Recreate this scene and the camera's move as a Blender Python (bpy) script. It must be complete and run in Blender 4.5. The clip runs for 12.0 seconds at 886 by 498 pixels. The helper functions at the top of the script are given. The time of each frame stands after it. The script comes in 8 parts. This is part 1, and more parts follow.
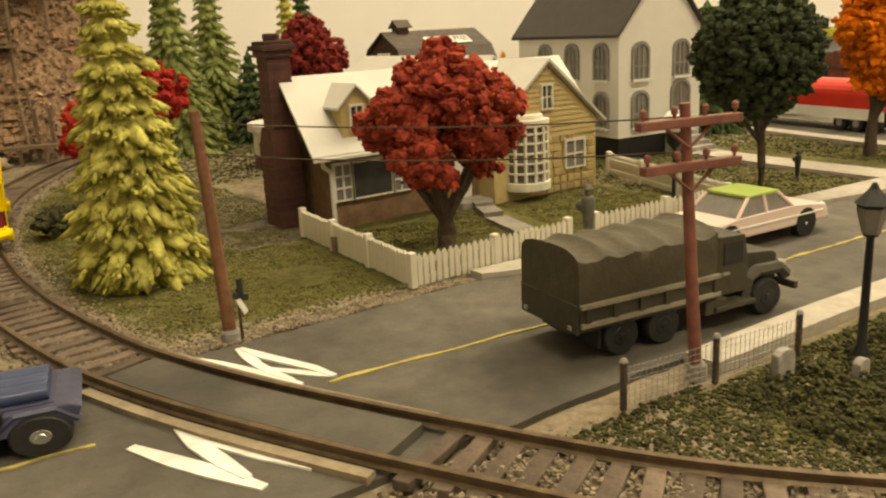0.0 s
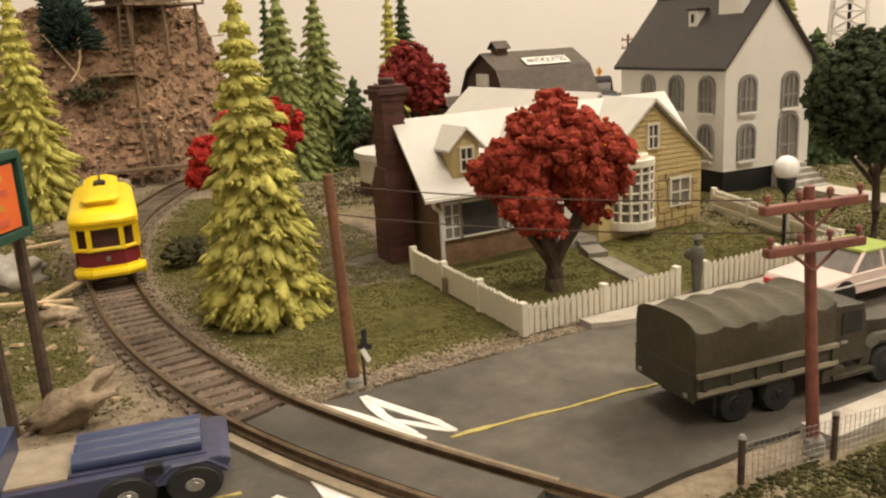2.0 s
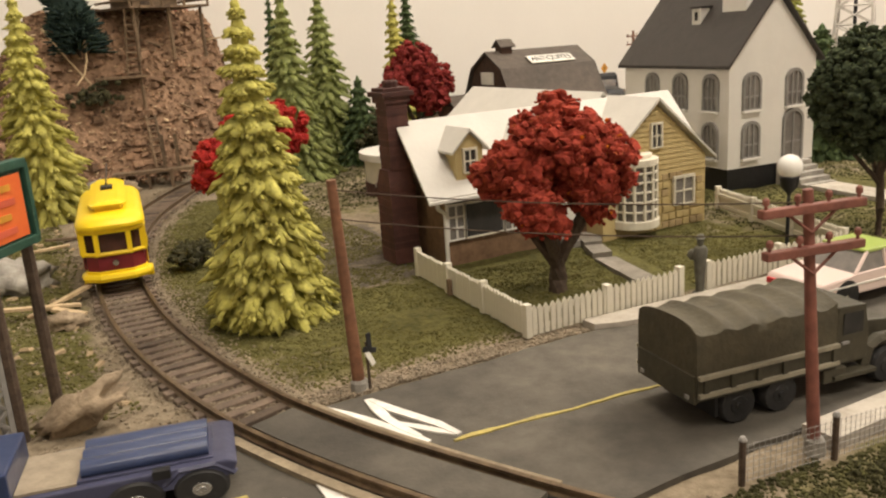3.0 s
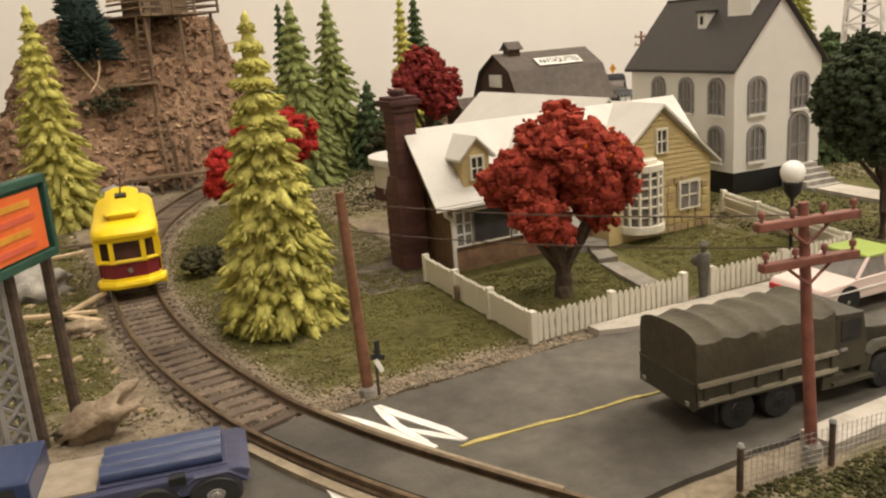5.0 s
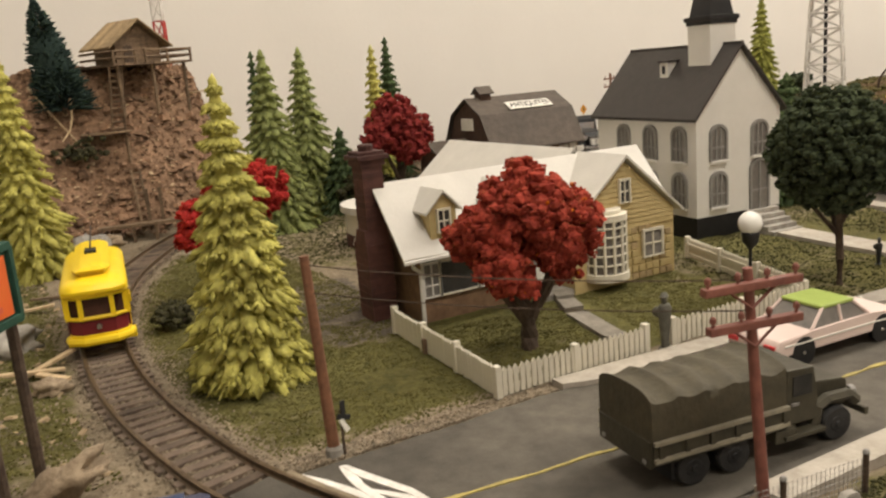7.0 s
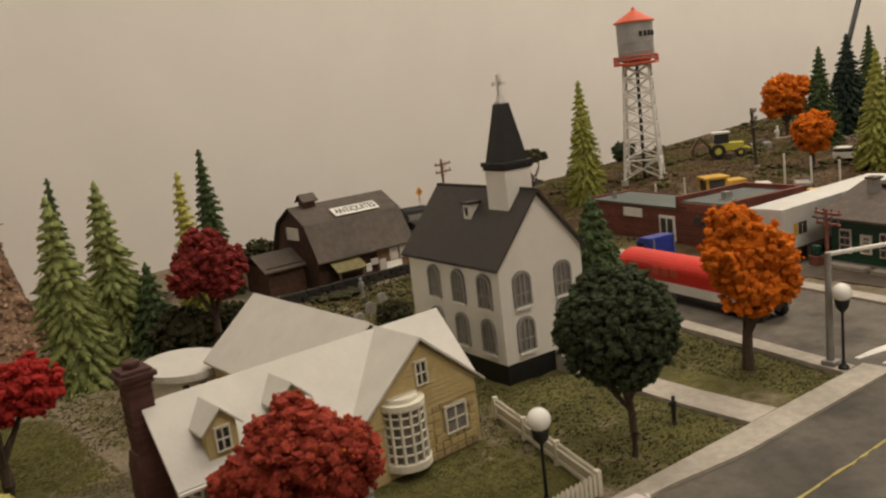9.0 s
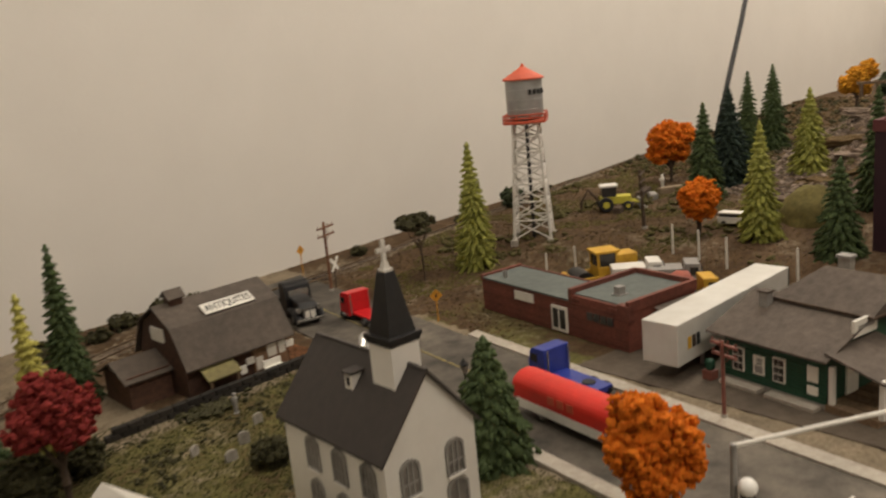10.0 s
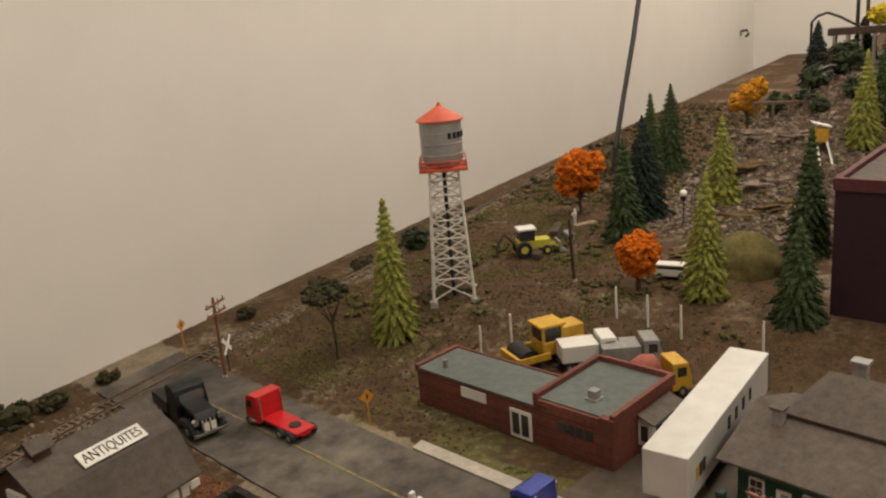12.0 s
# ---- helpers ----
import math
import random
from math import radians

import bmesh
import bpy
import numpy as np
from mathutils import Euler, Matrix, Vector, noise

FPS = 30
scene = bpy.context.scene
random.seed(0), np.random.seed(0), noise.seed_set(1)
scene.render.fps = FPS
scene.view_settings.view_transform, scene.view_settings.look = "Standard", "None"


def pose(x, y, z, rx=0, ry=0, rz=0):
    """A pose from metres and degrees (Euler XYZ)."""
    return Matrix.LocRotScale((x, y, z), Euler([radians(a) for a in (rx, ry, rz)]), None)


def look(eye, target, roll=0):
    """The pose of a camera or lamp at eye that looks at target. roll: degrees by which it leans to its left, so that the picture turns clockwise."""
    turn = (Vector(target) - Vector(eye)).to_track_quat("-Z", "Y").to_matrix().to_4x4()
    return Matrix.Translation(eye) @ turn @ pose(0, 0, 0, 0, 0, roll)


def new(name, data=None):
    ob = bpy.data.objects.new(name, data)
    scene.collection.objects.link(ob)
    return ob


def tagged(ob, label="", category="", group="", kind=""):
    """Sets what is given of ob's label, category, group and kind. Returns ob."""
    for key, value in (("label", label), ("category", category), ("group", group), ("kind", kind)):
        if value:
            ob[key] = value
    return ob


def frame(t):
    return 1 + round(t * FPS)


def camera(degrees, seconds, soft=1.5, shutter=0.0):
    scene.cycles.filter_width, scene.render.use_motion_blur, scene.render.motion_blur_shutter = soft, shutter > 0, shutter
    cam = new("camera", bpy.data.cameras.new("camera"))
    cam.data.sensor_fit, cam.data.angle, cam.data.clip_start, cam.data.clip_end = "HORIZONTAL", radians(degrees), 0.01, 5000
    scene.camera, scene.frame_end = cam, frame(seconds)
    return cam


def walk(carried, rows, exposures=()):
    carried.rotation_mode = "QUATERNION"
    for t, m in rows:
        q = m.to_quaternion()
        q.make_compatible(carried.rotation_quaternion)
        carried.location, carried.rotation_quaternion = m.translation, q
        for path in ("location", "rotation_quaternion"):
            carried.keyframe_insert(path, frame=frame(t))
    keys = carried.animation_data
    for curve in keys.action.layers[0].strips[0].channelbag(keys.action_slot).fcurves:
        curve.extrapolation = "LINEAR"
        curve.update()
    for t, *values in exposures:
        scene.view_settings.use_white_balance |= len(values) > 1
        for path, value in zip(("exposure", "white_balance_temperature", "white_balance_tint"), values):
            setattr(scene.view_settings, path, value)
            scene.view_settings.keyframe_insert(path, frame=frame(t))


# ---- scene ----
# A model railway town, built in centimetres (U turns them into metres).
U = 0.01
PATH = [
    (0, (-12.08, -19.384, 7.244), (-10.994, -17.786, 6.73), -3.0),
    (0.5, (-11.746, -19.054, 7.678), (-10.732, -17.418, 7.136), -2.9),
    (1, (-12.052, -19.138, 8.407), (-11.088, -17.465, 7.887), -3.3),
    (1.5, (-12.763, -19.459, 8.833), (-11.833, -17.76, 8.332), -3.2),
    (2, (-12.97, -19.424, 8.837), (-12.057, -17.715, 8.341), -3.3),
    (2.5, (-12.914, -19.411, 8.858), (-12.004, -17.701, 8.361), -3.5),
    (3, (-12.913, -19.593, 9.048), (-12.017, -17.876, 8.545), -3.9),
    (3.5, (-12.982, -19.726, 9.077), (-12.1, -18.006, 8.567), -4.0),
    (5.5, (-12.996, -20.195, 9.656), (-12.123, -18.464, 9.163), -4.5),
    (6, (-13.031, -20.367, 9.84), (-12.141, -18.639, 9.367), -4.4),
    (6.5, (-12.992, -20.439, 9.934), (-12.095, -18.712, 9.471), -4.5),
    (7, (-12.698, -20.541, 10.228), (-11.766, -18.824, 9.8), -4.7),
    (7.5, (-11.965, -20.835, 12.242), (-10.952, -19.148, 11.888), -5.0),
    (7.7, (-11.354, -20.911, 13.151), (-10.299, -19.245, 12.817), -5.0),
    (9.3, (-6.594, -19.789, 17.896), (-5.346, -18.278, 17.497), -6.9),
    (9.5, (-5.668, -19.2, 19.742), (-4.385, -17.721, 19.33), -6.7),
    (10, (-2.426, -16.195, 24.711), (-1.032, -14.835, 24.256), -5.7),
    (10.2, (-0.672, -13.525, 26.686), (0.776, -12.236, 26.195), -4.9),
    (10.5, (1.017, -10.496, 27.713), (2.516, -9.277, 27.197), -4.0),
    (11, (2.842, -4.256, 29.877), (4.399, -3.144, 29.296), -3.6),
    (11.5, (4.087, -1.878, 30.221), (5.675, -0.808, 29.642), -4.4),
    (12, (4.249, -1.607, 31.295), (5.859, -0.554, 30.751), -5.0),
]
# stops, kelvin and tint drift as the phone settles
EXPO = [(0.0, 0.2, 8300, 4), (0.6, 0.22, 8100, 4), (1.5, 0.25, 6900, 13), (6.5, 0.14, 6450, 12), (7.0, 0.03, 6400, 12), (7.5, -0.2, 6150, 11), (9.3, -0.66, 6620, 13), (12.0, -0.7, 6620, 13)]
cam = camera(56.45, 12.0, soft=2.2, shutter=0.3)
walk(cam, [(t, look([U * v for v in e], [U * v for v in g], r)) for t, e, g, r in PATH], exposures=EXPO)

# ---- light: a plain room, an assumed ceiling lamp and three unseen fill lamps ----
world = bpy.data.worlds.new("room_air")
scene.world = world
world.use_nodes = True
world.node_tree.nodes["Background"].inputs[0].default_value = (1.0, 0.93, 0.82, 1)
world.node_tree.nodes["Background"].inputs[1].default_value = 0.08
# Second lamp added to fill the fronts, last two to brighten the right wall.
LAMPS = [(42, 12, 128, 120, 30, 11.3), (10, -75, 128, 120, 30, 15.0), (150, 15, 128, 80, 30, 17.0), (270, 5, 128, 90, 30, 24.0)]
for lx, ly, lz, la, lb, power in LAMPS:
    lamp = bpy.data.lights.new("unseen_overhead_lamp", "AREA")
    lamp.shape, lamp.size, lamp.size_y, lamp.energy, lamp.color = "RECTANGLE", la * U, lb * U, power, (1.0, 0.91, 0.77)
    ob = new("unseen_overhead_lamp", lamp)
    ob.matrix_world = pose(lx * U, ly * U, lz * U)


# ---- materials ----
def mat(name, c1, c2=None, size=0.5, rough=0.7, bump=0.25, metal=0.0, spec=0.4, stain=0.18, vary=0.0, bumpsize=None, coat=0.0, island=False):
    """Two-scale noise colour with fine relief; sizes in centimetres."""
    m = bpy.data.materials.new(name)
    m.use_nodes = True
    nt = m.node_tree
    p = nt.nodes["Principled BSDF"]
    p.inputs["Metallic"].default_value = metal
    p.inputs["Specular IOR Level"].default_value = spec
    p.inputs["Coat Weight"].default_value = coat
    c2 = c2 or tuple(0.72 * v for v in c1)
    tc = nt.nodes.new("ShaderNodeTexCoord")
    n1 = nt.nodes.new("ShaderNodeTexNoise")
    n1.inputs["Scale"].default_value = 1 / (size * U)
    n1.inputs["Detail"].default_value = 5
    n1.inputs["Roughness"].default_value = 0.65
    n2 = nt.nodes.new("ShaderNodeTexNoise")
    n2.inputs["Scale"].default_value = 1 / (size * 7 * U)
    n2.inputs["Detail"].default_value = 3
    for n in (n1, n2):
        nt.links.new(tc.outputs["Object"], n.inputs["Vector"])
    ramp = nt.nodes.new("ShaderNodeValToRGB")
    ramp.color_ramp.elements[0].position, ramp.color_ramp.elements[1].position = 0.33, 0.67
    ramp.color_ramp.elements[0].color, ramp.color_ramp.elements[1].color = (*c2, 1), (*c1, 1)
    nt.links.new(n1.outputs["Fac"], ramp.inputs["Fac"])
    hsv = nt.nodes.new("ShaderNodeHueSaturation")
    mr = nt.nodes.new("ShaderNodeMapRange")
    mr.inputs["From Min"].default_value, mr.inputs["From Max"].default_value = 0.3, 0.7
    mr.inputs["To Min"].default_value, mr.inputs["To Max"].default_value = 1 - stain, 1 + stain
    nt.links.new(n2.outputs["Fac"], mr.inputs["Value"])
    val = mr.outputs["Result"]
    if vary:
        src = nt.nodes.new("ShaderNodeNewGeometry").outputs["Random Per Island"] if island else nt.nodes.new("ShaderNodeObjectInfo").outputs["Random"]
        mv = nt.nodes.new("ShaderNodeMapRange")
        mv.inputs["To Min"].default_value, mv.inputs["To Max"].default_value = 1 - vary, 1 + vary
        nt.links.new(src, mv.inputs["Value"])
        mul = nt.nodes.new("ShaderNodeMath")
        mul.operation = "MULTIPLY"
        nt.links.new(val, mul.inputs[0])
        nt.links.new(mv.outputs["Result"], mul.inputs[1])
        val = mul.outputs[0]
    nt.links.new(val, hsv.inputs["Value"])
    nt.links.new(ramp.outputs["Color"], hsv.inputs["Color"])
    nt.links.new(hsv.outputs["Color"], p.inputs["Base Color"])
    mrr = nt.nodes.new("ShaderNodeMapRange")
    mrr.inputs["To Min"].default_value, mrr.inputs["To Max"].default_value = max(0.03, rough - 0.1), min(1, rough + 0.12)
    nt.links.new(n2.outputs["Fac"], mrr.inputs["Value"])
    nt.links.new(mrr.outputs["Result"], p.inputs["Roughness"])
    if bump:
        n3 = nt.nodes.new("ShaderNodeTexNoise")
        n3.inputs["Scale"].default_value = 1 / ((bumpsize or size * 0.35) * U)
        n3.inputs["Detail"].default_value = 4
        nt.links.new(tc.outputs["Object"], n3.inputs["Vector"])
        b = nt.nodes.new("ShaderNodeBump")
        b.inputs["Strength"].default_value = bump
        b.inputs["Distance"].default_value = (bumpsize or size * 0.35) * U * 0.6
        nt.links.new(n3.outputs["Fac"], b.inputs["Height"])
        nt.links.new(b.outputs["Normal"], p.inputs["Normal"])
    return m


def zones_mat(name):
    """Scenic ground: turf, dry earth, brown mulch and grey grit, mixed by painted zones."""
    m = mat(name, (0.25, 0.205, 0.145), (0.155, 0.122, 0.082), 0.35, 0.95, 0.9, stain=0.22, bumpsize=0.22, spec=0.1)
    nt = m.node_tree
    hsv = next(n for n in nt.nodes if n.type == "HUE_SAT")
    base = next(n for n in nt.nodes if n.type == "VALTORGB").outputs["Color"]
    tc = next(n for n in nt.nodes if n.type == "TEX_COORD")
    for zone, ca, cb, size in (("grit", (0.135, 0.115, 0.09), (0.06, 0.05, 0.04), 0.3), ("grass", (0.13, 0.119, 0.042), (0.072, 0.068, 0.025), 0.4), ("rock", (0.33, 0.21, 0.135), (0.16, 0.1, 0.064), 0.5), ("dry", (0.105, 0.066, 0.036), (0.052, 0.034, 0.02), 0.45)):
        n = nt.nodes.new("ShaderNodeTexNoise")
        n.inputs["Scale"].default_value, n.inputs["Detail"].default_value, n.inputs["Roughness"].default_value = 1 / (size * U), 6, 0.7
        nt.links.new(tc.outputs["Object"], n.inputs["Vector"])
        r = nt.nodes.new("ShaderNodeValToRGB")
        r.color_ramp.elements[0].position, r.color_ramp.elements[1].position = 0.35, 0.65
        r.color_ramp.elements[0].color, r.color_ramp.elements[1].color = (*cb, 1), (*ca, 1)
        nt.links.new(n.outputs["Fac"], r.inputs["Fac"])
        at = nt.nodes.new("ShaderNodeAttribute")
        at.attribute_name = zone
        n5 = nt.nodes.new("ShaderNodeTexNoise")
        n5.inputs["Scale"].default_value, n5.inputs["Detail"].default_value = 1 / (0.9 * U), 5
        nt.links.new(tc.outputs["Object"], n5.inputs["Vector"])
        ad = nt.nodes.new("ShaderNodeMath")
        ad.operation = "ADD"
        nt.links.new(at.outputs["Fac"], ad.inputs[0])
        nt.links.new(n5.outputs["Fac"], ad.inputs[1])
        st = nt.nodes.new("ShaderNodeMapRange")
        st.inputs["From Min"].default_value, st.inputs["From Max"].default_value = 0.85, 1.15
        nt.links.new(ad.outputs[0], st.inputs["Value"])
        mx = nt.nodes.new("ShaderNodeMix")
        mx.data_type = "RGBA"
        nt.links.new(st.outputs["Result"], mx.inputs[0])
        nt.links.new(base, mx.inputs[6])
        nt.links.new(r.outputs["Color"], mx.inputs[7])
        base = mx.outputs[2]
    nt.links.new(base, hsv.inputs["Color"])
    return m


GROUND = zones_mat("scenic_ground")
ASPHALT = mat("road_asphalt", (0.108, 0.096, 0.077), (0.07, 0.062, 0.05), 0.8, 0.85, 0.25, stain=0.45, bumpsize=0.08)
ASPHALT_B = mat("dark_street_asphalt", (0.135, 0.117, 0.094), (0.042, 0.037, 0.031), 3.4, 0.85, 0.25, stain=0.5, bumpsize=0.1)
CONCRETE = mat("pavement_card", (0.44, 0.40, 0.34), (0.33, 0.295, 0.245), 0.5, 0.85, 0.25, stain=0.12)
PATHSTONE = mat("grey_flagstone", (0.27, 0.245, 0.205), (0.18, 0.16, 0.13), 0.4, 0.85, 0.3, stain=0.18)
YELLOW_LINE = mat("yellow_road_paint", (0.46, 0.38, 0.11), (0.24, 0.20, 0.085), 0.22, 0.8, 0.2)
YELLOW_OLD = mat("faded_yellow_paint", (0.30, 0.24, 0.09), (0.12, 0.105, 0.06), 0.5, 0.85, 0.2)
WHITE_LINE = mat("white_road_paint", (0.80, 0.78, 0.73), (0.60, 0.57, 0.52), 0.4, 0.75, 0.2)
WALLPAINT = mat("cream_wall_paint", (0.76, 0.73, 0.68), (0.73, 0.70, 0.65), 12, 0.9, 0.05, stain=0.03, bumpsize=0.5)
CEILPAINT = mat("ceiling_paint", (0.75, 0.73, 0.68), (0.72, 0.7, 0.65), 8, 0.9, 0.05, stain=0.03)
FLOORM = mat("room_floor_carpet", (0.16, 0.13, 0.11), None, 0.6, 0.95, 0.3)
RAIL = mat("weathered_rail", (0.165, 0.115, 0.068), (0.085, 0.058, 0.036), 0.4, 0.45, 0.2, metal=0.5)
TIE = mat("sleeper_plastic", (0.17, 0.125, 0.09), (0.09, 0.065, 0.05), 0.3, 0.85, 0.3, vary=0.35)
BALLAST = mat("ballast_grit", (0.27, 0.22, 0.155), (0.165, 0.13, 0.09), 0.25, 0.95, 0.4, vary=0.3, island=True)
TURF = mat("turf_crumbs", (0.135, 0.122, 0.042), (0.085, 0.079, 0.027), 0.6, 0.95, 0.3, vary=0.2, island=True, spec=0.1)
TURF_D = mat("dull_turf_crumbs", (0.085, 0.08, 0.032), (0.038, 0.037, 0.016), 0.6, 0.95, 0.3, vary=0.3, island=True, spec=0.1)
DRYCRUMB = mat("dry_turf_crumbs", (0.13, 0.09, 0.046), (0.068, 0.048, 0.026), 0.25, 0.95, 0.3, vary=0.5, island=True, spec=0.1)
RUSTLEAF = mat("rust_leaf_litter", (0.22, 0.105, 0.05), (0.11, 0.055, 0.03), 0.3, 0.95, 0.4, vary=0.4, island=True, spec=0.1)
MULCH = mat("brown_mulch_chips", (0.315, 0.198, 0.127), (0.155, 0.096, 0.061), 0.3, 0.95, 0.4, vary=0.55, island=True, spec=0.1)
WHITE_P = mat("white_plastic", (0.70, 0.68, 0.635), (0.65, 0.63, 0.585), 1.5, 0.5, 0.06, stain=0.05, bumpsize=0.2)
ROOF_W = mat("white_roof_plastic", (0.60, 0.577, 0.528), (0.545, 0.523, 0.478), 1.2, 0.5, 0.12, stain=0.06, bumpsize=0.15)
CREAM_P = mat("cream_fence_plastic", (0.72, 0.68, 0.57), (0.64, 0.60, 0.49), 0.7, 0.55, 0.08, stain=0.06)
TAN_P = mat("tan_siding_plastic", (0.52, 0.41, 0.20), (0.43, 0.33, 0.15), 0.8, 0.6, 0.1, stain=0.1)
BRICK_P = mat("brown_brick_plastic", (0.27, 0.165, 0.095), (0.16, 0.095, 0.055), 0.4, 0.7, 0.25, vary=0.2)
CHIM_P = mat("dark_red_brick", (0.10, 0.04, 0.032), (0.06, 0.024, 0.02), 0.4, 0.7, 0.25, vary=0.25)
GLASS_D = mat("dark_window_film", (0.055, 0.052, 0.05), (0.03, 0.03, 0.03), 1.0, 0.25, 0.05)
GREY_G = mat("grey_window_film", (0.22, 0.20, 0.18), (0.15, 0.14, 0.13), 0.4, 0.3, 0.08)
ROOF_D = mat("dark_shingle_plastic", (0.034, 0.027, 0.024), (0.022, 0.018, 0.016), 0.5, 0.5, 0.2, stain=0.12, bumpsize=0.12, spec=0.55)
BLACK_P = mat("black_plastic", (0.016, 0.016, 0.017), (0.010, 0.010, 0.011), 0.6, 0.42, 0.1)
BARN_R = mat("brown_barn_roof", (0.105, 0.084, 0.067), (0.072, 0.057, 0.046), 0.6, 0.75, 0.3, stain=0.2)
BARN_W = mat("brown_barn_boards", (0.10, 0.05, 0.032), (0.05, 0.027, 0.019), 0.4, 0.8, 0.3, vary=0.25)
BLUEGREY = mat("blue_grey_flat_roof", (0.125, 0.142, 0.132), (0.09, 0.104, 0.096), 0.8, 0.8, 0.2, stain=0.12)
REDBRICK = mat("red_brick_plastic", (0.19, 0.06, 0.04), (0.11, 0.036, 0.026), 0.35, 0.75, 0.25, vary=0.2)
GREEN_P = mat("dark_green_clapboard", (0.016, 0.072, 0.04), (0.010, 0.05, 0.027), 0.5, 0.5, 0.12, stain=0.12)
GREYROOF = mat("grey_store_roof", (0.122, 0.098, 0.08), (0.078, 0.063, 0.052), 0.6, 0.85, 0.25, stain=0.15)
MAROON = mat("maroon_building_card", (0.036, 0.011, 0.018), (0.024, 0.008, 0.013), 1.2, 0.7, 0.15)
BARK = mat("dark_bark", (0.095, 0.065, 0.045), (0.045, 0.03, 0.02), 0.25, 0.9, 0.6)
WOODP = mat("brown_stained_pole", (0.23, 0.105, 0.055), (0.13, 0.06, 0.032), 0.3, 0.75, 0.3)
REDPOLE = mat("red_brown_pole", (0.25, 0.095, 0.07), (0.15, 0.055, 0.042), 0.4, 0.55, 0.15)
OLDWOOD = mat("weathered_wood", (0.23, 0.155, 0.095), (0.11, 0.075, 0.045), 0.25, 0.85, 0.5, vary=0.3)
PALEWOOD = mat("pale_wood_strip", (0.55, 0.42, 0.26), (0.36, 0.26, 0.15), 0.3, 0.8, 0.3, vary=0.25)
STONE = mat("tan_rock", (0.36, 0.28, 0.19), (0.19, 0.14, 0.09), 0.5, 0.9, 0.7)
GREYSTONE = mat("grey_stone", (0.36, 0.34, 0.30), (0.22, 0.20, 0.175), 0.4, 0.85, 0.4, vary=0.2)
DARKWALL = mat("dark_wall_stone", (0.032, 0.027, 0.022), (0.016, 0.014, 0.011), 0.35, 0.95, 0.5, vary=0.3)
SCREE = mat("scree_chips", (0.24, 0.185, 0.145), (0.10, 0.078, 0.062), 0.3, 0.95, 0.4, vary=0.45, island=True, spec=0.1)
TANSTRIP = mat("worn_tan_strip", (0.30, 0.245, 0.165), (0.19, 0.15, 0.10), 0.35, 0.9, 0.3)
STEELW = mat("white_steelwork", (0.72, 0.70, 0.66), (0.60, 0.57, 0.52), 0.5, 0.55, 0.05)
SILVER = mat("grey_silver_tank", (0.40, 0.40, 0.39), (0.33, 0.33, 0.32), 1.2, 0.5, 0.08, metal=0.25)
REDCAP = mat("red_orange_plastic", (0.60, 0.115, 0.06), (0.48, 0.085, 0.045), 0.8, 0.5, 0.08)
CHROME = mat("bright_chrome", (0.75, 0.75, 0.74), (0.6, 0.6, 0.6), 0.6, 0.22, 0.03, metal=1.0)
GLOBE = mat("white_lamp_globe", (0.85, 0.84, 0.80), (0.80, 0.79, 0.75), 1.0, 0.25, 0.0, stain=0.03)
BLACK_G = mat("gloss_black_paint", (0.006, 0.006, 0.007), (0.004, 0.004, 0.005), 0.8, 0.42, 0.04, spec=0.3)
OLIVE = mat("olive_drab_plastic", (0.058, 0.051, 0.032), (0.04, 0.035, 0.023), 0.6, 0.55, 0.15, stain=0.15)
CANVAS = mat("olive_canvas", (0.082, 0.07, 0.042), (0.055, 0.047, 0.03), 0.5, 0.75, 0.3, stain=0.15)
TYRE = mat("black_tyre", (0.022, 0.021, 0.021), (0.013, 0.013, 0.013), 0.4, 0.65, 0.2)
PINK = mat("pale_pink_paint", (0.74, 0.60, 0.55), (0.70, 0.56, 0.51), 1.2, 0.3, 0.03, coat=0.3, stain=0.04)
LIME = mat("light_green_paint", (0.36, 0.46, 0.12), (0.32, 0.41, 0.10), 1.0, 0.35, 0.05)
TROL_Y = mat("bright_yellow_plastic", (0.86, 0.62, 0.012), (0.80, 0.56, 0.010), 1.4, 0.38, 0.05, stain=0.05)
TROL_R = mat("deep_maroon_plastic", (0.17, 0.016, 0.022), (0.13, 0.012, 0.017), 0.9, 0.42, 0.05)
NAVY = mat("blue_diecast_paint", (0.035, 0.055, 0.13), (0.025, 0.04, 0.10), 0.8, 0.35, 0.05, coat=0.3)
SLATE = mat("slate_blue_paint", (0.06, 0.064, 0.115), (0.042, 0.045, 0.085), 0.8, 0.4, 0.08)
BLUE = mat("royal_blue_plastic", (0.03, 0.055, 0.33), (0.022, 0.04, 0.26), 0.8, 0.35, 0.05, coat=0.2)
RED = mat("bright_red_plastic", (0.62, 0.018, 0.022), (0.52, 0.014, 0.018), 0.9, 0.35, 0.05, coat=0.2)
REDT = mat("red_tank_plastic", (0.66, 0.035, 0.022), (0.56, 0.028, 0.018), 0.9, 0.4, 0.05)
MYELLOW = mat("machine_yellow", (0.62, 0.37, 0.035), (0.48, 0.27, 0.03), 0.6, 0.5, 0.1)
GREYP = mat("grey_plastic", (0.30, 0.29, 0.27), (0.22, 0.21, 0.20), 0.6, 0.5, 0.1)
BOARD_G = mat("green_sign_frame", (0.02, 0.075, 0.05), (0.014, 0.055, 0.036), 0.5, 0.6, 0.15)
BOARD_O = mat("orange_poster", (0.72, 0.16, 0.03), (0.62, 0.10, 0.02), 1.2, 0.6, 0.05, stain=0.15)
SIGNW = mat("white_sign_card", (0.76, 0.74, 0.68), (0.70, 0.68, 0.62), 0.6, 0.7, 0.05)
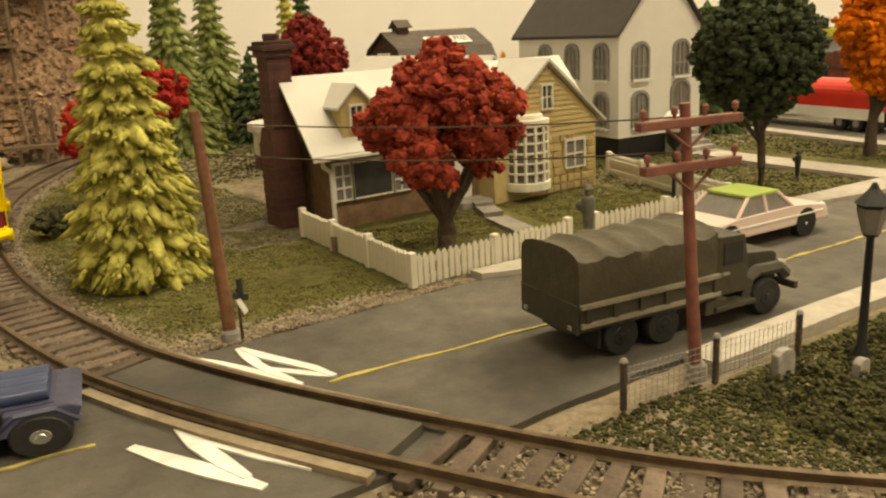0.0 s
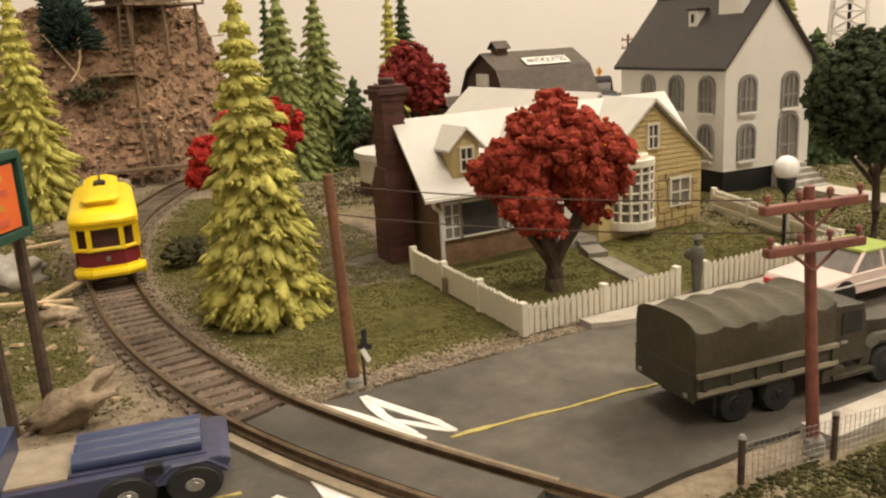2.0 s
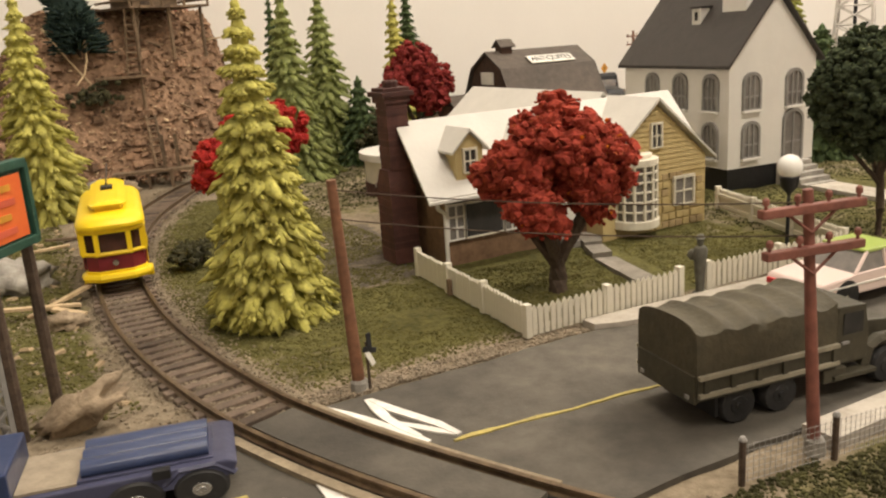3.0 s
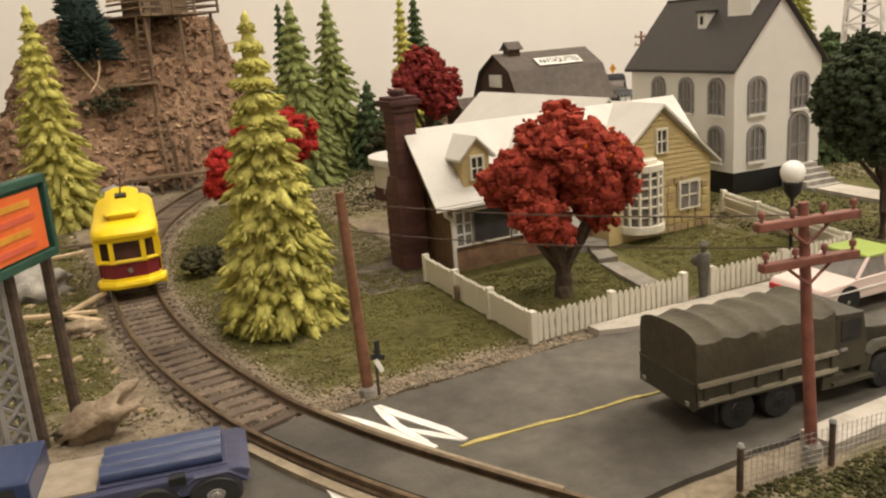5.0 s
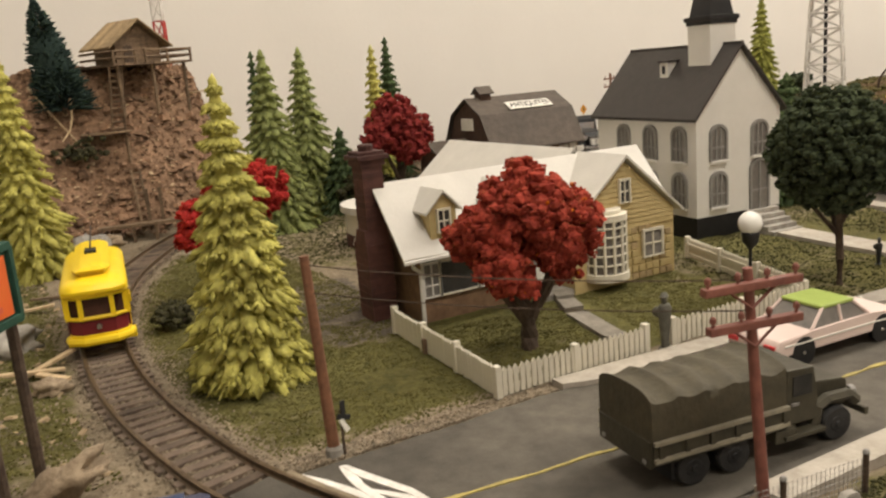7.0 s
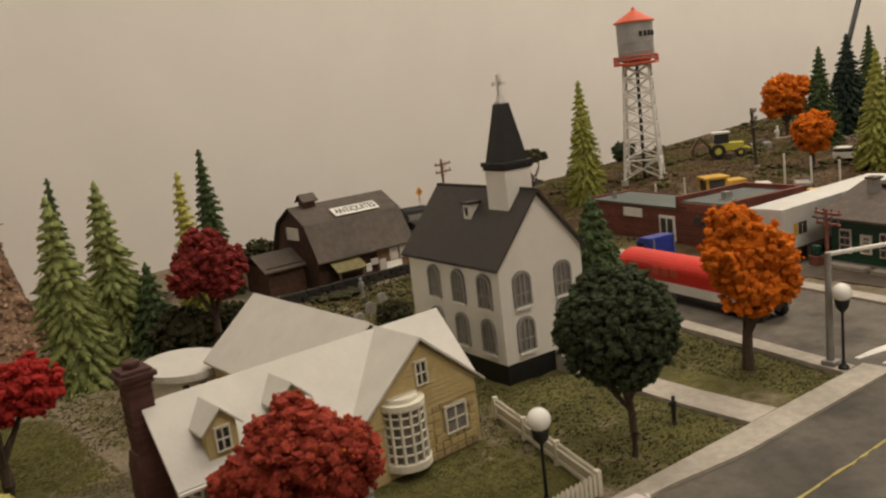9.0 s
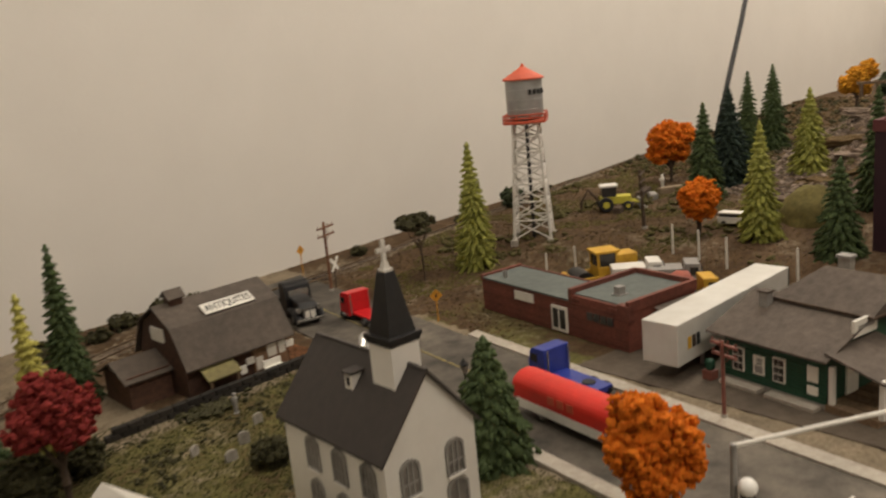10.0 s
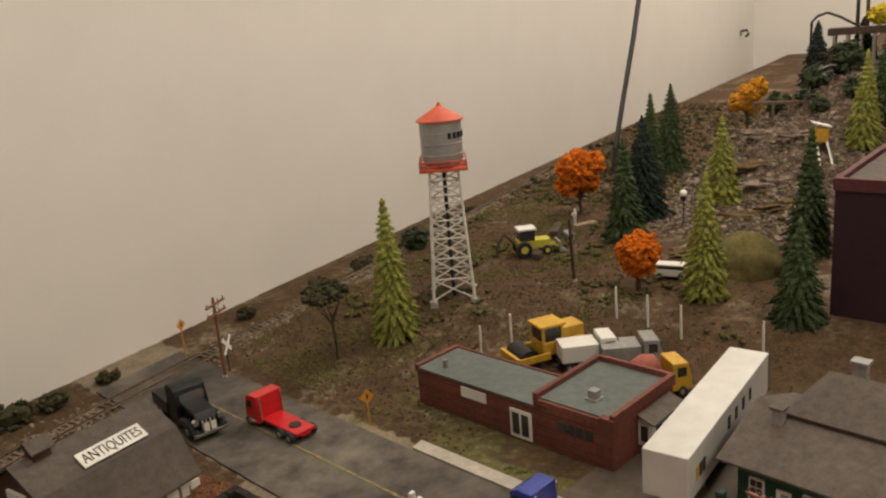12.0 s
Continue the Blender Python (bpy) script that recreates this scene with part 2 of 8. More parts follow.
INK = mat("black_ink", (0.02, 0.02, 0.02), None, 0.5, 0.7, 0.0)
WINK = mat("orange_sign_paint", (0.65, 0.30, 0.03), None, 0.5, 0.6, 0.05)


# ---- small builders, in centimetres ----
def quadbox(bm, x0, x1, y0, y1, z0, z1):
    v = [bm.verts.new((x, y, z)) for z in (z0, z1) for y in (y0, y1) for x in (x0, x1)]
    for f in ((0, 2, 3, 1), (4, 5, 7, 6), (0, 1, 5, 4), (2, 6, 7, 3), (0, 4, 6, 2), (1, 3, 7, 5)):
        bm.faces.new([v[i] for i in f])
    return v


def prism(bm, pts, axis, a, b):
    """A flat outline pushed along an axis from a to b. x: (y, z); y: (x, z); z: (x, y)."""
    def at(p, d):
        return {"x": (d, p[0], p[1]), "y": (p[0], d, p[1]), "z": (p[0], p[1], d)}[axis]
    lo, hi = [bm.verts.new(at(p, a)) for p in pts], [bm.verts.new(at(p, b)) for p in pts]
    n = len(pts)
    bm.faces.new(lo[::-1])
    bm.faces.new(hi)
    for i in range(n):
        bm.faces.new((lo[i], lo[(i + 1) % n], hi[(i + 1) % n], hi[i]))
    return lo + hi


def rod(bm, p, q, r0, r1=None, n=8):
    p, q = Vector(p), Vector(q)
    r1 = r0 if r1 is None else r1
    d = (q - p).normalized()
    s = d.orthogonal().normalized()
    t = d.cross(s)
    lo, hi = [], []
    for i in range(n):
        a = 2 * math.pi * i / n
        w = s * math.cos(a) + t * math.sin(a)
        lo.append(bm.verts.new(p + w * r0))
        hi.append(bm.verts.new(q + w * r1))
    bm.faces.new(lo[::-1])
    bm.faces.new(hi)
    for i in range(n):
        bm.faces.new((lo[i], lo[(i + 1) % n], hi[(i + 1) % n], hi[i]))


def lathe(bm, prof, c=(0, 0, 0), n=16, sx=1.0, sy=1.0):
    rings = []
    for r, z in prof:
        rings.append([bm.verts.new((c[0] + sx * r * math.cos(2 * math.pi * i / n), c[1] + sy * r * math.sin(2 * math.pi * i / n), c[2] + z)) for i in range(n)])
    for a, b in zip(rings, rings[1:]):
        for i in range(n):
            bm.faces.new((a[i], a[(i + 1) % n], b[(i + 1) % n], b[i]))
    bm.faces.new(rings[0][::-1])
    bm.faces.new(rings[-1])


def path_tube(bm, pts, r, n=6):
    pts = [Vector(p) for p in pts]
    rings = []
    for i, p in enumerate(pts):
        d = (pts[min(i + 1, len(pts) - 1)] - pts[max(i - 1, 0)]).normalized()
        s = d.cross(Vector((0, 0, 1)))
        s = s.normalized() if s.length > 1e-4 else d.orthogonal().normalized()
        t = s.cross(d)
        rr = r(i / (len(pts) - 1)) if callable(r) else r
        rings.append([bm.verts.new(p + (s * math.cos(2 * math.pi * k / n) + t * math.sin(2 * math.pi * k / n)) * rr) for k in range(n)])
    for a, b in zip(rings, rings[1:]):
        for i in range(n):
            bm.faces.new((a[i], a[(i + 1) % n], b[(i + 1) % n], b[i]))
    bm.faces.new(rings[0][::-1])
    bm.faces.new(rings[-1])


ICO = {}


def ico(sub):
    if sub not in ICO:
        b = bmesh.new()
        bmesh.ops.create_icosphere(b, subdivisions=sub, radius=1)
        ICO[sub] = ([v.co.copy() for v in b.verts], [[v.index for v in f.verts] for f in b.faces])
        b.free()
    return ICO[sub]


class Heap:
    """Many small solids gathered into one mesh."""

    def __init__(self):
        self.v, self.f = [], []

    def blob(self, c, r, sub=1, stretch=(1, 1, 1), turn=None, rough=0.25, seed=0.0):
        vs, fs = ico(sub)
        k = len(self.v)
        for p in vs:
            q = p * (1 + rough * noise.noise(p * 2.1 + Vector((seed * 3.7, seed * 1.3, seed))) + (0.45 * rough * noise.noise(p * 5.7 + Vector((seed, 1, 2))) if sub > 1 else 0))
            q = Vector((q.x * stretch[0], q.y * stretch[1], q.z * stretch[2])) * r
            if turn is not None:
                q = turn @ q
            self.v.append(tuple(Vector(c) + q))
        self.f += [[i + k for i in f] for f in fs]

    def chip(self, c, a, b, h, ang, lean=0.0):
        k = len(self.v)
        ca, sa = math.cos(ang), math.sin(ang)
        for x, y, z in ((-a, -b, -h), (a, -b, -h), (a, b, -h), (-a, b, -h), (-a * 0.8, -b * 0.7, h), (a * 0.7, -b * 0.8, h), (a * 0.8, b * 0.7, h), (-a * 0.7, b * 0.8, h)):
            z += lean * x
            self.v.append((c[0] + x * ca - y * sa, c[1] + x * sa + y * ca, c[2] + z))
        self.f += [[k + i for i in f] for f in ((3, 2, 1, 0), (4, 5, 6, 7), (0, 1, 5, 4), (1, 2, 6, 5), (2, 3, 7, 6), (3, 0, 4, 7))]

    def mesh(self, name, material, smooth=False):
        me = bpy.data.meshes.new(name)
        me.from_pydata([(x * U, y * U, z * U) for x, y, z in self.v], [], self.f)
        me.materials.append(material)
        if smooth:
            me.polygons.foreach_set("use_smooth", [True] * len(me.polygons))
        me.update()
        return me


def thing(name, at, rz=0.0, label="", category="", group="", kind=""):
    ob = new(name)
    ob.empty_display_size = 0.01
    ob.matrix_world = pose(at[0] * U, at[1] * U, at[2] * U, 0, 0, rz)
    return tagged(ob, label, category, group, kind)


def to_mesh(name, bm, material, bevel=0.0, smooth=False, seg=2):
    if bevel:
        bmesh.ops.bevel(bm, geom=list(bm.edges), offset=bevel, segments=seg, affect="EDGES", profile=0.6)
    bmesh.ops.recalc_face_normals(bm, faces=list(bm.faces))
    for v in bm.verts:
        v.co *= U
    me = bpy.data.meshes.new(name)
    bm.to_mesh(me)
    bm.free()
    me.materials.append(material)
    if smooth:
        me.polygons.foreach_set("use_smooth", [True] * len(me.polygons))
        me.set_sharp_from_angle(angle=radians(40))
    return me


def part(name, bm, material, parent, label="", bevel=0.0, smooth=False, kind=""):
    """One mesh object under a thing or under a part; parts keep the thing's own axes."""
    ob = new(name, to_mesh(name, bm, material, bevel, smooth))
    ob.parent = parent
    return tagged(ob, label, "", "", kind)


def put(name, me, parent, at=(0, 0, 0), rot=(0, 0, 0)):
    """A further piece on a mesh that is already there."""
    ob = new(name, me)
    ob.parent = parent
    ob.matrix_basis = pose(at[0] * U, at[1] * U, at[2] * U, *rot)
    return ob


def single(name, bm, material, at=(0, 0, 0), rz=0.0, label="", category="", group="", kind="", bevel=0.0, smooth=False):
    ob = new(name, to_mesh(name, bm, material, bevel, smooth))
    ob.matrix_world = pose(at[0] * U, at[1] * U, at[2] * U, 0, 0, rz)
    return tagged(ob, label, category, group, kind)


def B():
    return bmesh.new()


def bx(*a):
    b = bmesh.new()
    quadbox(b, *a)
    return b


def smooth01(t):
    t = max(0.0, min(1.0, t))
    return t * t * (3 - 2 * t)


def lerp_table(x, table):
    for (a, u), (b, w) in zip(table, table[1:]):
        if x <= b:
            return u + (w - u) * max(0.0, (x - a)) / (b - a)
    return table[-1][1]


# ---- lie of the land ----
TRACK = [(2.5, -18.2), (-0.9, -14.6), (-3.1, -11.8), (-4.9, -8.6), (-6.2, -6.0), (-7.2, -3.8), (-8.0, -1.7), (-8.6, 0.3), (-9.2, 3.4), (-9.6, 6.5), (-9.8, 10.5), (-9.6, 15.8), (-8.9, 20.3),
         (-7.8, 24.6), (-6.5, 28.4), (-4.6, 32.5), (-2.4, 36.6), (0.6, 40.6), (4.5, 44.6), (9.0, 48.6), (15.0, 53.2), (23.0, 57.8), (32.0, 60.6), (42.0, 61.8), (56.0, 62.0), (70.0, 61.0), (85.0, 59.6), (105.0, 58.2), (130.0, 58.0), (160.0, 60.0), (193.0, 62.0)]


def spline(pts, step):
    out = []
    n = len(pts)
    for i in range(n - 1):
        p0, p1, p2, p3 = (Vector(pts[max(0, min(n - 1, i + k))]) for k in (-1, 0, 1, 2))
        m = max(2, int((p2 - p1).length / step * 4))
        for k in range(m):
            t = k / m
            out.append(0.5 * ((2 * p1) + (p2 - p0) * t + (2 * p0 - 5 * p1 + 4 * p2 - p3) * t * t + (3 * p1 - p0 - 3 * p2 + p3) * t ** 3))
    out.append(Vector(pts[-1]))
    res, left = [out[0]], step
    for a, b in zip(out, out[1:]):
        d = (b - a).length
        while d >= left and d > 0:
            a = a + (b - a) * (left / d)
            res.append(a)
            d -= left
            left = step
        left -= d
    return res


LINE = spline([Vector((x, y, 0)) for x, y in TRACK], 0.5)
LINE_XY = np.array([(p.x, p.y) for p in LINE])


def track_dist(x, y):
    return float(np.sqrt(((LINE_XY - (x, y)) ** 2).sum(1).min()))


def roadb(y):
    """Centre of the cross street at y."""
    return 37.2 + 0.21 * y


def roadb_off(x, y):
    return (x - roadb(y)) * 0.979


def side_a(x):
    """Kerb line of the front road, on the fence side."""
    return -0.75 - 0.062 * max(0.0, x - 2.0)


def right_rise(x, y):
    rise = lerp_table(x, [(50, 0), (60, 0.4), (74, 2.3), (100, 3.4), (130, 4.6), (160, 5.6), (195, 6.5)])
    if y < 40 and x < 78:
        rise *= smooth01((x - 66) / 12) if y < 36 else smooth01((x - 62) / 12)
    rise += 13.0 * smooth01((x - 105) / 50) * smooth01((37 - y) / 24)
    rise *= 1 - 0.9 * smooth01((y - 56) / 9)
    return rise


def mound(x, y):
    y0 = 40.0 + 0.75 * max(0.0, x + 2) - 0.25 * max(0.0, -x - 6)
    f = smooth01((y - y0) / 7.0) * smooth01((7.2 - x) / 4.2) * smooth01((x + 17) / 8) * smooth01((66 - y) / 7)
    return 12.0 * f


def land(x, y):
    h = right_rise(x, y) + mound(x, y)
    tall = mound(x, y)
    q = Vector((x * 0.35, y * 0.35, 0))
    h += (0.10 + 0.06 * min(tall, 8)) * noise.noise(q * 2.4) + (0.05 + 0.03 * min(tall, 8)) * noise.noise(q * 6.1)
    on_road = -9.2 < y < side_a(x) + 0.2 or (abs(roadb_off(x, y)) < 6.3 and y < 66)
    if on_road:
        h = min(h, 0.0) - 0.12
    return h


# ---- structure: ground, room, roads, track ----
def build_ground():
    xs = list(np.arange(-60, -22, 2.0)) + list(np.arange(-22, 56, 0.42)) + list(np.arange(56, 110, 0.9)) + list(np.arange(110, 234, 2.2)) + list(np.arange(234, 345, 8.0))
    ys = list(np.arange(-40, -18, 2.0)) + list(np.arange(-18, 52, 0.42)) + list(np.arange(52, 71, 0.9))
    verts, zone = [], {"grit": [], "grass": [], "rock": [], "dry": []}
    for y in ys:
        for x in xs:
            verts.append((x * U, y * U, land(x, y) * U))
            d = track_dist(x, y) if x < 60 else 9.0
            lawn = 1.0 if (0.2 < x < 14.6 and 0.1 < y < 9.5) else 0.0
            lawn = max(lawn, 0.95 * smooth01((x + 9.6) / 1.2) * smooth01((2.4 - x) / 1.2) * smooth01((y - 0.3) / 0.9) * smooth01((34 - y) / 4) * smooth01((d - 1.3) / 0.9))
            lawn = max(lawn, 0.85 if (14.6 < x < 33 and -2.0 < y < 22 and roadb_off(x, y) < -5.6) else 0.0)
            lawn = max(lawn, 0.9 * smooth01((x - 10) / 3) * smooth01((41 - y) / 4) * smooth01((y - 20) / 5) if roadb_off(x, y) < -6 else 0.0)
            lawn = max(lawn, 0.88 * smooth01((-x - 10.4) / 1.5) * smooth01((y - 2) / 3) * smooth01((38 - y) / 3))
            lawn = max(lawn, 0.75 * smooth01((y + 13.5) / 1.5) * smooth01((-9.0 - y) / 0.8) * smooth01((x + 1.5) / 1.5) * smooth01((d - 1.5) / 1.0))
            lawn = max(lawn, 0.55 * smooth01((x - 49) / 3) * smooth01((y - 30) / 6) * smooth01((60 - y) / 8) * smooth01((92 - x) / 20))
            lawn *= 1 - 0.9 * smooth01((x + 2.6) / 1.2) * smooth01((2.6 - x) / 1.2) * smooth01((y - 7.4) / 1.5) * smooth01((20 - y) / 3)
            lawn = max(lawn, 0.6 * smooth01((x - 1.5) / 1.5) * smooth01((16 - x) / 2) * smooth01((y - 18) / 4) * smooth01((41 - y) / 3) * smooth01((d - 1.7) / 1.2))
            lawn = max(lawn, 0.85 * smooth01((x - 46) / 2) * smooth01((61 - x) / 4) * smooth01((y - 15) / 3) * smooth01((46 - y) / 8) if roadb_off(x, y) > 6 else 0.0)
            zone["grass"].append(lawn * (0.8 + 0.35 * noise.noise(Vector((x * 0.22, y * 0.22, 5)))))
            zone["grit"].append(0.6 * smooth01((x + 3.2) / 1.5) * smooth01((3.5 - x) / 1.5) * smooth01((y - 6.8) / 2) * smooth01((21 - y) / 3))
            zone["rock"].append(max(smooth01((mound(x, y) - 0.15) / 0.8) if mound(x, y) > 0.1 else 0.0, 0.5 * smooth01((x - 88) / 14)))
            dry = 0.85 if (x > 50 and abs(roadb_off(x, y)) > 6.0) or (24 < x and y > 41 and abs(roadb_off(x, y)) > 5.0) else 0.0
            dry = max(dry, 0.45 if 10 < x < 36 and 22 < y < 44 and roadb_off(x, y) < -6 else 0.0)
            dry *= 1 - 0.25 * smooth01((x - 48) / 2) * smooth01((60 - x) / 3) * smooth01((y - 18) / 3) * smooth01((44 - y) / 6)
            dry = max(dry, 0.2 * smooth01((-x - 10.5) / 1.5) * smooth01((y - 2) / 3) if y < 40 else 0.0)
            zone["dry"].append(dry * (0.85 + 0.5 * noise.noise(Vector((x * 0.16, y * 0.16, 9)))))
    w = len(xs)
    faces = [(j * w + i, j * w + i + 1, (j + 1) * w + i + 1, (j + 1) * w + i) for j in range(len(ys) - 1) for i in range(w - 1)]
    me = bpy.data.meshes.new("ground")
    me.from_pydata(verts, [], faces)
    me.polygons.foreach_set("use_smooth", [True] * len(faces))
    for name, values in zone.items():
        me.attributes.new(name, "FLOAT", "POINT").data.foreach_set("value", values)
    me.materials.append(GROUND)
    tagged(new("ground", me), "rough scenic ground of turf, dry earth and brown mulch", "ground", "", "structure")


build_ground()

X0, X1, Y0, Y1, Z0, Z1 = -130, 345, -150, 70.5, -105, 135
for name, dims, m, lab in (("wall_north", (X0, X1, Y1, Y1 + 4, Z0, Z1), WALLPAINT, "plain cream painted room wall behind the layout"), ("wall_south", (X0, X1, Y0 - 4, Y0, Z0, Z1), WALLPAINT, "plain cream painted room wall"),
                           ("wall_west", (X0 - 4, X0, Y0 - 4, Y1 + 4, Z0, Z1), WALLPAINT, "plain cream painted room wall"), ("wall_east", (X1, X1 + 4, Y0 - 4, Y1 + 4, Z0, Z1), WALLPAINT, "plain cream painted end wall of the room"),
                           ("ceiling", (X0 - 4, X1 + 4, Y0 - 4, Y1 + 4, Z1, Z1 + 4), CEILPAINT, "plain white painted ceiling"), ("floor", (X0 - 4, X1 + 4, Y0 - 4, Y1 + 4, Z0 - 4, Z0), FLOORM, "dark carpeted room floor")):
    single(name, bx(*dims), m, label=lab, category=name.split("_")[0], kind="structure")
single("layout_bench", bx(-60, 342, -40, 70, -9, -1.6), OLDWOOD, label="wooden bench top that carries the model layout", category="bench", kind="structure")
# Housings added for the unseen lamps, reaching up to the ceiling.
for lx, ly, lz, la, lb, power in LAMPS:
    fix = thing("unseen_lamp_housing", (lx, ly, lz + 0.5), 0, "long white housing of an assumed, unseen overhead lamp", "ceiling light", "ceiling lights")
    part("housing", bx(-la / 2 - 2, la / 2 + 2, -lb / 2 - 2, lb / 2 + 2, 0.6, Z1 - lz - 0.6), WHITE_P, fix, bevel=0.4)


def strip(name, left, right, z0, z1, material, label, category, kind="structure", parent=None):
    """A long slab between two edge lines."""
    b = B()
    rows = [[b.verts.new((*l, z0)), b.verts.new((*l, z1)), b.verts.new((*r, z1)), b.verts.new((*r, z0))] for l, r in zip(left, right)]
    for p, q in zip(rows, rows[1:]):
        for k in range(4):
            b.faces.new((p[k], p[(k + 1) % 4], q[(k + 1) % 4], q[k]))
    b.faces.new(rows[0][::-1])
    b.faces.new(rows[-1])
    if parent is not None:
        return part(name, b, material, parent, label)
    return single(name, b, material, label=label, category=category, kind=kind)


def wob(x, a=0.06, s=1.3, k=0):
    return a * noise.noise(Vector((x * s, k * 7.7, 0)))


xa = list(np.arange(-34, 33.6, 0.7))
strip("road_front", [(x, side_a(x) + 0.05 + wob(x, 0.16, 0.9, 1)) for x in xa], [(x, -8.35 - 0.05 * max(0, x - 6) + wob(x, 0.16, 0.9, 2)) for x in xa], -0.15, 0.03, ASPHALT, "worn grey asphalt street with faint stains", "road")
yb = list(np.arange(-34, 67, 1.0))
strip("road_cross", [(roadb(y) - 5.1 + wob(y, 0.1, 0.6, 3), y) for y in yb], [(roadb(y) + 5.1 + wob(y, 0.1, 0.6, 4), y) for y in yb], -0.15, 0.045, ASPHALT_B, "worn grey cross street running to the back track", "road")


def paint(name, pts, material, label, z=0.05, parent=None):
    b = B()
    prism(b, pts, "z", z, z + 0.025)
    return single(name, b, material, label=label, category="road marking", kind="structure")


for k, (x0, x1) in enumerate(((-34, -9.6), (-5.0, 31))):
    x = list(np.arange(x0, x1, 0.45))
    yl = lambda q: -4.35 - 0.085 * (q + 4.7) if q < 8 else -5.43 - 0.05 * (q - 8)
    strip("centre_line", [(q, yl(q) + 0.06 + wob(q, 0.10, 2.2, 5)) for q in x], [(q, yl(q) - 0.05 + wob(q, 0.10, 2.2, 6)) for q in x], 0.02, 0.065, YELLOW_LINE, "hand painted yellow centre line on the street", "road marking")
yl = list(np.arange(10, 58, 0.6))
strip("centre_line", [(roadb(y) - 0.11 + wob(y, 0.1, 1.6, 7), y) for y in yl], [(roadb(y) + 0.11 + wob(y, 0.1, 1.6, 8), y) for y in yl], 0.03, 0.08, YELLOW_OLD, "faded yellow centre line on the cross street", "road marking")


def brush(pts, wd, material, label, z=0.065):
    left, right = [], []
    for i, p in enumerate(pts):
        a, c = pts[max(0, i - 1)], pts[min(len(pts) - 1, i + 1)]
        d = Vector((c[0] - a[0], c[1] - a[1])).normalized()
        w = wd * (0.55 if i in (0, len(pts) - 1) else 1) * (1 + 0.25 * noise.noise(Vector((p[0] * 2, p[1] * 2, 1))))
        left.append((p[0] - d.y * w, p[1] + d.x * w))
        right.append((p[0] + d.y * w, p[1] - d.x * w))
    strip("crossing_mark", left, right, 0.02, z, material, label, "road marking")


# hand painted white crossing marks on either side of the track
brush([(-6.9, -0.85), (-6.55, -1.55), (-6.22, -2.25), (-5.92, -2.95), (-5.7, -3.5), (-5.5, -4.05)], 0.14, WHITE_LINE, "white painted stroke of a rail crossing mark")
brush([(-5.78, -1.1), (-5.78, -1.7), (-5.8, -2.4), (-5.72, -3.0), (-5.55, -3.7)], 0.13, WHITE_LINE, "white painted stroke of a rail crossing mark", 0.075)
brush([(-5.72, -1.15), (-5.5, -1.95), (-5.2, -2.7), (-4.92, -3.4), (-4.75, -4.15)], 0.13, WHITE_LINE, "white painted stroke of a rail crossing mark", 0.085)
brush([(-5.7, -2.75), (-5.4, -3.2), (-5.1, -3.65), (-4.8, -4.1)], 0.1, WHITE_LINE, "white painted stroke of a rail crossing mark", 0.07)
brush([(-9.2, -4.5), (-8.75, -5.5), (-8.3, -6.4), (-7.8, -7.45)], 0.17, WHITE_LINE, "white painted stroke of a rail crossing mark")
brush([(-8.25, -4.2), (-7.85, -5.3), (-7.4, -6.3), (-6.85, -7.4)], 0.2, WHITE_LINE, "white painted stroke of a rail crossing mark", 0.075)
brush([(-8.25, -4.2), (-8.2, -5.2), (-8.05, -6.2), (-7.9, -7.0)], 0.16, WHITE_LINE, "white painted stroke of a rail crossing mark", 0.085)
# crosswalk bars at the corner
for a, c, wd in (((33.0, -1.25), (36.7, -2.0), 0.3), ((33.0, -2.6), (39.6, -3.5), 0.13), ((32.4, -3.65), (39.0, -4.75), 0.13), ((31.9, -3.9), (30.6, -8.2), 0.13), ((30.6, -3.85), (29.0, -8.2), 0.13)):
    brush([a, ((a[0] + c[0]) / 2, (a[1] + c[1]) / 2), c], wd, WHITE_LINE, "white painted crosswalk line", 0.07)


def pavement(name, left, right, label):
    strip(name, left, right, -0.2, 0.2, CONCRETE, label, "pavement")


xs = [2.0, 2.2, 2.6] + list(np.arange(3.2, 33.0, 1.0))
pavement("pavement_fence", [(x, side_a(x) + 0.75 - 0.07) for x in xs], [(x, side_a(x) - 0.35 * smooth01((x - 1.9) / 1.2) - 0.55 * smooth01((x - 15) / 6) + 0.1) for x in xs], "pale card pavement along the picket fence")
xs = list(np.arange(1.55, 40, 1.0))
pavement("pavement_near", [(x, -8.45 - 0.05 * max(0, x - 6)) for x in xs], [(x, -9.3 - 0.05 * max(0, x - 6)) for x in xs], "pale card pavement on the near side of the street")
ys = list(np.arange(-1.8, 22.5, 1.0))
pavement("pavement_church", [(roadb(y) - 6.3, y) for y in ys], [(roadb(y) - 5.15, y) for y in ys], "pale card pavement beside the church lawn")
ys = list(np.arange(-6, 33, 1.0))
pavement("pavement_shops", [(roadb(y) + 5.15, y) for y in ys], [(roadb(y) + 6.4, y) for y in ys], "pale card pavement before the shops")
pavement("pavement_path", [(23.6, 8.9), (23.3, 6), (23.0, 2.5), (22.9, -1.35)], [(25.4, 8.8), (25.1, 6), (24.9, 2.5), (24.9, -1.45)], "pale card path from the church steps to the street")
strip("garden_path", [(6.0, 0.5), (6.05, 2.3), (6.75, 5.3)], [(6.75, 0.5), (6.9, 2.2), (7.55, 5.0)], -0.2, 0.16, PATHSTONE, "grey flag path from the gate towards the house", "path")
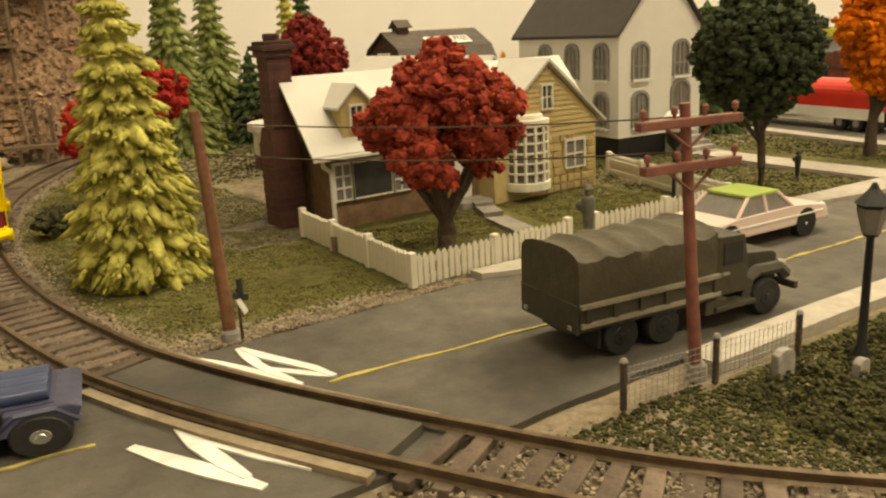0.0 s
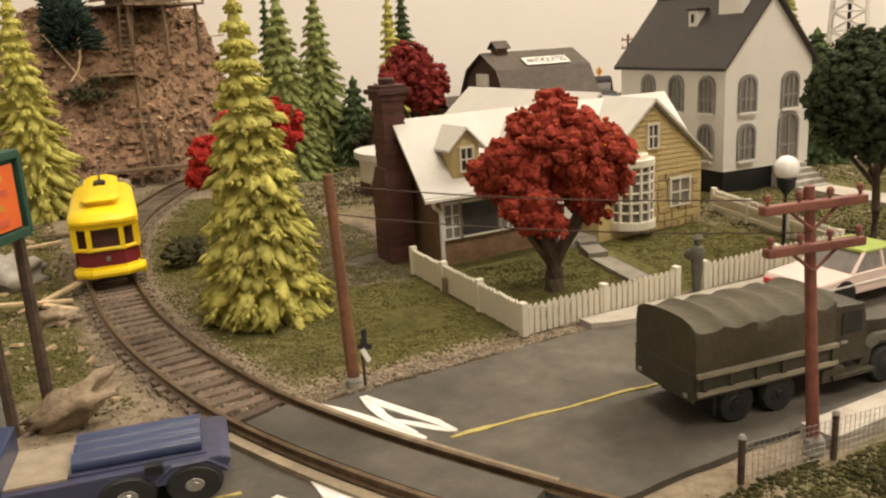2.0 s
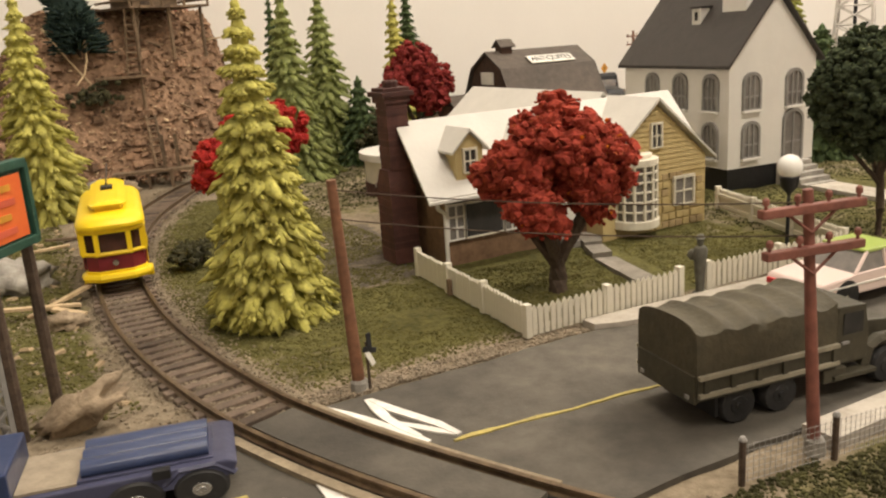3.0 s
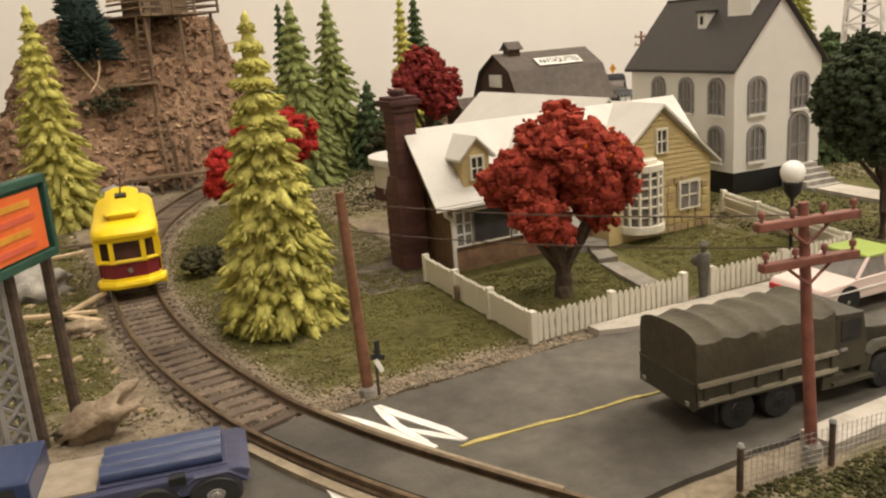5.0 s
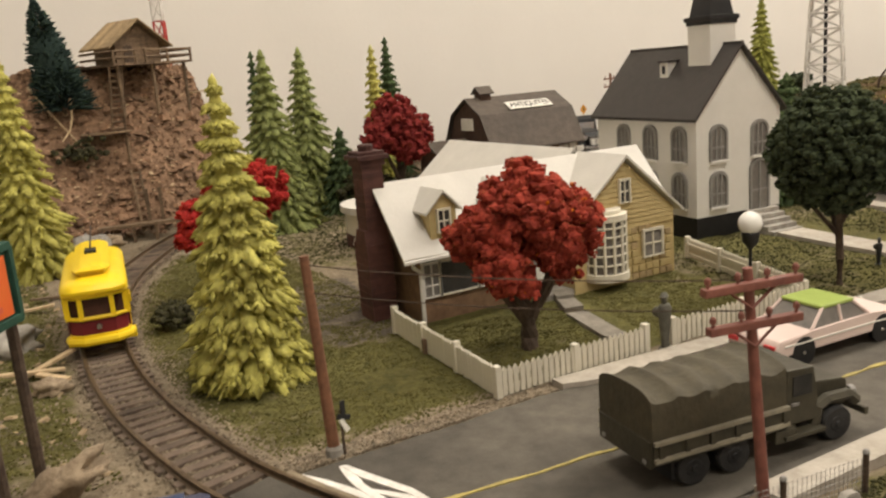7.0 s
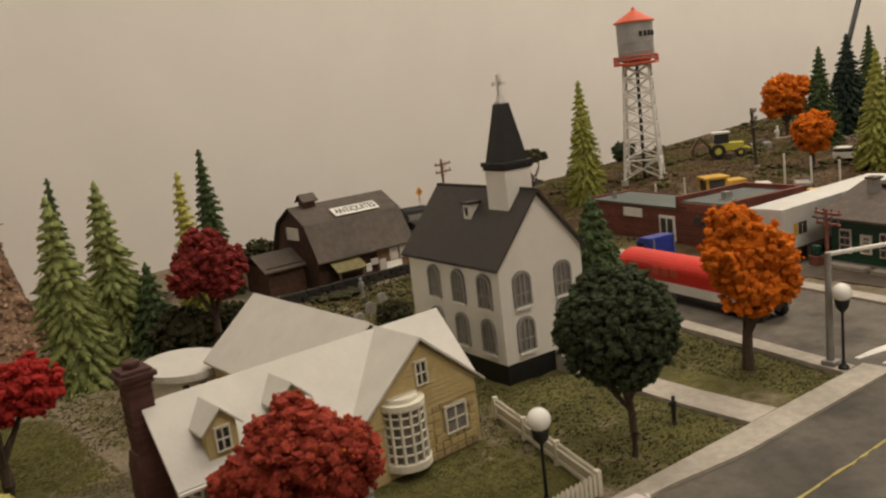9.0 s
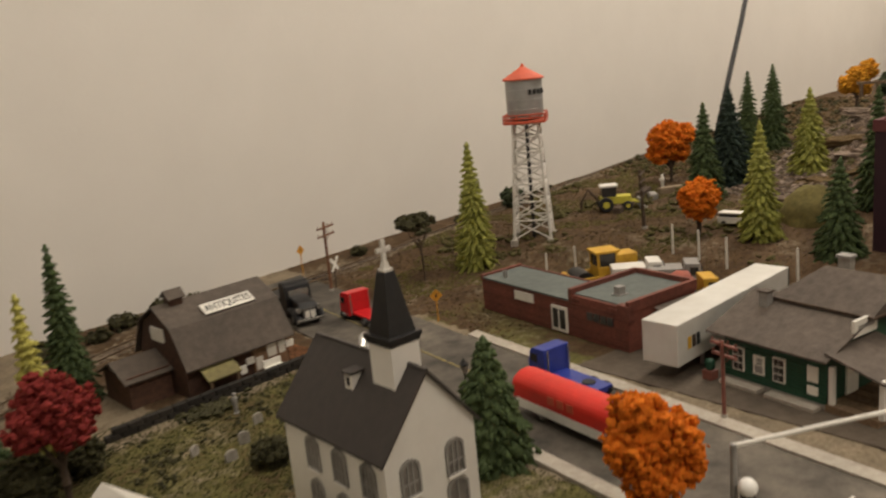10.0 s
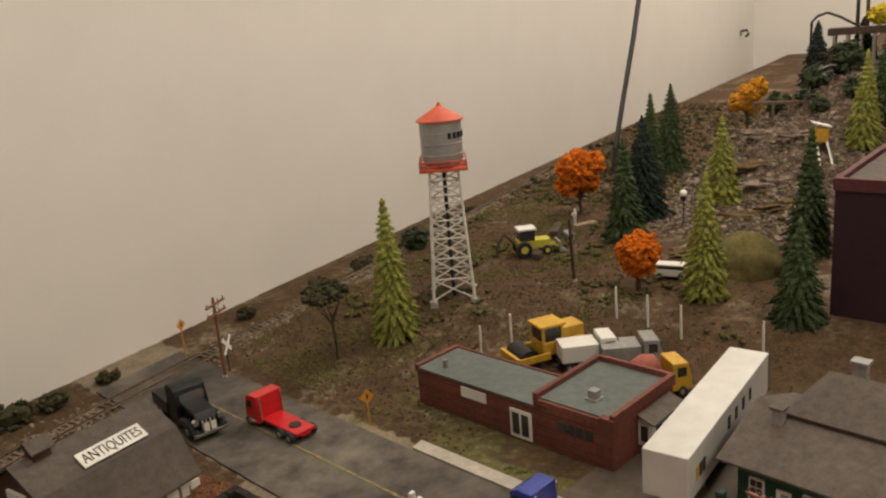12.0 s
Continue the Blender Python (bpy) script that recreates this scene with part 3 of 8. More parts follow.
strip("garden_step", [(6.95, 5.65), (7.5, 6.9)], [(7.75, 5.45), (8.2, 6.6)], -0.2, 0.24, PATHSTONE, "grey flag slab on the way to the door", "path")
strip("garden_step", [(7.6, 7.05), (8.0, 8.0)], [(8.35, 6.8), (8.9, 7.7)], -0.2, 0.32, PATHSTONE, "grey flag slab before the door", "path")
# gravel forecourt of the store
forecourt = B()
prism(forecourt, [(45.5, -6), (68, -8), (72, 14), (47.9, 19.5)], "z", -0.3, 0.09)
single("forecourt", forecourt, mat("brown_forecourt", (0.105, 0.083, 0.062), (0.07, 0.055, 0.04), 1.2, 0.95, 0.3, stain=0.25), label="brown earth forecourt between the shops and the street", category="forecourt", kind="structure")


def build_track():
    track = thing("railway_track", (0, 0, 0), 0, "weathered brown rails on dark sleepers, curving through the town", "railway track")
    tang = [(LINE[min(i + 1, len(LINE) - 1)] - LINE[max(i - 1, 0)]).normalized() for i in range(len(LINE))]
    hz = [max(0.0, right_rise(p.x, p.y)) for p in LINE]
    for sgn in (-1, 1):
        b = B()
        prof = [(-0.11, 0.0), (0.11, 0.0), (0.04, 0.05), (0.04, 0.14), (0.065, 0.16), (0.065, 0.21), (-0.065, 0.21), (-0.065, 0.16), (-0.04, 0.14), (-0.04, 0.05)]
        rings = []
        for p, d, h in zip(LINE, tang, hz):
            nrm = Vector((-d.y, d.x, 0))
            rings.append([b.verts.new(p + nrm * (sgn * 0.83 + u) + Vector((0, 0, h + 0.14 + w))) for u, w in prof])
        for r, s in zip(rings, rings[1:]):
            for k in range(len(prof)):
                b.faces.new((r[k], r[(k + 1) % len(prof)], s[(k + 1) % len(prof)], s[k]))
        b.faces.new(rings[0][::-1])
        b.faces.new(rings[-1])
        part("rail", b, RAIL, track, "rusty steel rail")
    tie = to_mesh("sleeper", bx(-1.14, 1.14, -0.17, 0.17, -0.06, 0.13), TIE, bevel=0.03)
    places = [(p, d, h) for p, d, h in zip(spline([Vector((x, y, 0)) for x, y in TRACK], 0.62), [None] * 9999, [0] * 9999)]
    count = 0
    for i, (p, _, _) in enumerate(places):
        q = places[min(i + 1, len(places) - 1)][0] - places[max(i - 1, 0)][0]
        if (-8.3 < p.y < -0.6) or (p.y > 50 and abs(roadb_off(p.x, p.y)) < 5) or count >= 290:
            continue
        count += 1
        a = math.degrees(math.atan2(q.y, q.x)) - 90 + random.uniform(-3, 3)
        put("sleeper", tie, track, (p.x + random.uniform(-0.06, 0.06), p.y, max(0, right_rise(p.x, p.y)) + 0.02), (0, 0, a))
    # planked filling between and beside the rails at the crossing
    seg = [(p, d) for p, d in zip(LINE, tang) if -8.2 < p.y < -0.8]
    strip("crossing_panel", [(p.x - d.y * 0.62, p.y + d.x * 0.62) for p, d in seg], [(p.x + d.y * 0.62, p.y - d.x * 0.62) for p, d in seg], 0.0, 0.26, ASPHALT, "grey filling between the rails at the road crossing", "", parent=track)
    for s in (-1, 1):
        a = [(p.x - d.y * s * 1.02, p.y + d.x * s * 1.02) for p, d in seg]
        c = [(p.x - d.y * s * 1.28, p.y + d.x * s * 1.28) for p, d in seg]
        strip("crossing_board", a if s > 0 else c, c if s > 0 else a, 0.0, 0.16, TANSTRIP, "worn tan strip beside the rail", "", parent=track)


build_track()


# ---- buildings ----
def wpart(name, bm, material, parent, label="", bevel=0.0, smooth=False):
    """A part drawn in the layout's own coordinates, under an unturned thing."""
    top = parent
    while top.parent is not None:
        top = top.parent
    bmesh.ops.translate(bm, vec=-Vector(top.matrix_world.translation) / U, verts=list(bm.verts))
    return part(name, bm, material, parent, label, bevel, smooth)


def slab_roof(b, a, c, d, e, th):
    """A sloping slab through four corners, th thick downwards."""
    up = [b.verts.new(p) for p in (a, c, d, e)]
    dn = [b.verts.new((p[0], p[1], p[2] - th)) for p in (a, c, d, e)]
    b.faces.new(up)
    b.faces.new(dn[::-1])
    for i in range(4):
        b.faces.new((up[i], up[(i + 1) % 4], dn[(i + 1) % 4], dn[i]))


def window_on(parent, name, ax, at, w, h, nx, ny, frame_m, pane_m, arched=False, depth=0.14, bar=0.1, label=""):
    """A framed, barred window that stands proud of a wall facing -y ("y") or -x ("x"); at is its lower middle."""
    def tr(b):
        for v in b.verts:
            u, d, z = v.co
            v.co = (at[0] + u, at[1] + d, at[2] + z) if ax == "y" else (at[0] + d, at[1] - u, at[2] + z)
        return b

    outline = [(-w / 2, 0), (w / 2, 0), (w / 2, h)] + ([(w / 2 * math.cos(a), h + w / 2 * math.sin(a)) for a in np.linspace(0.35, math.pi - 0.35, 7)] if arched else []) + [(-w / 2, h)]
    b = B()
    prism(b, outline, "y", -depth * 0.35, 0.02)
    pane = wpart("pane", tr(b), pane_m, parent)
    pane.name = name
    b = B()
    big = [(x * (1 + bar * 1.6 / w), z * (1 + bar / (h + (w / 2 if arched else 0))) - (bar * 0.5 if z == 0 else 0)) for x, z in outline]
    n = len(outline)
    vi = [[b.verts.new((p[0], y, p[1])) for p in ring] for ring, y in ((outline, -depth), (big, -depth), (big, 0.0), (outline, -depth * 0.3))]
    for r, s in ((0, 1), (1, 2), (3, 0)):
        for i in range(n):
            b.faces.new((vi[r][i], vi[r][(i + 1) % n], vi[s][(i + 1) % n], vi[s][i]))
    wpart("frame", tr(b), frame_m, pane)
    top = h + (w / 2 * 0.85 if arched else 0)
    for i in range(1, nx):
        wpart("glazing_bar", tr(bx(-w / 2 + w * i / nx - bar * 0.3, -w / 2 + w * i / nx + bar * 0.3, -depth * 0.8, -depth * 0.34, 0, top)), frame_m, pane)
    for j in range(1, ny):
        wpart("glazing_bar", tr(bx(-w / 2, w / 2, -depth * 0.75, -depth * 0.34, h * j / ny - bar * 0.3, h * j / ny + bar * 0.3)), frame_m, pane)
    return pane


def clapboards(parent, pts, y, step, th, material, name="siding"):
    """Lapped boards on a wall facing -y, inside a convex outline of (x, z)."""
    zs = [p[1] for p in pts]
    z = min(zs)
    b = B()
    n = len(pts)
    while z < max(zs) - 0.02:
        z1 = min(z + step, max(zs))
        zm = (z + z1) / 2
        hits = []
        for i in range(n):
            (ax, az), (cx, cz) = pts[i], pts[(i + 1) % n]
            if (az - zm) * (cz - zm) < 0:
                hits.append(ax + (cx - ax) * (zm - az) / (cz - az))
        if len(hits) >= 2:
            x0, x1 = min(hits), max(hits)
            v = [b.verts.new(p) for p in ((x0, y, z), (x1, y, z), (x1, y - th, z), (x0, y - th, z), (x0, y, z1), (x1, y, z1), (x1, y - th * 0.25, z1), (x0, y - th * 0.25, z1))]
            for f in ((3, 2, 6, 7), (0, 1, 2, 3), (4, 7, 6, 5), (0, 3, 7, 4), (1, 5, 6, 2), (0, 4, 5, 1)):
                b.faces.new([v[k] for k in f])
        z = z1
    return wpart(name, b, material, parent)


TAN_D = mat("dull_tan_stone", (0.40, 0.30, 0.16), (0.31, 0.23, 0.12), 0.5, 0.7, 0.2)


def build_house():
    h = thing("house", (8, 12, 0), 0, "tan and brown cottage with white roof, dormers and dark red chimney", "house")
    b = bx(2.0, 15.0, 8.6, 12.6, 0, 3.0)
    prism(b, [(8.7, 3.0), (12.5, 3.0), (10.5, 5.35)], "x", 2.05, 14.95)
    wpart("main_wall", b, BRICK_P, h, "brown brick walls")
    b = bx(8.95, 14.85, 7.5, 8.7, 0, 3.1)
    prism(b, [(8.95, 3.1), (14.85, 3.1), (11.9, 5.6)], "y", 7.5, 10.2)
    wpart("gable_wall", b, TAN_P, h, "tan gable wall")
    clapboards(h, [(9.0, 2.5), (14.8, 2.5), (14.8, 3.1), (11.9, 5.55), (9.0, 3.1)], 7.5, 0.22, 0.07, TAN_P)
    for i in range(46):
        # rubble stones on the lower gable wall
        x, z = 12.0 + (i % 7) * 0.41 + random.uniform(-0.05, 0.05), 0.2 + (i // 7) * 0.36
        if 12.75 < x < 14.15 and 0.95 < z < 2.35:
            continue
        wpart("stone", bx(x - 0.18, x + 0.18, 7.42 - random.uniform(0, 0.03), 7.52, z - 0.15, z + 0.15), random.choice((TAN_P, TAN_D, TAN_P)), h, bevel=0.04)
    b = bx(8.6, 14.9, 12.3, 22.2, 0, 3.1)
    prism(b, [(8.6, 3.1), (14.9, 3.1), (11.8, 5.55)], "y", 12.4, 22.15)
    wpart("rear_wall", b, TAN_P, h, "tan rear wing walls")
    # roofs
    b = B()
    slab_roof(b, (1.0, 8.0, 2.95), (15.45, 8.0, 2.95), (15.45, 10.5, 5.78), (1.0, 10.5, 5.78), 0.14)
    slab_roof(b, (15.45, 13.0, 2.95), (1.0, 13.0, 2.95), (1.0, 10.5, 5.78), (15.45, 10.5, 5.78), 0.14)
    main = wpart("roof", b, ROOF_W, h, "plain white main roof")
    b = B()
    slab_roof(b, (15.25, 7.2, 3.0), (15.25, 10.6, 3.0), (11.88, 10.6, 5.86), (11.88, 7.2, 5.86), 0.13)
    slab_roof(b, (8.5, 10.6, 3.0), (8.5, 7.2, 3.0), (11.88, 7.2, 5.86), (11.88, 10.6, 5.86), 0.13)
    wpart("gable_roof", b, ROOF_W, h, "white gable roof")
    b = B()
    slab_roof(b, (15.2, 10.8, 3.0), (15.2, 22.6, 3.0), (11.8, 22.6, 6.0), (11.8, 10.8, 6.0), 0.13)
    slab_roof(b, (8.2, 22.6, 3.0), (8.2, 10.8, 3.0), (11.8, 10.8, 6.0), (11.8, 22.6, 6.0), 0.13)
    wpart("rear_roof", b, ROOF_W, h, "white rear wing roof")
    # dormers
    for x in (3.15, 6.2):
        b = bx(x - 0.62, x + 0.62, 8.45, 9.9, 3.25, 4.75)
        prism(b, [(x - 0.62, 4.75), (x + 0.62, 4.75), (x, 5.3)], "y", 8.45, 9.9)
        d = wpart("dormer", b, TAN_P, h, "tan dormer with a white roof")
        b = B()
        slab_roof(b, (x + 0.85, 8.25, 4.6), (x + 0.85, 10.4, 4.6), (x, 10.4, 5.45), (x, 8.25, 5.45), 0.1)
        slab_roof(b, (x - 0.85, 10.4, 4.6), (x - 0.85, 8.25, 4.6), (x, 8.25, 5.45), (x, 10.4, 5.45), 0.1)
        wpart("dormer_roof", b, ROOF_W, d, "white dormer roof")
        window_on(h, "dormer_window", "y", (x, 8.45, 3.75), 0.5, 0.85, 2, 2, CREAM_P, GLASS_D, bar=0.09)
    window_on(h, "attic_window", "y", (11.85, 7.45, 3.75), 0.5, 0.95, 2, 2, CREAM_P, GLASS_D, bar=0.1)
    window_on(h, "gable_window", "y", (13.45, 7.45, 1.05), 1.05, 1.15, 2, 2, CREAM_P, GREY_G, bar=0.12)
    window_on(h, "picture_window", "y", (3.75, 8.6, 1.1), 1.75, 1.35, 1, 1, CREAM_P, GLASS_D, bar=0.12)
    window_on(h, "side_light", "y", (2.45, 8.6, 1.1), 0.7, 1.35, 2, 3, WHITE_P, GREY_G, bar=0.11)
    window_on(h, "side_light", "y", (5.05, 8.6, 1.1), 0.7, 1.35, 2, 3, WHITE_P, GREY_G, bar=0.11)
    wpart("front_door", bx(7.6, 8.5, 8.45, 8.62, 0.3, 2.5), WHITE_P, h, "white front door", bevel=0.04)
    # bow window
    c, r = (10.7, 7.55), 0.98
    arc = [(c[0] + r * math.cos(a), c[1] - r * math.sin(a)) for a in np.linspace(0, math.pi, 15)]
    b = B()
    prism(b, [(c[0] + (p[0] - c[0]) * 0.9, c[1] + (p[1] - c[1]) * 0.9) for p in arc], "z", 0.75, 3.2)
    bow = wpart("bow_window", b, GREY_G, h, "rounded bow window with a white grid")
    for z0, z1, k in ((0.45, 0.8, 1.12), (3.12, 3.42, 1.08)):
        b = B()
        prism(b, [(c[0] + (p[0] - c[0]) * k, c[1] + (p[1] - c[1]) * k) for p in arc], "z", z0, z1)
        wpart("bow_sill" if z0 < 1 else "bow_cornice", b, CREAM_P, bow, bevel=0.03)
    b = B()
    prism(b, [(c[0] + (p[0] - c[0]) * 0.8, c[1] + (p[1] - c[1]) * 0.8) for p in arc], "z", 3.4, 3.62)
    wpart("bow_roof", b, CREAM_P, bow, bevel=0.06)
    for p in arc[::2]:
        wpart("mullion", bx(p[0] - 0.055, p[0] + 0.055, p[1] - 0.055, p[1] + 0.055, 0.78, 3.14), CREAM_P, bow)
    for z in (1.2, 1.62, 2.04, 2.46, 2.85):
        b = B()
        path_tube(b, [(p[0], p[1], z) for p in arc], 0.05, 5)
        wpart("glazing_bar", b, CREAM_P, bow)
    # chimney
    b = bx(0.5, 1.6, 10.3, 11.6, 0, 3.2)
    prism(b, [(10.3, 3.2), (11.6, 3.2), (11.25, 3.9), (10.42, 3.9)], "x", 0.5, 1.56)
    quadbox(b, 0.62, 1.52, 10.35, 11.3, 3.9, 6.6)
    ch = wpart("chimney", b, CHIM_P, h, "tall dark red brick chimney")
    for z0, z1, o in ((6.55, 6.8, 0.12), (6.8, 7.0, 0.25), (7.0, 7.15, 0.12)):
        wpart("chimney_cap", bx(0.62 - o, 1.52 + o, 10.35 - o, 11.3 + o, z0, z1), CHIM_P, ch, bevel=0.03)
    b = B()
    lathe(b, [(0.3, 7.1), (0.34, 7.35), (0.3, 7.42)], (1.07, 10.82, 0), 10)
    wpart("chimney_pot", b, CHIM_P, ch)
    for z in np.arange(0.35, 6.4, 0.3):
        o = 0.0 if z < 3.2 else 0.1
        wpart("brick_course", bx(0.48 + o * 1.2, 1.63 - o * 0.9, 10.28 + 0.5 * o, 11.62 - 3 * o, z, z + 0.23), CHIM_P, ch) if z < 3.1 or z > 4.0 else None
    # white post and downpipe at the eave, gutter
    b = B()
    path_tube(b, [(1.5, 8.3, 2.8), (1.55, 8.3, 2.5), (1.95, 8.5, 2.2), (1.95, 8.5, 0.1)], 0.09, 6)
    wpart("downpipe", b, WHITE_P, h, "white plastic downpipe")
    wpart("gutter", bx(1.0, 8.5, 7.9, 8.05, 2.74, 2.88), WHITE_P, h, bevel=0.03)
    # oval flat-roofed porch at the back corner
    cx, cy, rx, ry = 8.0, 25.2, 2.35, 3.0
    oval = lambda k, n=28: [(cx + k * rx * math.cos(2 * math.pi * i / n), cy + k * ry * math.sin(2 * math.pi * i / n)) for i in range(n)]
    b = B()
    prism(b, oval(0.9), "z", 0, 0.8)
    porch = wpart("sun_porch", b, CHIM_P, h, "oval porch with a dark base and flat white roof")
    b = B()
    prism(b, oval(0.88), "z", 0.8, 2.15)
    wpart("porch_wall", b, CREAM_P, porch, "cream porch wall")
    b = B()
    prism(b, oval(1.0), "z", 2.12, 2.55)
    wpart("porch_roof", b, ROOF_W, porch, "flat white oval roof", bevel=0.05)
    for i in (19, 21):
        x, y = oval(0.885, 28)[i]
        wpart("porch_pane", bx(x - 0.16, x + 0.16, y - 0.1, y + 0.1, 1.05, 1.9), GLASS_D, porch, "dark narrow pane")
    wpart("door_step", bx(7.3, 8.9, 7.5, 8.6, 0, 0.3), GREYSTONE, h, bevel=0.04)


build_house()


CHURCH_W = mat("church_white_paint", (0.76, 0.74, 0.695), (0.71, 0.69, 0.645), 1.5, 0.5, 0.06, stain=0.05, bumpsize=0.2)


def build_church():
    """Drawn square to the layout from its front corner, then turned a little."""
    ox, oy, wd, ln = 20.19, 11.15, 5.88, 8.89
    c = thing("church", (ox, oy, 0), 0, "white wooden church with dark roof, arched windows and black spire", "church")
    x0, x1, y0, y1 = ox, ox + wd, oy, oy + ln
    wpart("foundation", bx(x0 + 0.08, x1 - 0.08, y0 + 0.08, y1 - 0.08, -0.1, 1.2), BLACK_P, c, "black foundation band")
    b = bx(x0, x1, y0, y1, 1.19, 6.75)
    prism(b, [(x0, 6.75), (x1, 6.75), ((x0 + x1) / 2, 10.1)], "y", y0, y1)
    wpart("wall", b, CHURCH_W, c, "plain white walls")
    xm, xe = (x0 + x1) / 2, 0.3
    b = B()
    slab_roof(b, (x1 + xe, y0 - 0.32, 6.53), (x1 + xe, y1 + 0.32, 6.53), (xm, y1 + 0.32, 10.32), (xm, y0 - 0.32, 10.32), 0.16)
    slab_roof(b, (x0 - xe, y1 + 0.32, 6.53), (x0 - xe, y0 - 0.32, 6.53), (xm, y0 - 0.32, 10.32), (xm, y1 + 0.32, 10.32), 0.16)
    wpart("roof", b, ROOF_D, c, "dark brown shingled roof")
    wpart("ridge_cap", bx(xm - 0.1, xm + 0.1, y0 - 0.3, y1 + 0.3, 10.2, 10.36), ROOF_D, c, bevel=0.03)
    for z in (1.75, 4.25):
        for x in (x0 + 1.45, x0 + 4.35):
            if z < 2 and x > x0 + 3:
                continue
            window_on(c, "arched_window", "y", (x, y0, z), 0.95, 1.25, 3, 2, GREYP, GREY_G, arched=True, bar=0.16)
            wpart("window_sill", bx(x - 0.6, x + 0.6, y0 - 0.22, y0, z - 0.2, z - 0.06), CHURCH_W, c, bevel=0.02)
        for y in (y0 + 1.3, y0 + 3.75, y0 + 6.2):
            window_on(c, "arched_window", "x", (x0, y, z), 0.95, 1.25, 3, 2, GREYP, GREY_G, arched=True, bar=0.16)
            wpart("window_sill", bx(x0 - 0.2, x0, y - 0.58, y + 0.58, z - 0.2, z - 0.06), CHURCH_W, c, bevel=0.02)
    xd = x0 + 4.35
    window_on(c, "arched_door", "y", (xd, y0, 1.2), 1.15, 2.1, 2, 2, GREYP, GREY_G, arched=True, bar=0.16)
    for k in range(5):
        wpart("step", bx(xd - 1.0, xd + 1.1, y0 - 0.42 * (5 - k), y0 - 0.42 * (4 - k), 0, 0.24 * (k + 1)), GREYSTONE, c, bevel=0.02)
    # steeple
    sx, sy, hw = x0 + 2.86, y0 + 1.95, 0.88
    st = wpart("steeple", bx(sx - hw, sx + hw, sy - hw, sy + hw, 7.8, 11.45), CHURCH_W, c, "white square steeple base")
    b = B()
    for z0, o in ((11.35, 0.08), (11.55, 0.16)):
        quadbox(b, sx - hw - o, sx + hw + o, sy - hw - o, sy + hw + o, z0, z0 + 0.26)
    wpart("cornice", b, BLACK_P, st, bevel=0.04)
    b = B()
    rings = [[b.verts.new((sx + a * r, sy + d * r, z)) for a, d in ((-1, -1), (1, -1), (1, 1), (-1, 1))] for r, z in ((0.84, 11.78), (0.32, 14.9))]
    for i in range(4):
        b.faces.new((rings[0][i], rings[0][(i + 1) % 4], rings[1][(i + 1) % 4], rings[1][i]))
    b.faces.new(rings[1])
    b.faces.new(rings[0][::-1])
    wpart("spire", b, BLACK_P, st, "black tapered spire", bevel=0.05)
    b = bx(sx - 0.26, sx + 0.26, sy - 0.26, sy + 0.26, 14.85, 15.02)
    prism(b, [(sx - 0.2, 15.02), (sx + 0.2, 15.02), (sx + 0.1, 15.35), (sx - 0.1, 15.35)], "y", sy - 0.15, sy + 0.15)
    quadbox(b, sx - 0.11, sx + 0.1, sy - 0.07, sy + 0.07, 15.3, 16.45)
    quadbox(b, sx - 0.42, sx + 0.42, sy - 0.07, sy + 0.07, 15.85, 16.06)
    wpart("cross", b, WHITE_P, st, "white plastic cross")
    # roof vent
    vx, vy = x0 + 1.8, y0 + 4.35
    v = wpart("roof_vent", bx(vx - 0.3, vx + 0.35, vy - 0.33, vy + 0.33, 8.3, 9.5), CHURCH_W, c, "small white roof vent")
    wpart("vent_cap", bx(vx - 0.4, vx + 0.75, vy - 0.42, vy + 0.42, 9.48, 9.6), ROOF_D, v)
    wpart("vent_slot", bx(vx - 0.33, vx - 0.29, vy - 0.12, vy + 0.12, 8.85, 9.3), BLACK_P, v)
    c.matrix_world = pose(ox * U, oy * U, 0, 0, 0, -5.1)


build_church()


def text_on(name, body, size, material, m, parent, depth=0.02, label=""):
    cu = bpy.data.curves.new(name, "FONT")
    cu.body, cu.size, cu.extrude, cu.align_x, cu.align_y = body, size * U, depth * U, "CENTER", "CENTER"
    tmp = new(name, cu)
    bpy.context.view_layer.update()
    me = bpy.data.meshes.new_from_object(tmp.evaluated_get(bpy.context.evaluated_depsgraph_get()))
    bpy.data.objects.remove(tmp)
    me.materials.clear()
    me.materials.append(material)
    ob = new(name, me)
    ob.parent = parent
    ob.matrix_basis = m
    return tagged(ob, label)


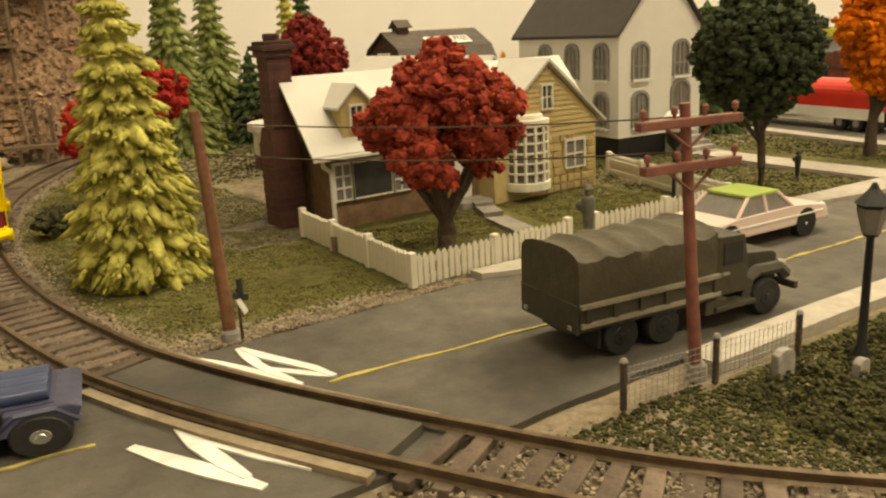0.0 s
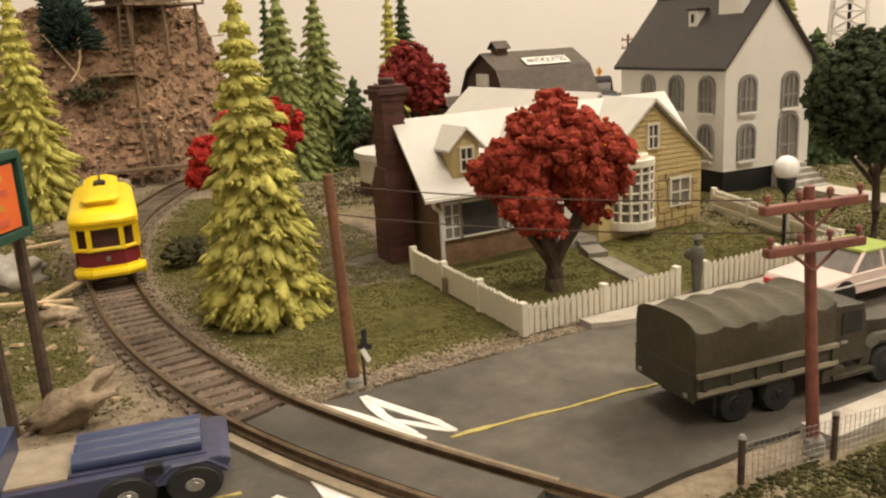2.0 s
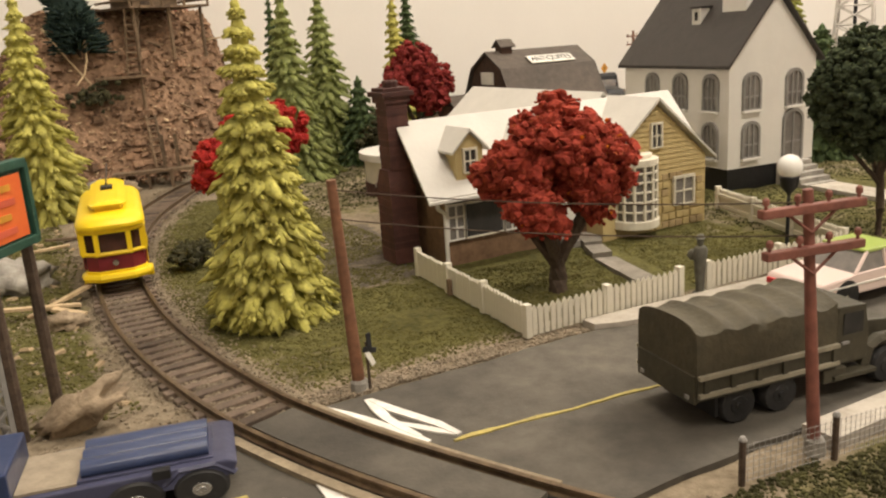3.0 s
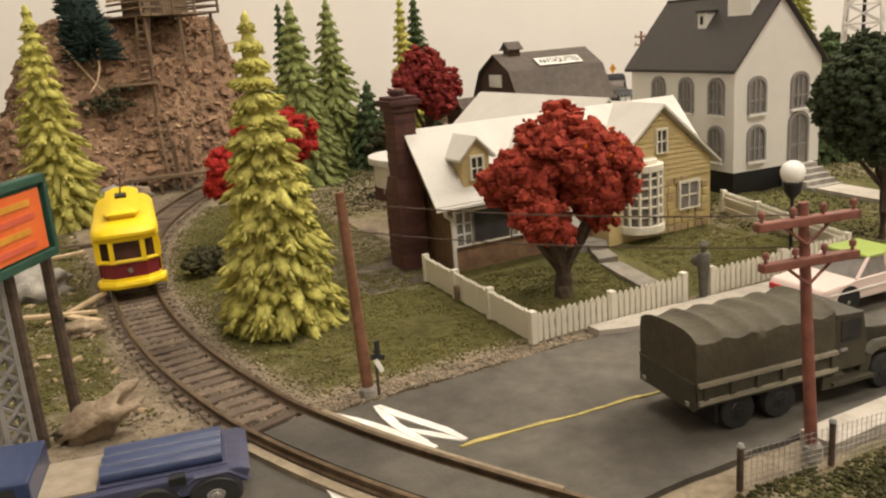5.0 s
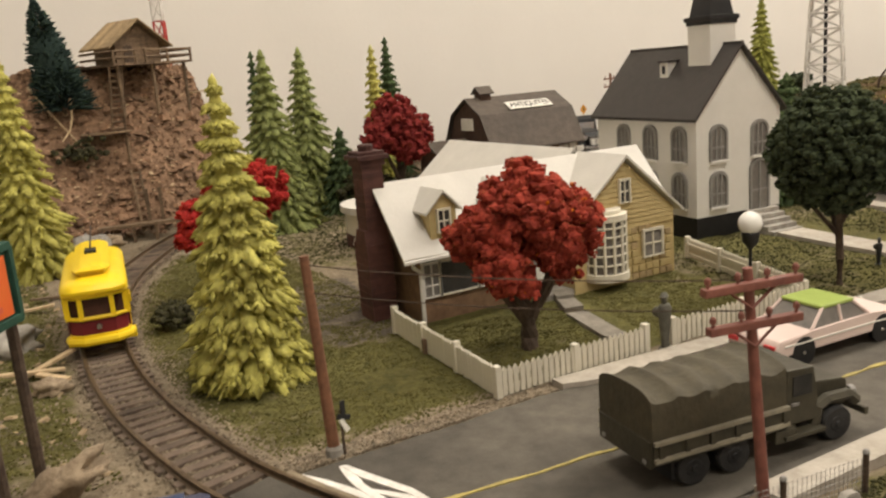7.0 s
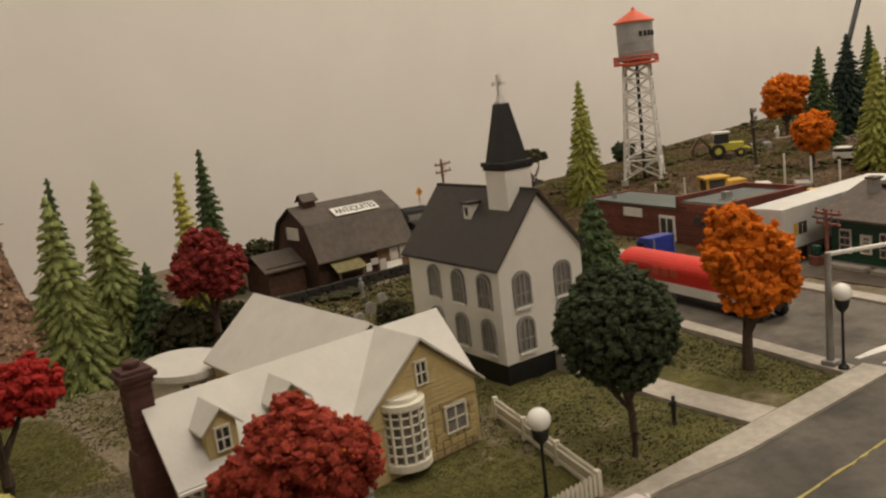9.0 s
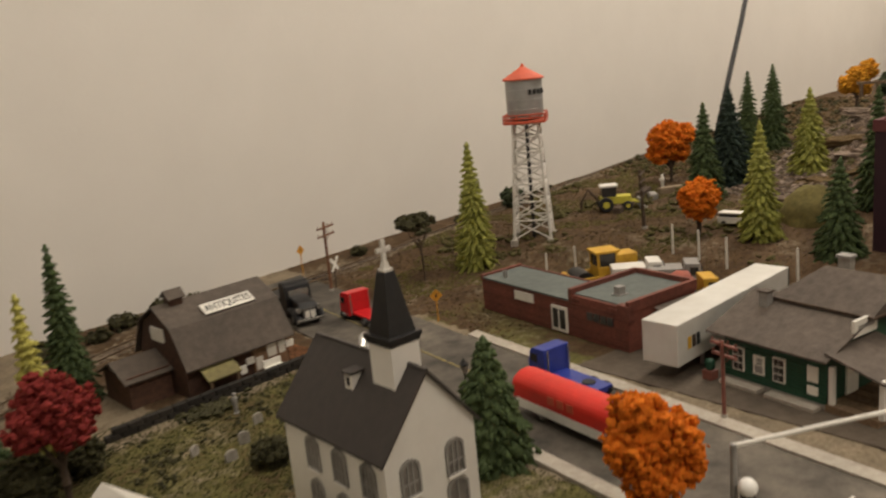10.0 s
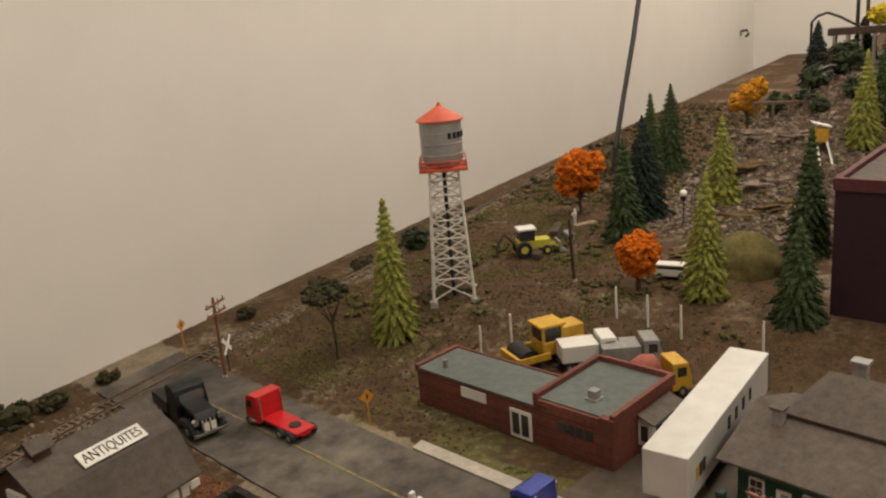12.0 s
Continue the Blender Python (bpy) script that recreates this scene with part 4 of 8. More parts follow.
def build_barn():
    o = Vector((32.0, 45.9, 0))
    h = thing("barn", o, -2.0, "brown gambrel antiques barn with a roof sign and cupola", "barn")
    L = 5.0
    prof = [(-3.9, 0.0), (3.9, 0.0), (3.9, 3.2), (2.7, 5.6), (0, 7.1), (-2.7, 5.6), (-3.9, 3.2)]
    b = B()
    prism(b, [(y * 0.97, z * 0.985) for y, z in prof], "x", -L + 0.2, L - 0.2)
    part("wall", b, BARN_W, h, "dark brown boarded walls")
    b = B()
    for s in (-1, 1):
        a = [(s * 4.6, 2.6), (s * 2.75, 5.75), (0.0, 7.25)]
        for (ya, za), (yc, zc) in zip(a, a[1:]):
            p = [(-L - 0.1, ya, za), (L + 0.1, ya, za), (L + 0.1, yc, zc), (-L - 0.1, yc, zc)]
            b = B()
            slab_roof(b, *(p if s < 0 else p[::-1]), 0.14)
            part("roof_slope", b, BARN_R, h, "faded brown shingle roof")
    cup = part("cupola", bx(-3.6, -2.5, -0.55, 0.55, 6.6, 7.75), BARN_W, h)
    b = B()
    slab_roof(b, (-3.85, -0.8, 7.6), (-2.25, -0.8, 7.6), (-2.25, 0, 8.25), (-3.85, 0, 8.25), 0.1)
    slab_roof(b, (-2.25, 0.8, 7.6), (-3.85, 0.8, 7.6), (-3.85, 0, 8.25), (-2.25, 0, 8.25), 0.1)
    part("cupola_roof", b, BARN_R, cup)
    # sign on the upper slope
    tilt = math.degrees(math.atan2(1.5, 2.75))
    sm = pose(0.7 * U, -2.0 * U, 6.27 * U, tilt, 0, 0)
    b = bx(-2.35, 2.35, -0.62, 0.62, 0, 0.08)
    sign = part("roof_sign", b, SIGNW, h, "white sign board reading ANTIQUITES")
    sign.matrix_basis = sm
    text_on("lettering", "ANTIQUITES", 0.76, INK, pose(0, -0.02 * U, 0.09 * U) @ Matrix.Diagonal((1, 1.45, 1, 1)), sign, label="black capital letters")
    # gable window, doors, porch things
    part("loft_door", bx(-L - 0.02, -L + 0.3, -1.0, 1.0, 4.3, 5.4), SIGNW, h, "pale loft door", bevel=0.04)
    part("shop_front", bx(1.2, 4.6, -4.0, -3.75, 0.2, 2.6), BRICK_P, h, "reddish shop front")
    for x, w, z in ((1.7, 0.7, 0.4), (3.0, 0.9, 1.2), (4.0, 0.6, 1.2)):
        part("shop_window", bx(x - w / 2, x + w / 2, -4.1, -3.95, z, z + 1.1), SIGNW, h, "white shop window")
    b = B()
    slab_roof(b, (-3.9, -5.6, 1.6), (-0.9, -5.6, 1.6), (-0.9, -3.9, 2.6), (-3.9, -3.9, 2.6), 0.12)
    part("porch_roof", b, mat("ochre_awning", (0.19, 0.165, 0.06), (0.13, 0.11, 0.045), 0.5), h, "yellow-green porch awning")
    for x in (-3.6, -1.2):
        part("porch_post", bx(x - 0.1, x + 0.1, -5.5, -5.3, 0, 1.6), OLDWOOD, h)
    # shed against the end wall
    shed = bx(-8.6, -5.0, -1.6, 3.0, 0, 2.6)
    s = part("lean_to", shed, BARN_W, h, "low brown shed against the end wall")
    b = B()
    slab_roof(b, (-9.0, -2.0, 2.3), (-4.9, -2.0, 2.3), (-4.9, 0.7, 3.6), (-9.0, 0.7, 3.6), 0.12)
    slab_roof(b, (-4.9, 3.4, 2.3), (-9.0, 3.4, 2.3), (-9.0, 0.7, 3.6), (-4.9, 0.7, 3.6), 0.12)
    part("shed_roof", b, BARN_R, s)
    b = B()
    quadbox(b, 1.0, 5.4, -6.0, -4.1, 0, 0.25)
    part("deck", b, mat("rust_earth_deck", (0.26, 0.135, 0.065), (0.16, 0.08, 0.04), 0.4, 0.9, 0.4), h, "rust brown porch deck")
    bench = part("bench", bx(1.5, 3.2, -5.4, -4.9, 0.55, 0.75), SIGNW, h, "white bench on the deck", bevel=0.03)
    for x in (1.65, 2.9):
        part("bench_leg", bx(x, x + 0.15, -5.35, -4.95, 0.25, 0.56), SIGNW, bench)
    part("bench_back", bx(1.5, 3.2, -4.95, -4.85, 0.75, 1.3), SIGNW, bench)
    for x, z in ((0.4, 1.2), (3.6, 1.9), (4.4, 1.5)):
        part("shop_notice", bx(x, x + 0.75, -4.2, -4.05, z, z + 0.55), SIGNW, h, "white notice with grey print")
    part("swing_sign", bx(-0.7, -0.1, -5.0, -4.9, 0.9, 1.6), SIGNW, h, "small white hanging sign")
    part("sign_post", bx(-0.78, -0.7, -4.99, -4.91, 0, 1.9), BARK, h)


build_barn()
RB = -11.9


def build_brick_shop():
    h = thing("brick_shop", (52.0, 17.2, 0.05), RB, "low red brick shop with flat blue-grey roofs and parapets", "shop")
    # local: x away from the street, y along it
    part("wall", bx(0, 4.9, 6.6, 19.0, 0, 3.15), REDBRICK, h, "red brick walls")
    part("wing_wall", bx(0, 8.2, 0, 6.6, 0, 3.75), REDBRICK, h, "red brick walls of the end shop")
    part("flat_roof", bx(-0.12, 4.75, 6.74, 18.74, 3.15, 3.3), BLUEGREY, h, "blue-grey felt roof")
    part("wing_roof", bx(0.25, 7.95, 0.3, 6.3, 3.75, 3.87), BLUEGREY, h, "blue-grey felt roof")
    for dims in ((-0.12, 8.2, 6.3, 6.72, 2.9, 4.3), (0.0, 8.3, -0.15, 0.25, 3.4, 4.3), (7.98, 8.32, 0.25, 6.3, 3.4, 4.3), (-0.1, 5.0, 18.75, 19.15, 2.9, 3.5), (4.76, 5.0, 6.75, 18.75, 2.9, 3.4)):
        part("parapet", bx(*dims), REDBRICK, h, bevel=0.03)
    for k in range(10):
        z = 0.2 + k * 0.29
        b = bx(-0.035, 0.02, 0.1, 18.9, z, z + 0.22)
        part("brick_course", b, REDBRICK, h)
    part("step_block", bx(-0.12, 0.5, -0.18, 1.1, 2.6, 3.95), REDBRICK, h, "stepped front parapet pier", bevel=0.03)
    for y in (0.2, 4.6):
        part("course_band", bx(-0.08, 0.05, y + 0.9, y + 1.9, 3.2, 3.45), REDBRICK, h)
    dw = part("glass_door", bx(-0.16, 0.1, 7.0, 9.0, 0.15, 2.45), SIGNW, h, "white framed double glass door", bevel=0.03)
    for y in (7.22, 8.1):
        part("pane", bx(-0.2, -0.1, y, y + 0.66, 0.45, 2.2), GLASS_D, dw)
    part("shop_sign", bx(-0.14, 0.05, 11.4, 14.0, 2.0, 2.85), SIGNW, h, "pale oval shop sign", bevel=0.05)
    for k in range(4):
        part("wing_pane", bx(-0.1, 0.05, 1.6 + k * 0.78, 2.26 + k * 0.78, 1.9, 2.6), GLASS_D, h, "dark shop window pane")
    part("bay", bx(3.2, 7.1, -1.15, 0.0, 0.0, 2.75), SIGNW, h, "white side bay under the canopy")
    part("bay_base", bx(3.16, 7.14, -1.19, 0.0, 0.0, 0.75), REDBRICK, h, "low brick base of the bay")
    w = part("end_window", bx(3.1, 3.25, -1.0, -0.15, 1.0, 2.5), SIGNW, h, "white framed end window")
    part("pane", bx(3.06, 3.14, -0.86, -0.29, 1.15, 2.36), GLASS_D, w)
    for x in (3.35, 4.6, 5.85):
        w = part("side_window", bx(x, x + 1.1, -1.25, -1.12, 1.0, 2.5), SIGNW, h, "white framed side window")
        part("pane", bx(x + 0.14, x + 0.96, -1.3, -1.2, 1.15, 2.36), GLASS_D, w)
    b = B()
    slab_roof(b, (2.9, -1.45, 2.75), (7.4, -1.45, 2.75), (7.4, -0.1, 3.2), (2.9, -0.1, 3.2), 0.12)
    part("side_canopy", b, GREYROOF, h, "grey side canopy")
    v = part("roof_vent", bx(1.9, 2.6, 2.6, 3.3, 3.85, 4.6), GREYP, h, "grey roof vent", bevel=0.05)
    part("vent_flange", bx(1.75, 2.75, 2.45, 3.45, 3.85, 3.97), GREYP, v)
    part("roof_pipe", bx(1.0, 1.3, 16.6, 16.9, 3.2, 4.0), GREYP, h, "small roof pipe")


build_brick_shop()


def build_store():
    h = thing("general_store", (51.0, 8.75, 0.08), -14.0, "dark green clapboard store with grey-brown roofs and porch", "store")
    # local x: away from the street, y: along it (negative towards the porch)
    prof = [(0, 0), (9.8, 0), (9.8, 3.8), (4.9, 5.35), (0, 3.8)]
    b = B()
    prism(b, prof, "y", -7.9, 0)
    part("wall", b, GREEN_P, h, "dark green clapboard walls")
    for k in range(11):
        part("clapboard", bx(-0.06, 0.02, -7.9, 0.0, 0.4 + k * 0.3, 0.4 + k * 0.3 + 0.22), GREEN_P, h)
    part("base", bx(-0.12, 9.9, -8.0, 0.1, 0, 0.35), GREYSTONE, h, "grey stone base")
    b = B()
    slab_roof(b, (-0.75, -8.3, 3.62), (-0.75, 1.1, 3.62), (4.9, 1.1, 5.5), (4.9, -8.3, 5.5), 0.14)
    slab_roof(b, (10.4, 1.1, 3.62), (10.4, -8.3, 3.62), (4.9, -8.3, 5.5), (4.9, 1.1, 5.5), 0.14)
    part("roof", b, GREYROOF, h, "faded grey-brown shingle roof")
    # raised rear storey with a half-hipped roof
    up = part("upper_storey", bx(4.6, 10.4, -7.9, -1.4, 4.4, 5.75), GREEN_P, h, "green upper storey")
    b = B()
    p = {k: b.verts.new(v) for k, v in {"a": (3.9, -8.6, 5.45), "b": (3.9, -0.9, 5.45), "c": (11.3, -0.9, 5.45), "d": (11.3, -8.6, 5.45), "r0": (7.6, -2.9, 7.25), "r1": (7.6, -7.3, 7.25), "j0": (6.3, -8.6, 6.6), "j1": (8.9, -8.6, 6.6)}.items()}
    for f in (("a", "j0", "r1", "r0", "b"), ("b", "r0", "c"), ("c", "r0", "r1", "j1", "d"), ("j0", "j1", "r1"), ("a", "d", "j1", "j0"), ("a", "b", "c", "d")):
        b.faces.new([p[k] for k in f])
    bmesh.ops.recalc_face_normals(b, faces=list(b.faces))
    part("upper_roof", b, GREYROOF, up, "faded grey-brown half-hipped roof")
    for dims in ((3.8, 4.0, -8.7, -0.8, 5.3, 5.46), (3.9, 11.3, -8.72, -8.58, 5.3, 5.47)):
        part("fascia", bx(*dims), BARK, up)
    for y, w in ((-1.25, 0.95), (-4.5, 0.95)):
        win = part("window", bx(-0.18, 0.02, y - w / 2, y + w / 2, 1.0, 2.75), SIGNW, h, "white framed six-pane window", bevel=0.02)
        for i in range(2):
            for j in range(3):
                part("pane", bx(-0.22, -0.12, y - w / 2 + 0.1 + i * 0.4, y - w / 2 + 0.44 + i * 0.4, 1.12 + j * 0.54, 1.56 + j * 0.54), GLASS_D, win)
    pst = part("poster", bx(-0.14, 0.02, -3.35, -2.45, 1.1, 2.5), SIGNW, h, "pale poster with grey print", bevel=0.02)
    for k, (a, c, lo, hi) in enumerate(((-3.2, -2.6, 1.25, 1.75), (-3.15, -2.7, 1.85, 2.0), (-3.2, -2.75, 2.1, 2.3))):
        part("print_bar", bx(-0.17, -0.13, a, c, lo, hi), GREYP, pst)
    for y, z, hgt in ((-6.95, 1.75, 1.1), (-6.95, 0.85, 0.6)):
        part("wall_notice", bx(-0.14, 0.02, y - 0.38, y + 0.38, z, z + hgt), SIGNW, h, "white notice")
    for a, c in ((-0.2, -3.3), (-3.9, -7.6)):
        part("step_slab", bx(-1.0, -0.15, c, a, 0, 0.28), CONCRETE, h, "pale step slab along the wall", bevel=0.03)
    # clutter in red and green at the near corner of the store
    part("corner_crate", bx(-1.2, -0.4, 0.3, 1.1, 0, 0.7), REDPOLE, h, "red-brown crate", bevel=0.05)
    part("corner_barrel", bx(-1.1, -0.5, 0.4, 1.0, 0.7, 1.5), GREEN_P, h, "green barrel", bevel=0.2)
    # porch on the end
    part("porch_floor", bx(-0.2, 5.2, -11.4, -7.9, 0, 0.45), OLDWOOD, h, "worn porch boards", bevel=0.03)
    for k in range(6):
        part("porch_board", bx(-0.25 + k * 0.92, 0.6 + k * 0.92, -11.5, -7.95, 0.45, 0.52), OLDWOOD, h)
    b = B()
    slab_roof(b, (-0.3, -11.8, 3.0), (5.4, -11.8, 3.0), (5.4, -7.9, 4.05), (-0.3, -7.9, 4.05), 0.14)
    part("porch_roof", b, GREYROOF, h, "faded porch roof")
    for x, y in ((0.1, -11.5), (4.9, -11.5), (0.1, -8.2)):
        part("porch_post", bx(x - 0.17, x + 0.17, y - 0.17, y + 0.17, 0.5, 3.1), WHITE_P, h, "white porch post", bevel=0.03)
    part("porch_door", bx(2.0, 3.3, -8.05, -7.88, 0.45, 2.7), SIGNW, h, "white porch door", bevel=0.03)
    sg = part("gable_sign", bx(2.4, 5.0, -8.25, -8.0, 4.35, 5.5), SIGNW, h, "white sign over the porch", bevel=0.05)
    part("letter_bar", bx(2.8, 4.6, -8.3, -8.24, 4.85, 5.1), GREYP, sg)
    ck = part("chimney", bx(8.2, 8.9, -4.3, -3.4, 6.2, 7.9), GREYSTONE, h, "grey chimney with a pale rim", bevel=0.06)
    part("chimney_rim", bx(8.1, 9.0, -4.4, -3.3, 7.8, 8.0), GREYP, ck)
    ck2 = part("chimney", bx(3.0, 3.7, -1.3, -0.6, 4.6, 6.0), GREYP, h, "small grey chimney", bevel=0.06)
    part("chimney_rim", bx(2.9, 3.8, -1.4, -0.5, 5.9, 6.05), GREYROOF, ck2)


build_store()
b = bx(0, 24, -22, 0, 0, 13.0)
mb = thing("maroon_building", (80.5, 7.6, 1.5), -8, "tall plain dark maroon building with a grey flat roof", "building")
part("wall", b, MAROON, mb)
part("plinth", bx(0.1, 23.9, -21.9, -0.1, -2.0, 0.05), MAROON, mb)
part("flat_roof", bx(0.4, 23.6, -21.6, -0.4, 13.0, 13.15), GREYROOF, mb, "grey flat roof")
for dims in ((-0.15, 0.4, -22.1, 0.15, 12.5, 13.6), (0.4, 24.1, -0.4, 0.15, 12.5, 13.6), (23.6, 24.1, -22, -0.4, 12.5, 13.6), (0.4, 23.6, -22.1, -21.6, 12.5, 13.6)):
    part("parapet", bx(*dims), mat("red_parapet", (0.11, 0.028, 0.03), None, 0.6), mb, bevel=0.04)


THATCH = mat("thatch_brown", (0.44, 0.32, 0.18), (0.27, 0.19, 0.10), 0.3, 0.9, 0.6, vary=0.25)


def build_hut():
    h = thing("lookout_hut", (-1.7, 46.3, 11.0), 22, "weathered wooden lookout hut on posts above the mound", "hut")
    for x in (-2.6, 0.2, 2.9):
        for y in (-2.4, 1.6):
            b = B()
            rod(b, (x, y, -2.4), (x, y, 1.3), 0.14, 0.13, 6)
            part("post", b, OLDWOOD, h)
    for i in range(8):
        part("deck_plank", bx(-3.1 + i * 0.8, -2.36 + i * 0.8, -2.9, 1.9, 1.2, 1.36), OLDWOOD, h)
    b = B()
    prism(b, [(-2.0, 1.36), (1.6, 1.36), (1.6, 2.9), (-0.2, 4.3), (-2.0, 2.9)], "y", -1.4, 1.5)
    part("wall", b, OLDWOOD, h, "weathered board wall")
    for i in range(9):
        z = 1.4 + i * 0.3
        half = 1.8 if z < 2.9 else 1.8 * (4.3 - z) / 1.4
        part("wall_plank", bx(-0.2 - half, -0.2 + half, -1.5 - 0.02 * (i % 2), -1.38, z, z + 0.26), OLDWOOD, h)
    part("doorway", bx(-1.4, -0.7, -1.56, -1.45, 1.36, 2.6), BARK, h, "dark doorway")
    for s in (-1, 1):
        for i in range(6):
            # lapped roof planks, ridge pointing at the deck
            y = -2.1 + i * 0.7
            b = B()
            pts = [(-0.2 + s * 2.6, y, 2.55), (-0.2 + s * 2.6, y + 0.72, 2.55 + 0.02), (-0.2, y + 0.72, 4.55), (-0.2, y, 4.53)]
            slab_roof(b, *(pts if s > 0 else pts[::-1]), 0.13)
            part("roof_plank", b, THATCH, h)
    for z in (1.75, 2.2):
        for p, q in (((-3.1, -2.85, z), (-1.2, -2.85, z)), ((-0.6, -2.85, z), (3.4, -2.85, z)), ((3.3, -2.85, z), (3.3, 1.7, z)), ((-3.05, -2.85, z), (-3.05, 1.7, z))):
            b = B()
            rod(b, p, q, 0.09, 0.09, 6)
            part("handrail", b, OLDWOOD, h)
    for x in (-3.05, -1.3, -0.5, 1.3, 3.3):
        b = B()
        rod(b, (x, -2.85, 1.2), (x, -2.85, 2.3), 0.1, 0.1, 6)
        part("rail_post", b, OLDWOOD, h)

    def rungs(label, p, q, n, half):
        lad = thing("ladder", p, 0, label, "ladder", "ladders on the mound")
        d = Vector(q) - Vector(p)
        for dx in (-half, half):
            b = B()
            rod(b, (dx, 0, 0), d + Vector((dx, 0, 0)), 0.09, 0.09, 6)
            part("stringer", b, OLDWOOD, lad)
        for i in range(n):
            e = d * ((i + 0.5) / n)
            b = B()
            rod(b, e + Vector((-half - 0.08, -0.03, 0)), e + Vector((half + 0.08, -0.03, 0)), 0.07, 0.07, 5)
            part("rung", b, OLDWOOD, lad)

    rungs("short wooden ladder from the ledge to the hut", (-3.7, 43.6, 7.6), (-3.3, 43.3, 12.3), 10, 0.42)
    rungs("short crooked ladder at the foot of the mound", (-3.3, 40.4, 0.7), (-3.3, 41.9, 4.9), 9, 0.3)


build_hut()


# ---- fences ----
def picket_fence(label, a, c, gap, height=1.0, first=True, last=True, pw=0.165):
    a, c = Vector((*a, 0)), Vector((*c, 0))
    L = (c - a).length
    rz = math.degrees(math.atan2(c.y - a.y, c.x - a.x))
    f = thing("picket_fence", (a.x, a.y, 0.05), rz, label, "fence", "picket fences round the cottage garden")
    b = B()
    prism(b, [(-pw / 2, 0.06), (pw / 2, 0.06), (pw / 2, height - 0.13), (0, height), (-pw / 2, height - 0.13)], "y", -0.05, 0.02)
    me = to_mesh("picket", b, CREAM_P)
    n = int(L / gap)
    for i in range(1, n):
        ob = put("picket", me, f, (i * L / n, 0, random.uniform(-0.02, 0.02)), (0, random.uniform(-1.2, 1.2), 0))
    for z in (0.24, 0.72):
        part("fence_rail", bx(0, L, 0.02, 0.1, z - 0.07, z + 0.07), CREAM_P, f)
    k = max(1, round(L / 3.1))
    for i in range(k + 1):
        if (i == 0 and not first) or (i == k and not last):
            continue
        x = i * L / k
        p = part("fence_post", bx(x - 0.11, x + 0.11, -0.1, 0.16, 0, height + 0.06), CREAM_P, f, bevel=0.03)
    return f


picket_fence("cream plastic picket fence facing the street", (0, 0), (6.1, 0), 0.222)
picket_fence("cream plastic picket fence beyond the garden gate", (7.3, -0.05), (14.1, -0.2), 0.235)
side = picket_fence("cream plastic picket fence along the garden side", (0.45, 8.2), (0.0, 0.15), 0.2, 1.05, last=False, pw=0.194)
part("marker_block", bx(3.0, 3.2, -0.22, -0.07, 0.05, 0.62), OLDWOOD, side, "small brown block on the boards", bevel=0.03)
picket_fence("cream plastic picket fence between cottage and church lawn", (14.15, -0.05), (16.9, 8.6), 0.2, 1.05, first=False, pw=0.194)


# ---- trees ----
def leafmat(name, c1, c2, **k):
    m = mat(name, c1, c2, 0.16, 0.95, 0.5, spec=0.05, vary=0.16, island=True, stain=0.12, bumpsize=0.09, **k)
    p = m.node_tree.nodes["Principled BSDF"]
    p.inputs["Subsurface Weight"].default_value = 0.25
    p.inputs["Subsurface Radius"].default_value = (0.002, 0.002, 0.001)
    p.inputs["Subsurface Scale"].default_value = 0.6
    return m


L_YEL = leafmat("yellow_green_foliage", (0.53, 0.49, 0.135), (0.33, 0.31, 0.085))
L_MID = leafmat("mid_green_foliage", (0.285, 0.315, 0.115), (0.16, 0.185, 0.07))
L_DRK = leafmat("dark_green_foliage", (0.095, 0.13, 0.058), (0.042, 0.064, 0.03))
L_SPR = leafmat("blue_green_needles", (0.04, 0.062, 0.052), (0.018, 0.03, 0.027))
L_LIM = leafmat("dull_lime_foliage", (0.38, 0.385, 0.1), (0.20, 0.215, 0.055))
L_BLU = leafmat("blue_black_foliage", (0.045, 0.065, 0.05), (0.02, 0.03, 0.025))
L_RND = leafmat("deep_green_clump_foliage", (0.062, 0.076, 0.044), (0.03, 0.04, 0.023))
L_RED = leafmat("rust_red_clump_foliage", (0.37, 0.066, 0.041), (0.165, 0.025, 0.018))
L_WIN = leafmat("wine_red_clump_foliage", (0.255, 0.04, 0.036), (0.12, 0.018, 0.017))
L_SHR = leafmat("bright_red_clump_foliage", (0.42, 0.036, 0.03), (0.2, 0.018, 0.016))
L_ORG = leafmat("orange_clump_foliage", (0.68, 0.185, 0.018), (0.42, 0.095, 0.012))
L_GLD = leafmat("golden_clump_foliage", (0.62, 0.30, 0.03), (0.38, 0.16, 0.02))
L_SLP = leafmat("pale_olive_scrub", (0.125, 0.112, 0.048), (0.06, 0.055, 0.026))
L_OLV = leafmat("olive_brush", (0.075, 0.07, 0.038), (0.03, 0.03, 0.017))


